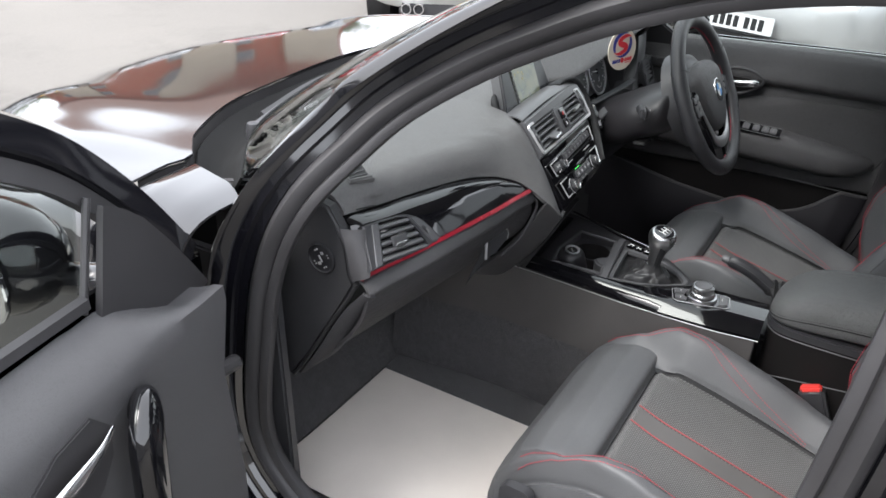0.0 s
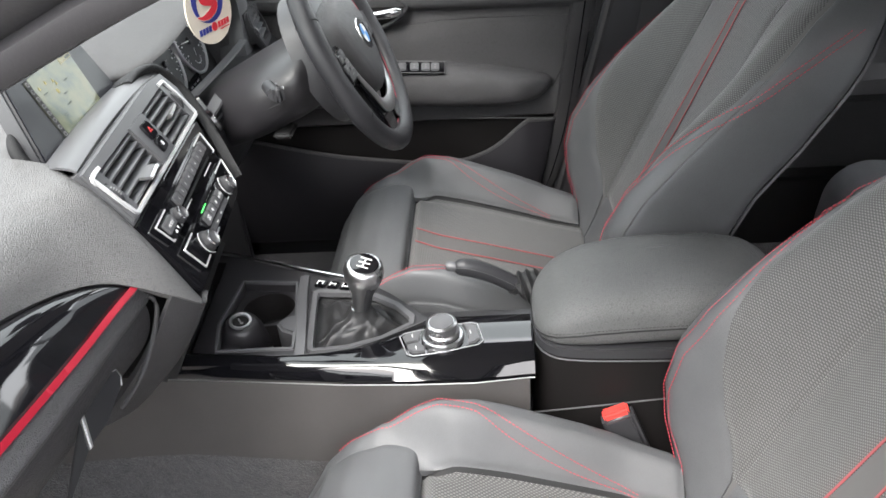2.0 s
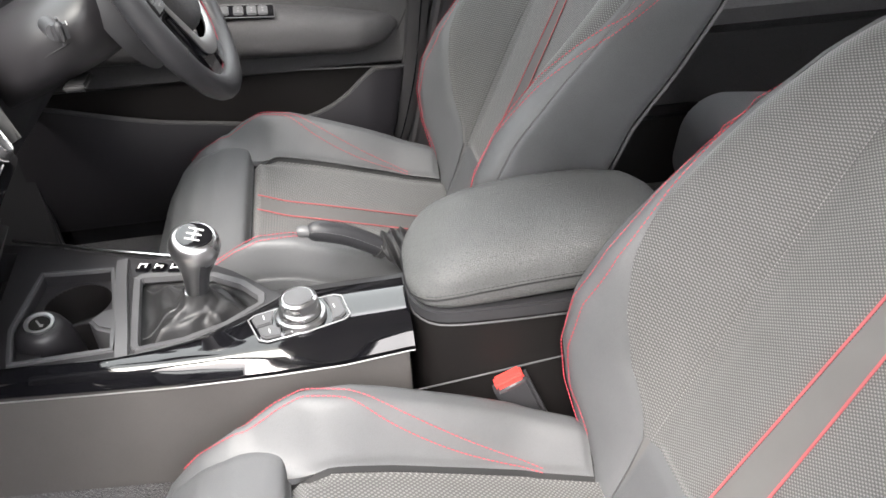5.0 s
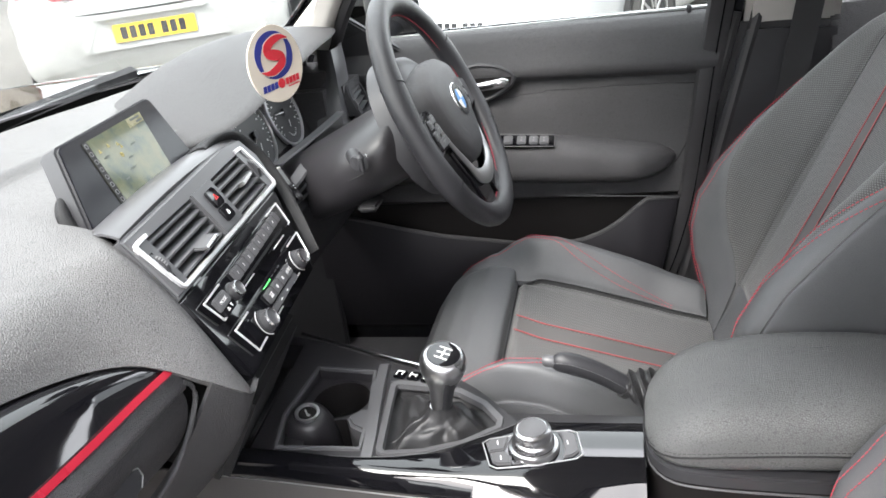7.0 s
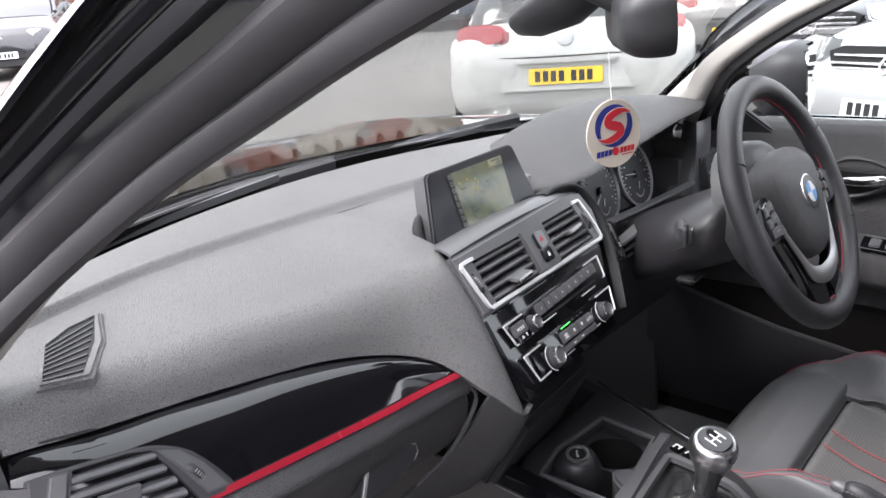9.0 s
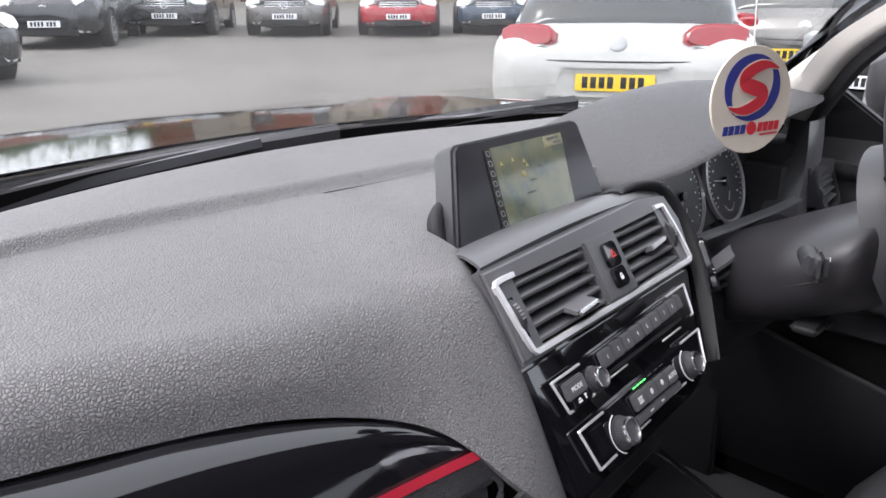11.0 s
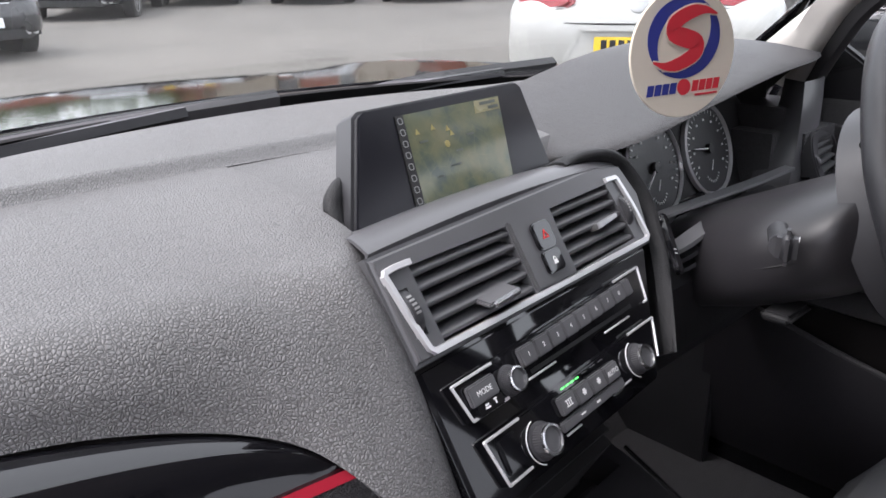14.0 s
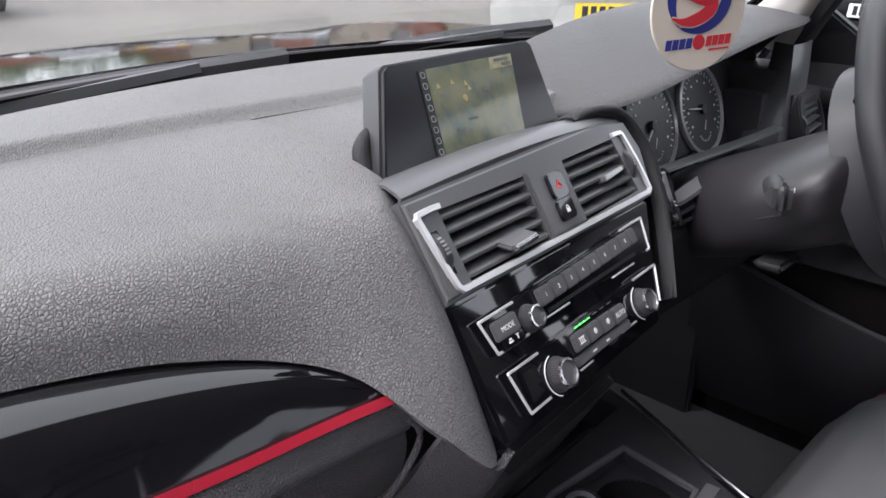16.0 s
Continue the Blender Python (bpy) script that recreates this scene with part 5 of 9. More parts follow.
part("socket_mark", join(box_bm((0.011, 0.0022, 0.0006), sm_ @ pose(0, 0.001, 0.0026, 0, 0, 35)), box_bm((0.004, 0.004, 0.0006), sm_ @ pose(-0.004, -0.003, 0.0024))), M_DIMTEXT, sock)
part("cup_divider", prism_bm(at_console([(0.046, 0.121), (0.042, 0.138), (0.026, 0.152), (0.008, 0.140), (-0.006, 0.113)]), 0.058, pose(0, 0, 0.270), 0.004, 3), M_SATIN, con, "raised divider between the cup wells")
part("cup_clip", prism_bm([(-0.013, 0.0), (0.013, 0.0), (0.010, 0.032), (-0.010, 0.032)], 0.010, basis(V(0.000, 0.190, 0.586) - CO, (0.96, 0.28, 0), (0.05, -0.45, 1)), 0.002), M_SATIN, con, "spring cup clip")
for k in range(6):
    part("tray_rib", box_bm((0.225, 0.005, 0.008), Matrix.Translation(V(0.070, 0.272 + 0.020 * k, 0.609) - CO) @ pose(0, 0, 0, 0, 0, 4), 0.002, 1), M_RUBBER, con)
part("chrome_edge", tube_bm(spline([V(0.130, 0.064, 0.6535) - CO, V(0.160, 0.146, 0.6545) - CO, V(0.190, 0.217, 0.6545) - CO, V(0.217, 0.284, 0.6545) - CO], 30), 0.0026, 8), M_CHROME, con, "thin chrome console edge")
part("divider_bar", sweep_bm(spline([V(0.136, 0.128, 0.652) - CO, V(0.090, 0.1225, 0.653) - CO, V(0.03, 0.113, 0.653) - CO, V(-0.030, 0.1035, 0.6525) - CO, V(-0.060, 0.100, 0.651) - CO], 24), [(-0.0085, -0.003), (0.0085, -0.003), (0.0068, 0.0026), (-0.0068, 0.0030)]), M_SATIN, con, "raised bar between cup bin and gear lever")
# piano black trim: a slim strip along the passenger side that sweeps over behind the gaiter
IN_Y = [0.318, 0.205, 0.136, 0.108, 0.090, 0.063, 0.027, -0.005, -0.041, -0.060, -0.074, -0.085, -0.149, -0.222]
IN_X = [-0.045, -0.051, -0.0575, -0.058, -0.057, -0.0545, -0.047, -0.032, -0.011, 0.001, 0.011, 0.0145, 0.016, 0.017]
TOP_Y, TOP_X = [0.318, 0.204, 0.135, 0.061, -0.002, -0.062, -0.136, -0.222], [-0.0635, -0.0675, -0.0730, -0.0775, -0.0780, -0.0740, -0.0715, -0.0680]
g, inner_edge = [], []
for y in np.linspace(0.318, -0.222, 90):
    xl = np.interp(-y, [-q for _, q in LOWER_EDGE], [p for p, _ in LOWER_EDGE])
    xi, xc = np.interp(-y, [-q for q in IN_Y], IN_X), np.interp(-y, [-q for q in TOP_Y], TOP_X)
    g.append([V(*p) - CO for p in ((xl + 0.004, y, 0.627), (xl - 0.0015, y, 0.629), (xl - 0.002, y, 0.633), (xl * 0.55 + xc * 0.45, y, 0.6420), (xc - 0.002, y, 0.6490), (xc + 0.003, y, 0.6518), (xc + 0.30 * (xi - xc) + 0.001, y, 0.6530), (xc + 0.65 * (xi - xc), y, 0.6535), (xi - 0.002, y, 0.6535), (xi, y, 0.6522), (xi + 0.001, y, 0.6440))])
    inner_edge.append(V(xi, y, 0.6532) - CO)
part("gloss_trim", shell_bm(g, 0.002), M_GLOSS, con, "piano black console trim", sharp=50)
# highlight of the trim's lower edge, modelled as a silver tube
part("trim_highlight", tube_bm(np.array([r[1] + V(-0.0012, 0, -0.0020) for r in g]), 0.0012, 6), M_SILVER, con, "silver line as a highlight along the trim's lower edge")
part("swoop_edge", tube_bm(np.array(inner_edge[28:66]), 0.0016, 6), M_SATIN, con, "satin inner edge of the trim")
# gear lever
gear = thing("gear_lever", "chrome and black gear knob on a leather gaiter", "gear lever", (0.01, 0.02, 0.645))
GO = V(0.01, 0.02, 0.645)


def pleat(a_, t):
    """The gaiter's folds: sharp ridges over the corners, slack leather between them."""
    ridge = sum(h_ * math.exp(-(((a_ - q - s_ * t + math.pi) % (2 * math.pi) - math.pi) / w_) ** 2) for q, h_, w_, s_ in ((0.55, 0.9, 0.16, 0.5), (1.65, -0.8, 0.30, -0.3), (2.45, 1.0, 0.14, 0.2), (3.3, -0.9, 0.25, 0.6), (3.95, 0.9, 0.15, -0.3), (4.7, -0.6, 0.25, 0.2), (5.35, 0.8, 0.15, 0.5)))
    return ridge * math.sin(math.pi * min(1.0, t * 1.05)) ** 0.8 + 0.30 * math.sin(5 * a_ - 17 * t) * math.sin(math.pi * t) ** 2


hole_ring = np.concatenate([np.linspace(HOLE[k], HOLE[(k + 1) % len(HOLE)], 11)[:-1] for k in range(len(HOLE))])
g = []
for k, t in enumerate(np.linspace(0, 1, 40)):
    row = []
    for j, (x, y) in enumerate(hole_ring):
        c = V(0.026, 0.030) * (1 - t) + V(0.0155, 0.0195) * t
        d = V(x, y) - V(0.026, 0.030)
        e = 0.45 * (1 - t) ** 2.6 + 0.55 * (1 - t) ** 1.15 if t < 0.999 else 0.0
        f = pleat(math.atan2(d[1], d[0]) % (2 * math.pi), t)
        p = c + d * e * (1 + 0.09 * f) + d / (np.linalg.norm(d) + 1e-9) * 0.0150 * (1 - e)
        z = 0.636 + 0.016 * smooth(t, 0.0, 0.45) + 0.028 * t**2.6 - 0.006 * math.sin(math.pi * min(1.0, 3 * t)) + 0.0060 * f * (1 - 0.6 * t)
        row.append(V(p[0], p[1], z) - GO)
    g.append(row)
part("gaiter", grid_bm(g, wrap=True), M_GAITER, gear, "folded black leather gaiter", sharp=80)
for j in (14, 34):
    part("gaiter_seam", stitches_bm(np.array([g[k][j] for k in range(2, 32)]) + V(-0.0006, -0.0003, 0.0008), 0.0042, 0.003, 0.0006), M_SATIN, gear, "dark seam of the gaiter")
part("gaiter_frame", sweep_bm(np.array([V(x, y, 0.650) - GO for x, y in hole_ring]), [(-0.0055, -0.006), (0.0055, -0.006), (0.0045, 0.0016), (-0.0030, 0.0030)], closed=True), M_SATIN, gear, "satin gaiter surround")
lev = basis(V(0.0155, 0.0195, 0.674) - GO, (0.089, 0, 0.012), (0, 0.089, 0.012))
prof = [(0.0118, -0.006), (0.0130, 0.0), (0.0134, 0.010), (0.0142, 0.024), (0.0162, 0.038), (0.0205, 0.052), (0.0252, 0.064), (0.0278, 0.074), (0.0280, 0.081), (0.0262, 0.0875), (0.0232, 0.0915), (0.0208, 0.0925), (0.0, 0.0925)]
tip = lev @ pose(0, 0, 0, 3, -3, 0)
knob = part("gear_knob", turned_bm(prof, 44, tip), M_KNOB, gear, "polished gear knob", sharp=60)
part("knob_cap", turned_bm([(0.0200, 0.0922), (0.0190, 0.0936), (0.0, 0.0942)], 32, tip), M_GLOSS, knob, "black gear pattern cap")
kp = tip @ pose(0, 0, 0.0944, 0, 0, -14)
part("gear_pattern", join(*[box_bm((0.0014, 0.016, 0.0006), kp @ pose(x, 0, 0)) for x in (-0.0085, 0.0, 0.0085)], box_bm((0.0185, 0.0014, 0.0006), kp)), M_GREYTEXT, knob, "white gear pattern lines")
side = [[Vector((r_ * 1.012 * math.cos(q), r_ * 1.012 * math.sin(q), h_)) for q in np.linspace(radians(195), radians(195 + 84 * w_), 12)] for r_, h_, w_ in ((0.0133, 0.002, 0.85), (0.0142, 0.024, 1.0), (0.0162, 0.038, 1.0), (0.0205, 0.052, 0.9), (0.0246, 0.0625, 0.5), (0.0262, 0.068, 0.12))]
part("knob_dark_strip", shell_bm([[V(*(tip @ q)) for q in r] for r in side], 0.0006), M_PLASTIC, knob, "dark strip down the knob's side")
part("neck_ring", ring_bm([(0.0140, -0.002), (0.0146, 0.0), (0.0142, 0.0035), (0.0130, 0.0035)], 28, tip), M_KNOB, gear, "silver ring below the knob")
bt = thing("drive_mode_switches", "row of small black console switches beside the gear lever", "switch panel", (0.106, 0.077, 0.650))
part("switch_plate", prism_bm([(-0.019, -0.035), (0.004, -0.040), (0.022, 0.040), (-0.008, 0.034)], 0.0022, pose(0, 0, -0.0008), 0.0006), M_PLASTIC, bt)
for k in range(3):
    sm = pose(0.0055 - 0.0050 * k, 0.021 - 0.0205 * k, 0.004, 0, 0, -12)
    s_ = part("switch", box_bm((0.017, 0.0175, 0.006), sm, 0.002), M_GLOSS, bt)
    part("switch_mark", join(box_bm((0.010, 0.0018, 0.001), sm @ pose(0, 0.0045, 0.0030)), box_bm((0.0020, 0.009, 0.001), sm @ pose(0.0035 - 0.003 * k, -0.001, 0.0030)), box_bm((0.006, 0.0018, 0.001), sm @ pose(-0.001, -0.0040, 0.0030))), M_GREYTEXT, s_)
# round menu controller
ctl = thing("menu_controller", "silver rotary menu controller with black buttons round it", "rotary controller", pose(-0.0340, -0.098, 0.6530, 0, 0, 12) @ Matrix.Diagonal((0.8, 0.8, 0.8, 1)))
plate_o = [(-0.026, 0.066), (0.022, 0.072), (0.029, 0.062), (0.032, 0.0), (0.029, -0.056), (0.022, -0.066), (-0.024, -0.066), (-0.032, -0.056), (-0.036, 0.0), (-0.034, 0.056)]
part("button_plate", prism_bm(plate_o, 0.004, pose(0.0, 0.0, 0.0), 0.001), M_GLOSS, ctl)
part("plate_rim", tube_bm(np.array([(x * 1.02, y * 1.01, 0.0042) for x, y in plate_o + plate_o[:1]]), 0.0010, 6, cap=False), M_RING, ctl)
for bo_, lb in (([(-0.031, 0.036), (-0.029, 0.056), (-0.023, 0.062), (-0.004, 0.064), (-0.003, 0.043), (-0.016, 0.034)], "black menu button"), ([(0.0, 0.043), (-0.001, 0.065), (0.020, 0.068), (0.026, 0.060), (0.028, 0.034), (0.017, 0.036)], "black menu button"),
                ([(-0.032, 0.012), (-0.0315, 0.032), (-0.0265, 0.028), (-0.026, 0.010)], "black menu button"), ([(-0.028, -0.052), (-0.020, -0.062), (0.018, -0.062), (0.026, -0.052), (0.027, -0.040), (0.012, -0.043), (-0.012, -0.043), (-0.030, -0.038)], "black menu button")):
    mb = part("menu_button", prism_bm(bo_[::-1], 0.006, pose(0, 0, 0.002), 0.0018, 2), M_SATIN, ctl, lb)
    cx, cy = np.mean(bo_, axis=0)
    part("button_mark", box_bm((0.009, 0.0014, 0.0004), pose(cx, cy, 0.0082)), M_GREYTEXT, mb)
part("controller_base", turned_bm([(0.0370, 0.0), (0.0372, 0.008), (0.0355, 0.012), (0.0300, 0.0135)], 48), M_KNOB, ctl, "silver controller ring")
kn = part("controller_knob", turned_bm([(0.0300, 0.010), (0.0305, 0.019), (0.0290, 0.0225), (0.0262, 0.024), (0.0255, 0.030), (0.0272, 0.034), (0.0265, 0.0385), (0.0225, 0.0405), (0.0205, 0.0400)], 48), M_KNOB, ctl, "knurled silver knob")
part("knob_groove", ring_bm([(0.0308, 0.0125), (0.0308, 0.0145), (0.0292, 0.0145), (0.0292, 0.0125)], 48), M_DARK, kn)
part("knob_top", turned_bm([(0.0212, 0.0395), (0.0205, 0.0416), (0.0150, 0.0424), (0.0, 0.0426)], 32), M_SATIN, kn, "grey top of the knob")
# armrest
arm = thing("armrest", "padded dark leather centre armrest", "armrest", (0.03, -0.39, 0.60))
AO = V(0.03, -0.39, 0.60)
out = [(x - AO[0], y - AO[1]) for x, y in spline([(-0.055, -0.232), (0.005, -0.224), (0.062, -0.236), (0.085, -0.29), (0.088, -0.50), (0.068, -0.562), (0.01, -0.575), (-0.052, -0.565), (-0.082, -0.50), (-0.079, -0.29)], 72, True)]
g = []
for sc, q in ((0.90, -0.02), (0.965, 0.0), (0.99, 0.07), (1.0, 0.18), (1.0, 0.36), (0.985, 0.56), (0.945, 0.75), (0.86, 0.89), (0.70, 0.965), (0.45, 0.99), (0.15, 1.0)):
    row = []
    for x, y in out:
        yy = y * (0.25 + 0.75 * sc) + AO[1]
        zb = 0.668 + 0.010 * smooth(-yy, 0.24, 0.42)
        zt = np.interp(-yy, [0.222, 0.235, 0.26, 0.30, 0.35, 0.41, 0.47, 0.52, 0.55, 0.576], [0.694, 0.706, 0.722, 0.737, 0.745, 0.748, 0.747, 0.739, 0.726, 0.702])
        row.append((x * sc, yy - AO[1], zb + (zt - zb) * q - AO[2]))
    g.append(row)
part("armrest_lid", grid_bm(g, wrap=True, cap=True), M_ARM, arm, "soft leather armrest lid", sharp=70)
seam_ring = [g[4][k] for k in range(72)]
part("lid_seam", tube_bm(np.array([(x * 1.003, y * 1.003, z - 0.004) for x, y, z in seam_ring + seam_ring[:1]]), 0.0011, 6, cap=False), M_DARK, arm)
part("lid_stitching", stitches_bm(np.array([(x * 1.004, y * 1.004, z + 0.001) for x, y, z in seam_ring]), 0.0050, 0.0036, 0.0006), M_GAITER, arm, "dark seam stitches round the lid")
part("armrest_box", prism_bm([(x * 0.975, y * 0.985) for x, y in out], 0.340, pose(0, 0, -0.278), 0.004), M_BOX, arm, "plastic armrest box, darkened for shade")
part("box_lip", prism_bm([(x * 1.0, y * 0.995) for x, y in out], 0.016, pose(0, 0, 0.050), 0.003), M_PLASTIC, arm, "dark lip of the armrest box")
part("box_edge", tube_bm(np.array([(x * 0.99, y * 0.99, 0.045) for x, y in out + out[:1]]), 0.0014, 6, cap=False), M_SATIN, arm, "raised edge of the armrest box")
part("side_seam", tube_bm(np.array([V(-0.0795 - 0.0015 * math.sin(math.pi * t), -0.20 - 0.30 * t, 0.553 + 0.034 * t) - AO for t in np.linspace(0, 1, 12)]), 0.0013, 6), M_SATIN, arm, "thin seam along the console's side")
# handbrake
hb = thing("handbrake", "leather handbrake lever with a folded gaiter", "handbrake", (0.125, -0.20, 0.56))
HO = V(0.125, -0.20, 0.56)
lp = spline([V(0.095, -0.114, 0.688) - HO, V(0.096, -0.138, 0.684) - HO, V(0.099, -0.172, 0.668) - HO, V(0.103, -0.212, 0.640) - HO], 30)
part("lever_grip", tube_bm(lp, np.interp(np.linspace(0, 1, 30), [0, 0.04, 0.10, 0.2, 0.5, 1], [0.008, 0.0120, 0.0140, 0.0148, 0.0142, 0.0136]), 18, 0.85, (1, 0, 0)), M_WHEEL, hb, "leather handbrake grip")
part("grip_stitching", stitches_bm(lp + V(-0.0125, 0.0, 0.006), 0.005, 0.0036, 0.0007), M_SATIN, hb)
part("release_button", tube_bm(np.array([V(0.0945, -0.101, 0.690) - HO, V(0.0945, -0.105, 0.690) - HO, V(0.095, -0.116, 0.688) - HO]), np.array([0.0055, 0.0080, 0.0080]), 16), M_SATIN, hb, "release button")
part("grip_ring", tube_bm(np.array([lp[-4], lp[-2]]), 0.0158, 18), M_GAITER, hb)
g = []
for t in np.linspace(0, 1, 60):
    c = V(0.103 + 0.018 * t, -0.208 - 0.050 * t, 0.642 - 0.034 * t) - HO
    row = []
    for a_ in np.linspace(0, 2 * math.pi, 36, endpoint=False):
        r = 0.0150 + 0.026 * t**0.7 + 0.0060 * (1 - abs(math.sin(3.2 * math.pi * t + 0.8 * math.sin(a_) + 0.5 * math.sin(2 * a_)))) * min(1, 6 * t)
        row.append(c + V(r * math.cos(a_), 0.35 * r * math.sin(a_), r * 0.95 * math.sin(a_)))
    g.append(row)
part("brake_gaiter", grid_bm(g, wrap=True, cap=True), M_GAITER, hb, "wrinkled leather handbrake gaiter", sharp=80)
part("brake_well", box_bm((0.12, 0.36, 0.25), Matrix.Translation(V(0.075, -0.20, 0.455) - HO), 0.01), M_PLASTIC, hb, "dark plastic handbrake well")


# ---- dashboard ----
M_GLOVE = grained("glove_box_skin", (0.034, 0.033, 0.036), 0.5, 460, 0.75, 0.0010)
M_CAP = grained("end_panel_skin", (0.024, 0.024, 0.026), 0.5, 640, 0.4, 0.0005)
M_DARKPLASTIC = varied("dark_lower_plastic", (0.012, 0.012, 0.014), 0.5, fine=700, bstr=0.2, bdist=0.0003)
dash = thing("dashboard", "dark grained dashboard with piano black trim and a red accent line", "dashboard", (0.02, 0.45, 0.75))
DA = V(0.02, 0.45, 0.75)


def surface(columns, nu, nv):
    """A smooth sheet through columns of control points."""
    cols = np.array([spline(c, nv) for c in columns])
    return np.stack([spline(cols[:, k], nu) for k in range(nv)], 1) - DA


COLS = [
    [(-0.640, 0.44, 0.987), (-0.630, 0.41, 0.986), (-0.618, 0.375, 0.986), (-0.612, 0.350, 0.983), (-0.612, 0.334, 0.972), (-0.613, 0.323, 0.957)],
    [(-0.55, 0.462, 0.998), (-0.55, 0.42, 0.997), (-0.55, 0.365, 0.992), (-0.55, 0.341, 0.987), (-0.55, 0.325, 0.971), (-0.55, 0.318, 0.948)],
    [(-0.42, 0.490, 1.003), (-0.42, 0.43, 1.001), (-0.42, 0.345, 0.991), (-0.42, 0.318, 0.984), (-0.42, 0.302, 0.965), (-0.42, 0.296, 0.939)],
    [(-0.31, 0.497, 1.004), (-0.31, 0.43, 1.001), (-0.31, 0.330, 0.987), (-0.31, 0.294, 0.978), (-0.31, 0.276, 0.955), (-0.31, 0.270, 0.927)],
    [(-0.235, 0.496, 1.004), (-0.235, 0.43, 1.001), (-0.235, 0.320, 0.985), (-0.232, 0.280, 0.974), (-0.228, 0.254, 0.941), (-0.225, 0.233, 0.899)],
    [(-0.19, 0.494, 1.004), (-0.19, 0.42, 1.001), (-0.187, 0.312, 0.985), (-0.182, 0.272, 0.973), (-0.176, 0.233, 0.924), (-0.180, 0.188, 0.850)],
    [(-0.155, 0.493, 1.004), (-0.155, 0.41, 1.002), (-0.157, 0.300, 0.986), (-0.150, 0.262, 0.972), (-0.141, 0.221, 0.906), (-0.140, 0.172, 0.812)],
    [(-0.118, 0.490, 1.004), (-0.118, 0.42, 1.003), (-0.120, 0.330, 0.993), (-0.116, 0.296, 0.975), (-0.112, 0.262, 0.925), (-0.115, 0.225, 0.86)],
]
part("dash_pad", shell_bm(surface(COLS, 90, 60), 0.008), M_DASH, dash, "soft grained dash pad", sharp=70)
CREASE = [(-0.668, 0.44, 0.985), (-0.55, 0.462, 0.998), (-0.42, 0.490, 1.003), (-0.31, 0.497, 1.004), (-0.19, 0.494, 1.004), (-0.02, 0.485, 1.004), (0.17, 0.475, 1.004), (0.33, 0.53, 1.008), (0.40, 0.53, 1.012), (0.60, 0.48, 1.008), (0.705, 0.42, 0.995)]
ca = spline(CREASE, 80)
cb = spline([(x * 0.985, y - 0.035, z - 0.011) for x, y, z in WS_BASE], 80)
g = np.stack([ca + (cb - ca) * t + V(0, 0, 0.010) * smooth(t, 0.0, 0.10) * (1 - t) + V(0, 0, 0.004) * math.sin(math.pi * t) for t in np.concatenate([np.linspace(0, 0.10, 6), np.linspace(0.13, 1, 20)])])
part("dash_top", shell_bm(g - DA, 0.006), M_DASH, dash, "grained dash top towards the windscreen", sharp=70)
# pad behind the screen
p0 = spline([(-0.165, 0.497, 1.0030), (0.0, 0.484, 1.004), (0.17, 0.475, 1.004), (0.33, 0.53, 1.004)], 30)
p1 = spline([(-0.120, 0.36, 0.984), (0.0, 0.37, 0.991), (0.17, 0.385, 0.996), (0.33, 0.42, 1.0)], 30)
p2 = spline([(-0.126, 0.33, 0.960), (0.0, 0.345, 0.965), (0.17, 0.36, 0.965), (0.33, 0.40, 0.965)], 30)
part("screen_shelf", shell_bm(np.stack([p0 + (p1 - p0) * t for t in np.linspace(0, 1, 8)] + [p2])[::-1] - DA, 0.006), M_DASH, dash, "dash pad behind the screen")

# piano black trim and red line
TOPE = [(-0.609, 0.324, 0.954), (-0.541, 0.316, 0.944), (-0.489, 0.309, 0.9415), (-0.433, 0.299, 0.937), (-0.373, 0.288, 0.933), (-0.311, 0.271, 0.924), (-0.261, 0.254, 0.912), (-0.225, 0.237, 0.897), (-0.196, 0.218, 0.877)]
REDL = [(-0.638, 0.281, 0.870), (-0.600, 0.272, 0.873), (-0.534, 0.258, 0.8735), (-0.468, 0.246, 0.875), (-0.396, 0.237, 0.874), (-0.311, 0.228, 0.8725), (-0.246, 0.222, 0.873), (-0.191, 0.216, 0.8725)]
ta, tb = spline(TOPE, 60), spline(REDL, 60)
out_n = V(-0.05, -0.80, 0.60)
swell = np.interp(np.linspace(0, 1, 60), [0, 0.55, 0.80, 0.95, 1], [1, 0.8, 0.5, 0.1, 0.05])[:, None]
knee = [(0.0, 0.0), (0.02, 0.30), (0.06, 0.42), (0.16, 0.80), (0.23, 0.97), (0.30, 1.0), (0.40, 0.93), (0.55, 0.74), (0.70, 0.50), (0.85, 0.25), (1.0, 0.0)]
rolled = np.interp(np.linspace(0, 1, 33), [k[0] for k in knee], [k[1] for k in knee])
rolled = np.convolve(np.pad(rolled, 1, mode="edge"), [0.25, 0.5, 0.25], "valid")
rolled[0] = rolled[-1] = 0.0
g = np.stack([ta + (tb - ta) * t + out_n * 0.0175 * swell * r_ for t, r_ in zip(np.linspace(0, 1, 33), rolled)])
tipx = np.exp(-np.arange(60) / 1.6)[None, :, None] * V(0.0, 0.010, -0.004)
part("gloss_trim", shell_bm((g + tipx)[::-1] - DA, 0.006), M_GLOSS, dash, "piano black dash trim with a rolled upper edge", sharp=70)
part("trim_gap", tube_bm(ta - DA + V(0, 0.003, 0.0035), 0.0022, 8), M_DARK, dash, "dark gap above the trim")
part("red_line", sweep_bm(tb - DA + out_n * 0.002, [(-0.003, -0.0034), (0.002, -0.0028), (0.0030, 0.0), (0.002, 0.0028), (-0.003, 0.0034)], up=(0.0, -0.6, -0.75)), M_RED, dash, "glossy red accent line")
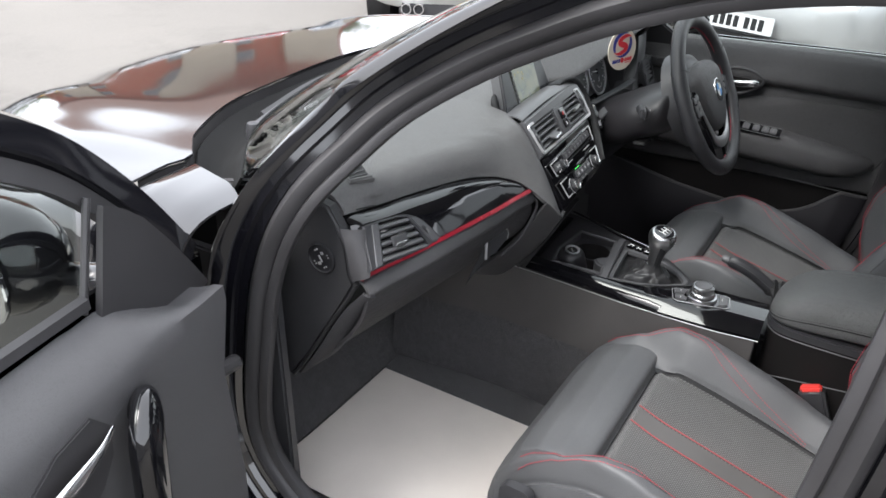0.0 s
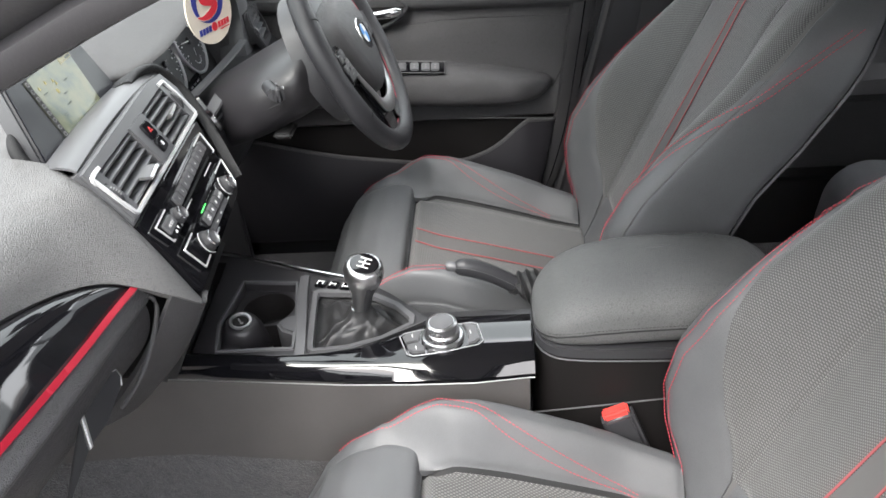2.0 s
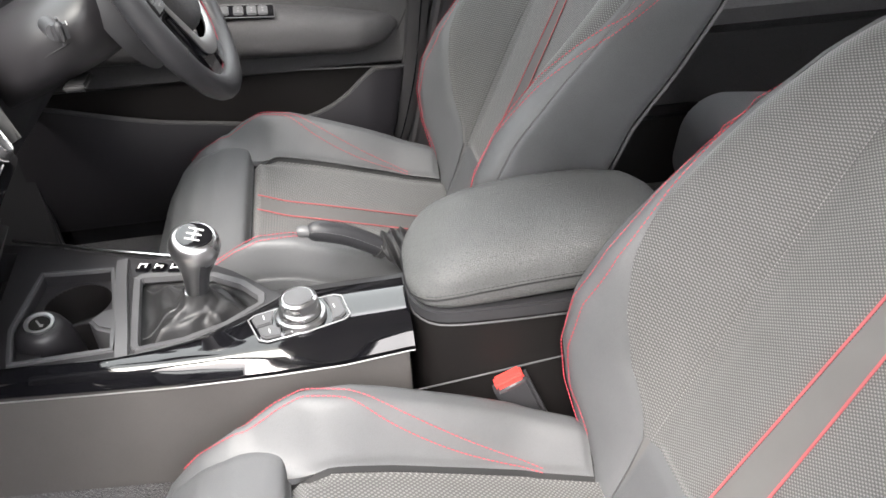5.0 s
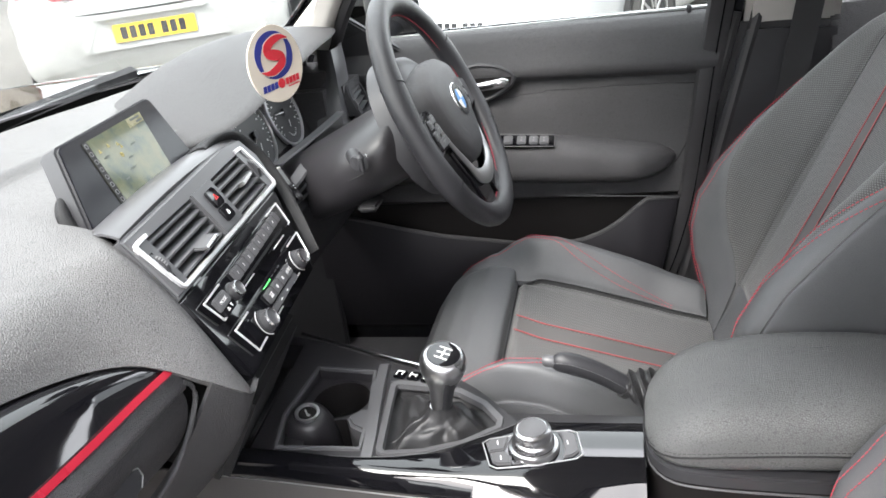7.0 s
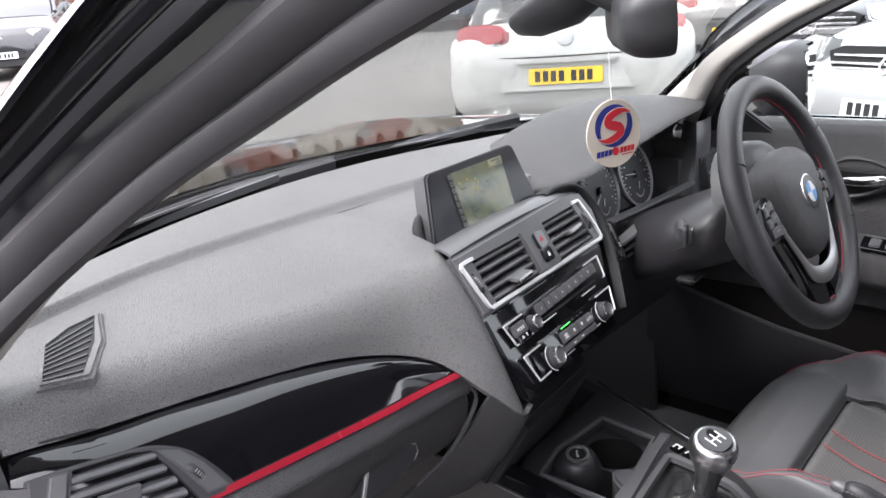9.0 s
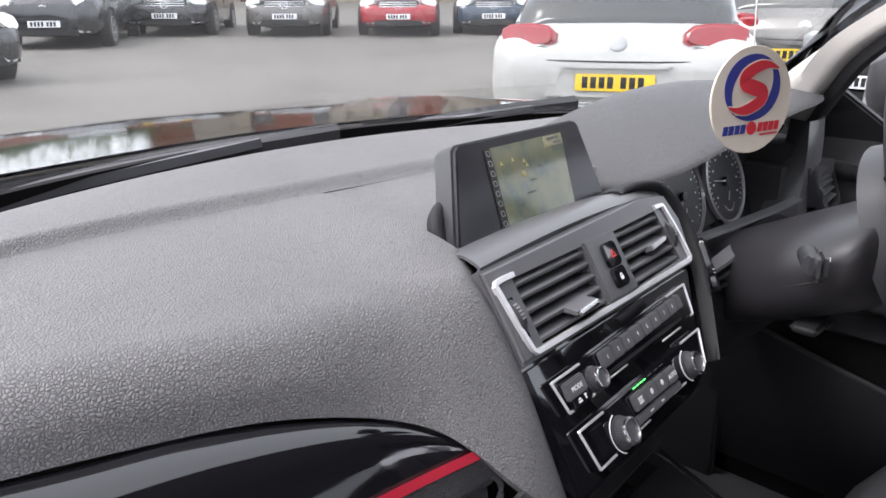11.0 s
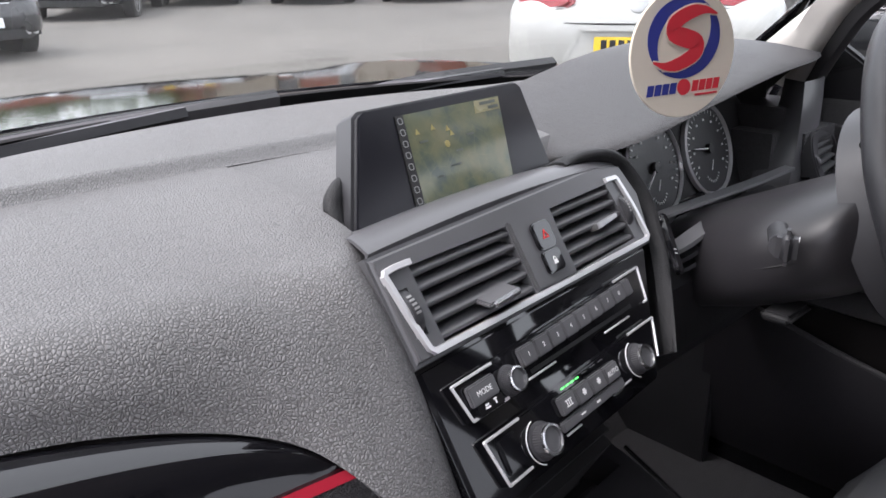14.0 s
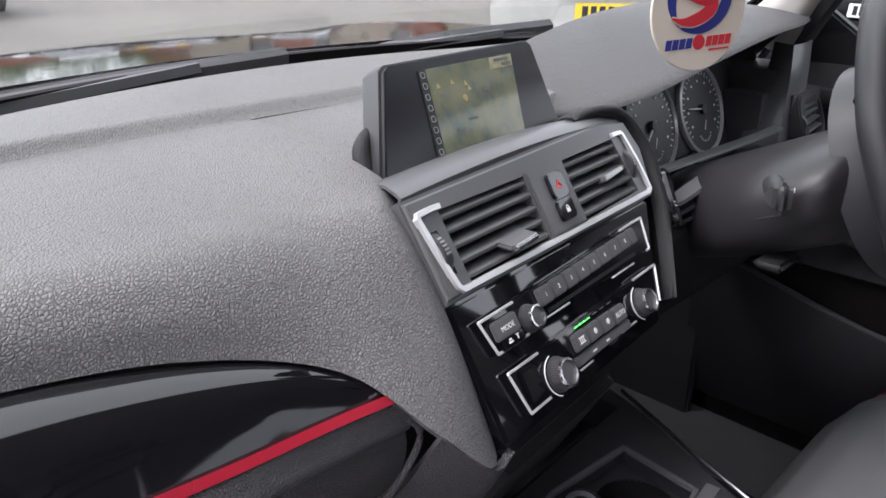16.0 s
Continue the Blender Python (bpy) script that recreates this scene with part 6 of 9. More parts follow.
# padded lip and glove box
along_x = np.linspace(0, 1, 60)[:, None]
lip_out = (1 - along_x) * V(-0.004, -0.019, -0.013) + along_x * V(0.004, -0.004, -0.010)
lip_foot = lip_out + (1 - along_x) * V(0.0, -0.001, -0.010) + along_x * V(0.002, 0.001, -0.018)
lip = [tb + V(0, 0.002, -0.003)] + [tb + lip_out * t + V(0, 0, -0.002) + V(0, -0.3, 0.6) * 0.004 * math.sin(math.pi * t) for t in np.linspace(0.1, 1, 7)]
lip += [tb + lip_out + (lip_foot - lip_out) * t + V(0, -0.0025, -0.002) * math.sin(math.pi * t) for t in np.linspace(0.2, 1, 5)] + [tb + lip_foot + V(0, 0.006, -0.001)]
part("glove_lip", shell_bm(np.array(lip)[::-1] - DA, 0.005), M_DASHLOW, dash, "padded grained lip above the glove box", sharp=70)
e0 = tb + lip_foot + V(0, 0.004, -0.001)
low = spline([(-0.612, 0.440, 0.632), (-0.50, 0.412, 0.652), (-0.35, 0.388, 0.660), (-0.25, 0.370, 0.668), (-0.19, 0.330, 0.700)], 60)
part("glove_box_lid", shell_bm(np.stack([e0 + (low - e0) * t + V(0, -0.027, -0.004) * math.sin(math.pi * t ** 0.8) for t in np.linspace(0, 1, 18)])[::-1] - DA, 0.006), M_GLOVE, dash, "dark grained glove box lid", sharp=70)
part("lid_edge", tube_bm(spline([(-0.188, 0.210, 0.856), (-0.180, 0.208, 0.845), (-0.184, 0.207, 0.830), (-0.203, 0.214, 0.800), (-0.226, 0.226, 0.772), (-0.250, 0.245, 0.748)], 28) - DA, 0.0026, 8), M_DASHLOW, dash, "rounded edge of the glove box lid")
hd = basis(V(-0.302, 0.2320, 0.808) - DA, (0.99, -0.13, 0.06), (-0.1, 0.45, 0.89))
rec = [(-0.044, -0.019), (-0.030, 0.003), (-0.024, 0.0060), (0.032, 0.0085), (0.039, 0.005), (0.038, -0.003), (0.030, -0.010), (-0.012, -0.0200)]
well = [(-0.110, -0.038), (-0.065, -0.014), (-0.030, 0.0040), (-0.044, -0.020)]
# flat black patch laid on the lid as the shade of a scoop
part("scoop_shade", prism_bm(well, 0.002, hd @ pose(0, 0, 0.0005), 0.0008), M_DARK, dash, "flat black patch as the scoop's shade beside the glove box handle")
part("handle_plate", prism_bm(rec, 0.003, hd @ pose(0, 0, 0.001), 0.001), M_DARKPLASTIC, dash, "black glove box handle plate")
part("recess_edge", tube_bm(np.array([tuple(hd @ Vector((x, y, 0.0042))) for x, y in rec[1:7]]), 0.0008, 6, cap=True), M_SILVER, dash, "thin bright edge of the handle")
part("glove_handle", prism_bm([(-0.047, -0.0195), (-0.042, -0.0200), (-0.026, 0.0030), (-0.024, 0.0065), (-0.030, 0.0055)], 0.004, hd @ pose(0, 0, 0.0035), 0.0012), M_SILVER, dash, "silver glove box handle")
ua = low
ub = low + V(0, 0.26, -0.0)
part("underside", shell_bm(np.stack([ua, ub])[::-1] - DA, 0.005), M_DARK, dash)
# end cap with the airbag switch, and the rounded band between it and the vent
cap = [(0.300, 0.872), (0.304, 0.915), (0.318, 0.948), (0.335, 0.975), (0.38, 0.986), (0.46, 0.988), (0.58, 0.96), (0.60, 0.66), (0.50, 0.615), (0.44, 0.633), (0.397, 0.690), (0.331, 0.791), (0.292, 0.855)]
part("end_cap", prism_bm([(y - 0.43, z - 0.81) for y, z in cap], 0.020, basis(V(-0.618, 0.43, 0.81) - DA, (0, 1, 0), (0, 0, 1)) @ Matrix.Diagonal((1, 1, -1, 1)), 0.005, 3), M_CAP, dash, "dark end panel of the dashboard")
b0 = spline([(-0.633, 0.316, 0.943), (-0.637, 0.304, 0.919), (-0.640, 0.296, 0.890), (-0.641, 0.288, 0.868)], 20)
b1 = spline([(-0.609, 0.290, 0.939), (-0.617, 0.281, 0.917), (-0.625, 0.270, 0.895), (-0.632, 0.266, 0.876)], 20)
part("end_band", shell_bm(np.stack([b0 + (b1 - b0) * t + V(-0.5, -0.8, 0.2) * 0.004 * math.sin(math.pi * t) for t in np.linspace(0, 1, 9)])[::-1] - DA, 0.004), M_CAPDOOR, dash, "rounded satin band at the trim's end", sharp=70)
part("cap_gap", tube_bm(spline([(-0.640, 0.286, 0.862), (-0.640, 0.298, 0.838), (-0.640, 0.334, 0.785), (-0.638, 0.40, 0.684), (-0.634, 0.440, 0.632)], 20) - DA, 0.0035, 8), M_DARK, dash, "dark joint between end panel and glove box")
e1 = spline([(-0.640, 0.272, 0.852), (-0.638, 0.318, 0.800), (-0.634, 0.385, 0.700), (-0.626, 0.435, 0.634)], 18)
e2 = spline([(-0.628, 0.262, 0.846), (-0.620, 0.300, 0.790), (-0.606, 0.365, 0.695), (-0.600, 0.430, 0.640)], 18)
part("lid_end", shell_bm(np.stack([e1 + (e2 - e1) * t + V(-0.5, -0.6, -0.2) * 0.006 * math.sin(math.pi * t) for t in np.linspace(0, 1, 6)])[::-1] - DA, 0.005), M_GLOVE, dash, "rounded end of the glove box lid", sharp=70)
sc = basis(V(-0.639, 0.352, 0.887) - DA, (0, -1, 0), (0, 0, 1))
sw = part("airbag_switch", turned_bm([(0.026, 0.0), (0.026, 0.0025), (0.0235, 0.0035), (0.0225, 0.001), (0.0, 0.001)], 32, sc), M_DARKPLASTIC, dash, "round black airbag key switch")
part("key_slot", join(box_bm((0.002, 0.012, 0.002), sc @ pose(0, 0, 0.003, 0, 0, 30)), *[box_bm((0.0030, 0.0022, 0.001), sc @ pose(0.0155 * math.cos(a_), 0.0155 * math.sin(a_), 0.002, 0, 0, math.degrees(a_))) for a_ in (0.3, 0.6, 2.0, 2.3, 3.7, 4.0, 5.1, 5.4)], *[box_bm((0.0055, 0.005, 0.001), sc @ pose(0.0095 * math.cos(a_), 0.0095 * math.sin(a_), 0.002, 0, 0, 20)) for a_ in (1.3, 4.4)]), M_DIMTEXT, sw, "white switch marks")
# embossed word above the trim
letters("airbag_word", "AIRBAG", 0.0078, basis(V(-0.549, 0.3100, 0.967) - DA, (1, -0.12, -0.10), (0.1, 0.42, 0.90)) @ pose(0, 0, 0.0012), M_DASH, dash, 0.0012, "embossed airbag lettering")

# side demister grille: a frame with fine slats over a black sheet painted as the well's shade
dm = basis(V(-0.530, 0.378, 0.9940) - DA, (1, 0, 0.04), (0, 1, 0.125))
QB, QT = (V(-0.036, -0.030), V(-0.007, -0.043)), (V(-0.008, 0.028), V(0.047, 0.047))
hole_ = [tuple(QB[0]), tuple(QB[1]), (0.024, 0.000), tuple(QT[1]), (0.020, 0.043), tuple(QT[0])]
ring_o = [(-0.043, -0.034), (-0.003, -0.052), (0.032, -0.003), (0.056, 0.054), (0.020, 0.050), (-0.012, 0.034)]
part("demister_frame", cut_bm(prism_bm(ring_o, 0.010, dm @ pose(0, 0, -0.006), 0.003, 3), [prism_bm(hole_, 0.05, dm @ pose(0, 0, -0.003))]), M_DASH, dash, "grey demister grille frame")
part("demister_shade", prism_bm(hole_, 0.0006, dm @ pose(0, 0, 0.0014)), M_DARK, dash)
for k in range(8):
    t = (k + 0.6) / 8.4
    a_, b_ = QB[0] + (QT[0] - QB[0]) * t, QB[1] + (QT[1] - QB[1]) * t
    d_ = b_ - a_
    part("demister_slat", box_bm((float(np.linalg.norm(d_)), 0.0012, 0.0014), dm @ pose(*((a_ + b_) / 2), 0.0030, 0, 0, math.degrees(math.atan2(d_[1], d_[0]))) @ pose(0, 0, 0, 15)), M_SATIN, dash)


# passenger air vent
def air_vent(name, parent, m, outline, hole, slats, wheel_at, label):
    """A vent: frame cut open, slats across it and a thumb wheel."""
    v = part(name, cut_bm(prism_bm(outline, 0.012, m @ pose(0, 0, -0.006), 0.002), [prism_bm(hole, 0.06, m @ pose(0, 0, -0.03))]), M_PLASTIC, parent, label, sharp=35)
    # black sheet behind the slats in place of the duct's shade
    part("vent_shade", prism_bm(hole, 0.001, m @ pose(0, 0, -0.0055)), M_DARK, v)
    (xa, xb), ys_ = slats
    for y in ys_:
        part("vent_slat", prism_bm(rounded(0.010, 0.003, 0.0012, 2), xb - xa, m @ pose(xa, y, -0.001) @ pose(0, 0, 0, 0, 90, 0) @ pose(0, 0, 0, 0, 0, 28)), M_SATIN, v)
    wx, wy, wr = wheel_at
    wm = m @ pose(wx, wy, -0.008, 0, 0, wr) @ pose(0, 0, 0, 0, 90, 0)
    w = part("thumb_wheel", turned_bm([(0.0, -0.004), (0.0165, -0.004), (0.0175, -0.002), (0.0175, 0.002), (0.0165, 0.004), (0.0, 0.004)], 36, wm), M_PLASTIC, v, "black thumb wheel")
    part("wheel_mark", join(*[box_bm((0.0036, 0.0014, 0.0008), m @ pose(wx, wy, -0.008, 0, 0, wr) @ pose(0, 0.0177 * math.sin(a_), 0.0177 * math.cos(a_), -math.degrees(a_), 0, 0)) for a_ in (-0.1, 0.12, 0.34, 0.56)]), M_DIMTEXT, w)
    return v


sv = basis(V(-0.5531, 0.268, 0.9062) - DA, (0.991, -0.103, -0.083), (0.123, 0.498, 0.858))
outline_ = [(-0.080, -0.029), (-0.0715, 0.010), (-0.063, 0.0385), (-0.030, 0.0380), (0.0167, 0.0350), (0.0320, 0.0320), (0.0404, 0.0290), (0.0520, 0.0235), (0.0627, 0.0155), (0.0720, 0.0045), (0.0799, -0.0064), (0.0870, -0.0180), (0.0905, -0.0265), (0.0860, -0.0290)]
hole_ = [(-0.0525, -0.0265), (-0.0310, 0.0345), (0.0120, 0.0320), (0.0300, 0.0280), (0.0420, 0.0060), (0.0560, -0.0240), (0.0560, -0.0265)]
side_vent = part("side_vent", cut_bm(prism_bm(outline_, 0.012, sv @ pose(0, 0, -0.009), 0.0022, 3), [prism_bm(hole_, 0.06, sv @ pose(0, 0, -0.03))]), M_PLASTIC, dash, "dark passenger air vent with an arched top", sharp=35)
# black sheet that paints the shade inside the vent
part("vent_shade", prism_bm(hole_, 0.001, sv @ pose(0, 0, -0.0088)), M_DARK, side_vent)
part("side_bar", prism_bm([(-0.0700, -0.0275), (-0.0545, -0.0275), (-0.0325, 0.0345), (-0.0480, 0.0360)], 0.008, sv @ pose(0, 0, -0.003), 0.002, 3), M_SATIN, side_vent, "flat grey bar beside the slats")
for k, y in enumerate((0.0275, 0.0150, 0.0030, -0.0090, -0.0200)):
    xa, xb = -0.0335 + (y - 0.0275) * 0.36, np.interp(y, [-0.022, 0.0275], [0.054, 0.033])
    ell = [(0.0078 * math.cos(a_), 0.0040 * math.sin(a_)) for a_ in np.linspace(0, 2 * math.pi, 14, endpoint=False)]
    part("vent_slat", prism_bm(ell, xb - xa, sv @ pose(xa, y, -0.0035, 0, 0, -3) @ pose(0, 0, 0, 0, 90, 0) @ pose(0, 0, 0, 0, 0, 20), 0.0008), M_SATIN, side_vent)
part("vent_tab", prism_bm([(-0.0195, 0.0075), (-0.0205, 0.0055), (-0.0180, -0.0085), (-0.0150, -0.0100), (0.0085, -0.0115), (0.0110, -0.0090), (0.0135, 0.0050), (0.0115, 0.0065)], 0.0045, sv @ pose(0, 0.001, 0.0030, 16), 0.0014, 3), M_SATIN, side_vent, "vent direction tab")
part("tab_tip", prism_bm([(-0.0140, -0.0105), (0.0085, -0.0120), (0.0108, -0.0085), (0.0100, -0.0060), (-0.0120, -0.0050), (-0.0155, -0.0075)], 0.0030, sv @ pose(0, 0.001, 0.0068, 22), 0.0012, 3), M_CHROME, side_vent, "bright tab tip")
part("wheel_panel", prism_bm([(0.0335, 0.0265), (0.0520, 0.0205), (0.0680, 0.0040), (0.0835, -0.0235), (0.0640, -0.0235), (0.0480, 0.0050)], 0.004, sv @ pose(0, 0, 0.0010), 0.0014, 2), M_SATIN, side_vent, "plate round the thumb wheel")
wm = sv @ pose(0.0590, -0.0015, -0.0085, 0, 0, -57)
tw = part("thumb_wheel", turned_bm([(0.0, -0.0034), (0.0150, -0.0034), (0.0160, -0.0020), (0.0160, 0.0020), (0.0150, 0.0034), (0.0, 0.0034)], 36, wm @ pose(0, 0, 0, 90, 0, 0)), M_DARKPLASTIC, side_vent, "black thumb wheel")
part("wheel_mark", join(*[box_bm((0.0010, 0.0034, 0.0008), wm @ pose(0, 0, 0, 0, math.degrees(a_), 0) @ pose(0, 0, 0.0161)) for a_ in (-0.02, 0.14, 0.30, 0.46, 0.62)]), M_DIMTEXT, tw, "pale wheel marks")

# grained flank from the stack's foot down to the console
q0, q1 = spline([(-0.180, 0.186, 0.848), (-0.160, 0.176, 0.825), (-0.140, 0.170, 0.808), (-0.120, 0.172, 0.812)], 16), spline([(-0.20, 0.33, 0.66), (-0.135, 0.315, 0.63), (-0.095, 0.31, 0.62), (-0.075, 0.31, 0.62)], 16)
part("stack_flank", shell_bm(np.stack([q0 + (q1 - q0) * t + V(-0.0, -0.012, 0) * math.sin(math.pi * t) for t in np.linspace(0, 1, 10)])[::-1] - DA, 0.006), M_DASHLOW, dash, "grained flank below the centre stack")
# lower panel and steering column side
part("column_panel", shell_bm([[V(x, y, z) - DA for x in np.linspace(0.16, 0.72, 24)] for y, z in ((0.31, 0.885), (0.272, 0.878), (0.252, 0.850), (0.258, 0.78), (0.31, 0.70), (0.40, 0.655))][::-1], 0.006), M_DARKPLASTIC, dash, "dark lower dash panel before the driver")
part("side_block", box_bm((0.16, 0.20, 0.15), Matrix.Translation(V(0.650, 0.385, 0.905) - DA), 0.03, 4), M_DASHLOW, dash, "driver's corner of the dashboard")
left_, right_ = spline([(0.632, 0.335, 1.015), (0.620, 0.335, 0.975), (0.586, 0.335, 0.926), (0.553, 0.335, 0.865)], 20), spline([(0.612, 0.300, 1.015), (0.596, 0.292, 0.975), (0.586, 0.289, 0.933), (0.567, 0.285, 0.880)], 20)
far_ = right_ + V(0.075, 0.004, 0.0)
part("corner_panel", shell_bm(np.stack([left_ + (right_ - left_) * t + V(-0.004, -0.003, 0) * math.sin(math.pi * t) for t in np.linspace(0, 1, 8)] + [right_ + (far_ - right_) * t + V(0, -0.005, 0) * math.sin(math.pi * t) for t in (0.1, 0.3, 0.6, 1.0)]) - DA, 0.004), M_SATIN, dash, "curved satin panel beside the dials")
dv = basis(V(0.652, 0.278, 0.912) - DA, (0.98, 0.12, 0), (0.0, 0.35, 0.93))
air_vent("driver_vent", dash, dv, rounded(0.112, 0.076, 0.030, 6), rounded(0.086, 0.054, 0.022, 5, 0.006), ((-0.034, 0.044), (-0.016, -0.004, 0.008, 0.018)), (-0.048, 0.0, 0), "grey driver's air vent")
# ---- centre stack: vents, screen, radio and climate controls ----
SB = basis((0.04, 0.2433, 0.921), (0.9956, 0.0936, 0), (-0.048, 0.5106, 0.8585))
stack = thing("centre_stack", "satin black centre stack with chrome-edged vents and controls", "control panel", SB)
fas = prism_bm([(-0.178, 0.074), (-0.1745, -0.006), (0.150, -0.008), (0.162, 0.040), (0.150, 0.074), (0.10, 0.080)], 0.05, pose(0, 0, -0.05), 0.004, 3)
lh = [(-0.1445, 0.001), (-0.1475, 0.0590), (-0.0385, 0.0585), (-0.0365, 0.001)]
rh = [(0.0205, 0.001), (0.0220, 0.0585), (0.114, 0.0595), (0.1235, 0.003)]
part("fascia", cut_bm(fas, [prism_bm(lh, 0.08, pose(0, 0, -0.03)), prism_bm(rh, 0.08, pose(0, 0, -0.03)), prism_bm([(-0.166, 0.012), (-0.168, 0.046), (-0.1565, 0.046), (-0.1545, 0.012)], 0.03, pose(0, 0, -0.02))]), M_SATIN, stack, "satin dark grey vent fascia", sharp=35)
for hole, (xa, xb, xt), ys_, tab in ((lh, (-0.1465, -0.037, 0), (0.009, 0.021, 0.033, 0.045, 0.056), (-0.083, 0.019)), (rh, (0.0205, 0.120, 0), (0.009, 0.021, 0.033, 0.045, 0.056), (0.086, 0.028))):
    # the vent's back is a black sheet, standing in for shade in the duct
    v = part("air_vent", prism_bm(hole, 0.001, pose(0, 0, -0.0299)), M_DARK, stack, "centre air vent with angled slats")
    for y in ys_:
        part("vent_slat", prism_bm(rounded(0.016, 0.0042, 0.0016, 2), xb - xa, pose(xa, y, -0.008) @ pose(0, 0, 0, 0, 90, 0) @ pose(0, 0, 0, 0, 0, 30)), M_SATIN, v)
    tx, ty = tab
    if tx < 0:
        tm = pose(tx, ty, -0.004, 32, 0, 3)
        part("vent_tab", box_bm((0.036, 0.0042, 0.026), tm @ pose(0, 0, 0.004), 0.0014), M_SATIN, v, "vent direction tab")
        part("tab_tip", box_bm((0.031, 0.0052, 0.0045), tm @ pose(0.001, 0, 0.0175), 0.0012), M_CHROME, v, "bright tab tip")
    else:
        part("vent_tab", prism_bm([(-0.017, -0.003), (0.017, 0.000), (0.017, 0.004), (-0.017, 0.002)], 0.010, pose(tx, ty, -0.004), 0.001), M_SILVER, v, "vent direction tab")
for k in range(3):
    part("cross_slat", box_bm((0.0025, 0.058, 0.012), pose(0.045 + 0.025 * k, 0.030, -0.019)), M_PLASTIC, stack)
for wx, tilt in ((-0.1605, 4), (0.1275, -6)):
    w = part("thumb_wheel", turned_bm([(0.0, -0.0042), (0.0195, -0.0042), (0.0205, -0.002), (0.0205, 0.002), (0.0195, 0.0042), (0.0, 0.0042)], 40, pose(wx, 0.030, -0.0145, 0, 0, tilt) @ pose(0, 0, 0, 0, 90, 0)), M_PLASTIC, stack, "black vent thumb wheel")
    part("wheel_mark", join(*[box_bm((0.0042, 0.0016, 0.0008), pose(wx, 0.030, -0.0145, 0, 0, tilt) @ pose(0, 0.0206 * math.sin(a_), 0.0206 * math.cos(a_), -math.degrees(a_), 0, 0)) for a_ in (0.05, 0.20, 0.35, 0.50, -0.10)]), M_DIMTEXT, w, "white wheel marks")
frame_path = np.concatenate([spline([(-0.146, 0.0615, 0.001), (-0.160, 0.0615, 0.001), (-0.1700, 0.0605, 0.001)], 8), spline([(-0.1715, 0.0580, 0.001), (-0.1655, 0.025, 0.001), (-0.1605, 0.003, 0.001)], 10), spline([(-0.1570, -0.0005, 0.001), (0.0, -0.0020, 0.001), (0.1380, -0.0030, 0.001)], 14), spline([(0.1425, 0.0, 0.001), (0.1400, 0.030, 0.001), (0.1330, 0.0600, 0.001)], 10), spline([(0.1310, 0.0620, 0.001), (0.122, 0.0625, 0.001), (0.114, 0.0625, 0.001)], 5)])
part("chrome_frame", sweep_bm(frame_path, [(-0.0026, -0.002), (0.0026, -0.002), (0.0019, 0.0022), (-0.0019, 0.0022)]), M_TRIM, stack, "thin chrome frame round the vents")
# hazard and lock buttons
part("button_column", prism_bm([(-0.0345, 0.002), (-0.0365, 0.0605), (0.0185, 0.0605), (0.0195, 0.001)], 0.004, pose(0, 0, -0.0015), 0.001), M_SATIN, stack)
hz = part("hazard_button", prism_bm(rounded(0.0235, 0.0235, 0.005, 4, -0.005, 0.0405), 0.006, pose(0, 0, 0.0), 0.0012), M_GLOSS, stack, "black hazard light button")
tri = [(0.0, 0.0042), (-0.0042, -0.0032), (0.0042, -0.0032)]
part("hazard_mark", cut_bm(prism_bm(tri, 0.0008, pose(-0.005, 0.0405, 0.0058)), [prism_bm([(x * 0.55, y * 0.55) for x, y in tri], 0.01, pose(-0.005, 0.0405, 0.0))]), M_REDBTN, hz, "red warning triangle")
lk = part("lock_button", prism_bm(rounded(0.0235, 0.0185, 0.004, 4, -0.0055, 0.0185), 0.0055, pose(0, 0, 0.0), 0.0012), M_GLOSS, stack, "black central locking button")
part("lock_mark", join(box_bm((0.0045, 0.0036, 0.0006), pose(-0.0055, 0.0172, 0.0057)), tube_bm(np.array([(-0.0055 + 0.0016 * math.cos(a_), 0.0192 + 0.0022 * math.sin(a_), 0.0057) for a_ in np.linspace(0, math.pi, 8)]), 0.0004, 5)), M_GREYTEXT, lk, "white padlock mark")

# gloss panel with radio and climate strips
part("gloss_panel", prism_bm([(-0.1745, -0.007), (-0.1735, -0.116), (0.074, -0.116), (0.098, -0.075), (0.140, -0.008)], 0.03, pose(0, 0, -0.034), 0.003), M_GLOSS, stack, "piano black control panel")
radio = part("radio_panel", prism_bm([(-0.158, -0.0262), (-0.1512, -0.0545), (0.0962, -0.0512), (0.1036, -0.0205)], 0.006, pose(0, 0, -0.005), 0.0015), M_GLOSS, stack, "black radio control strip")
climate = part("climate_panel", prism_bm([(-0.151, -0.0695), (-0.1445, -0.1048), (0.0772, -0.0985), (0.0933, -0.0665)], 0.006, pose(0, 0, -0.005), 0.0015), M_GLOSS, stack, "black climate control strip")
for pan, pts in ((radio, [(-0.115, -0.0265), (-0.1575, -0.0268), (-0.1510, -0.0540), (-0.112, -0.0540)]), (radio, [(0.060, -0.0215), (0.1030, -0.0210), (0.0958, -0.0508), (0.090, -0.0512)]),
                 (climate, [(-0.112, -0.0700), (-0.1505, -0.0700), (-0.1442, -0.1043), (-0.118, -0.1040)]), (climate, [(0.048, -0.0668), (0.0925, -0.0668), (0.0768, -0.0980)])):
    part("chrome_edge", tube_bm(np.concatenate([np.linspace((*a, 0.0015), (*b, 0.0015), 8) for a, b in zip(pts, pts[1:])]), 0.0012, 6), M_TRIM, pan, "thin chrome edge")
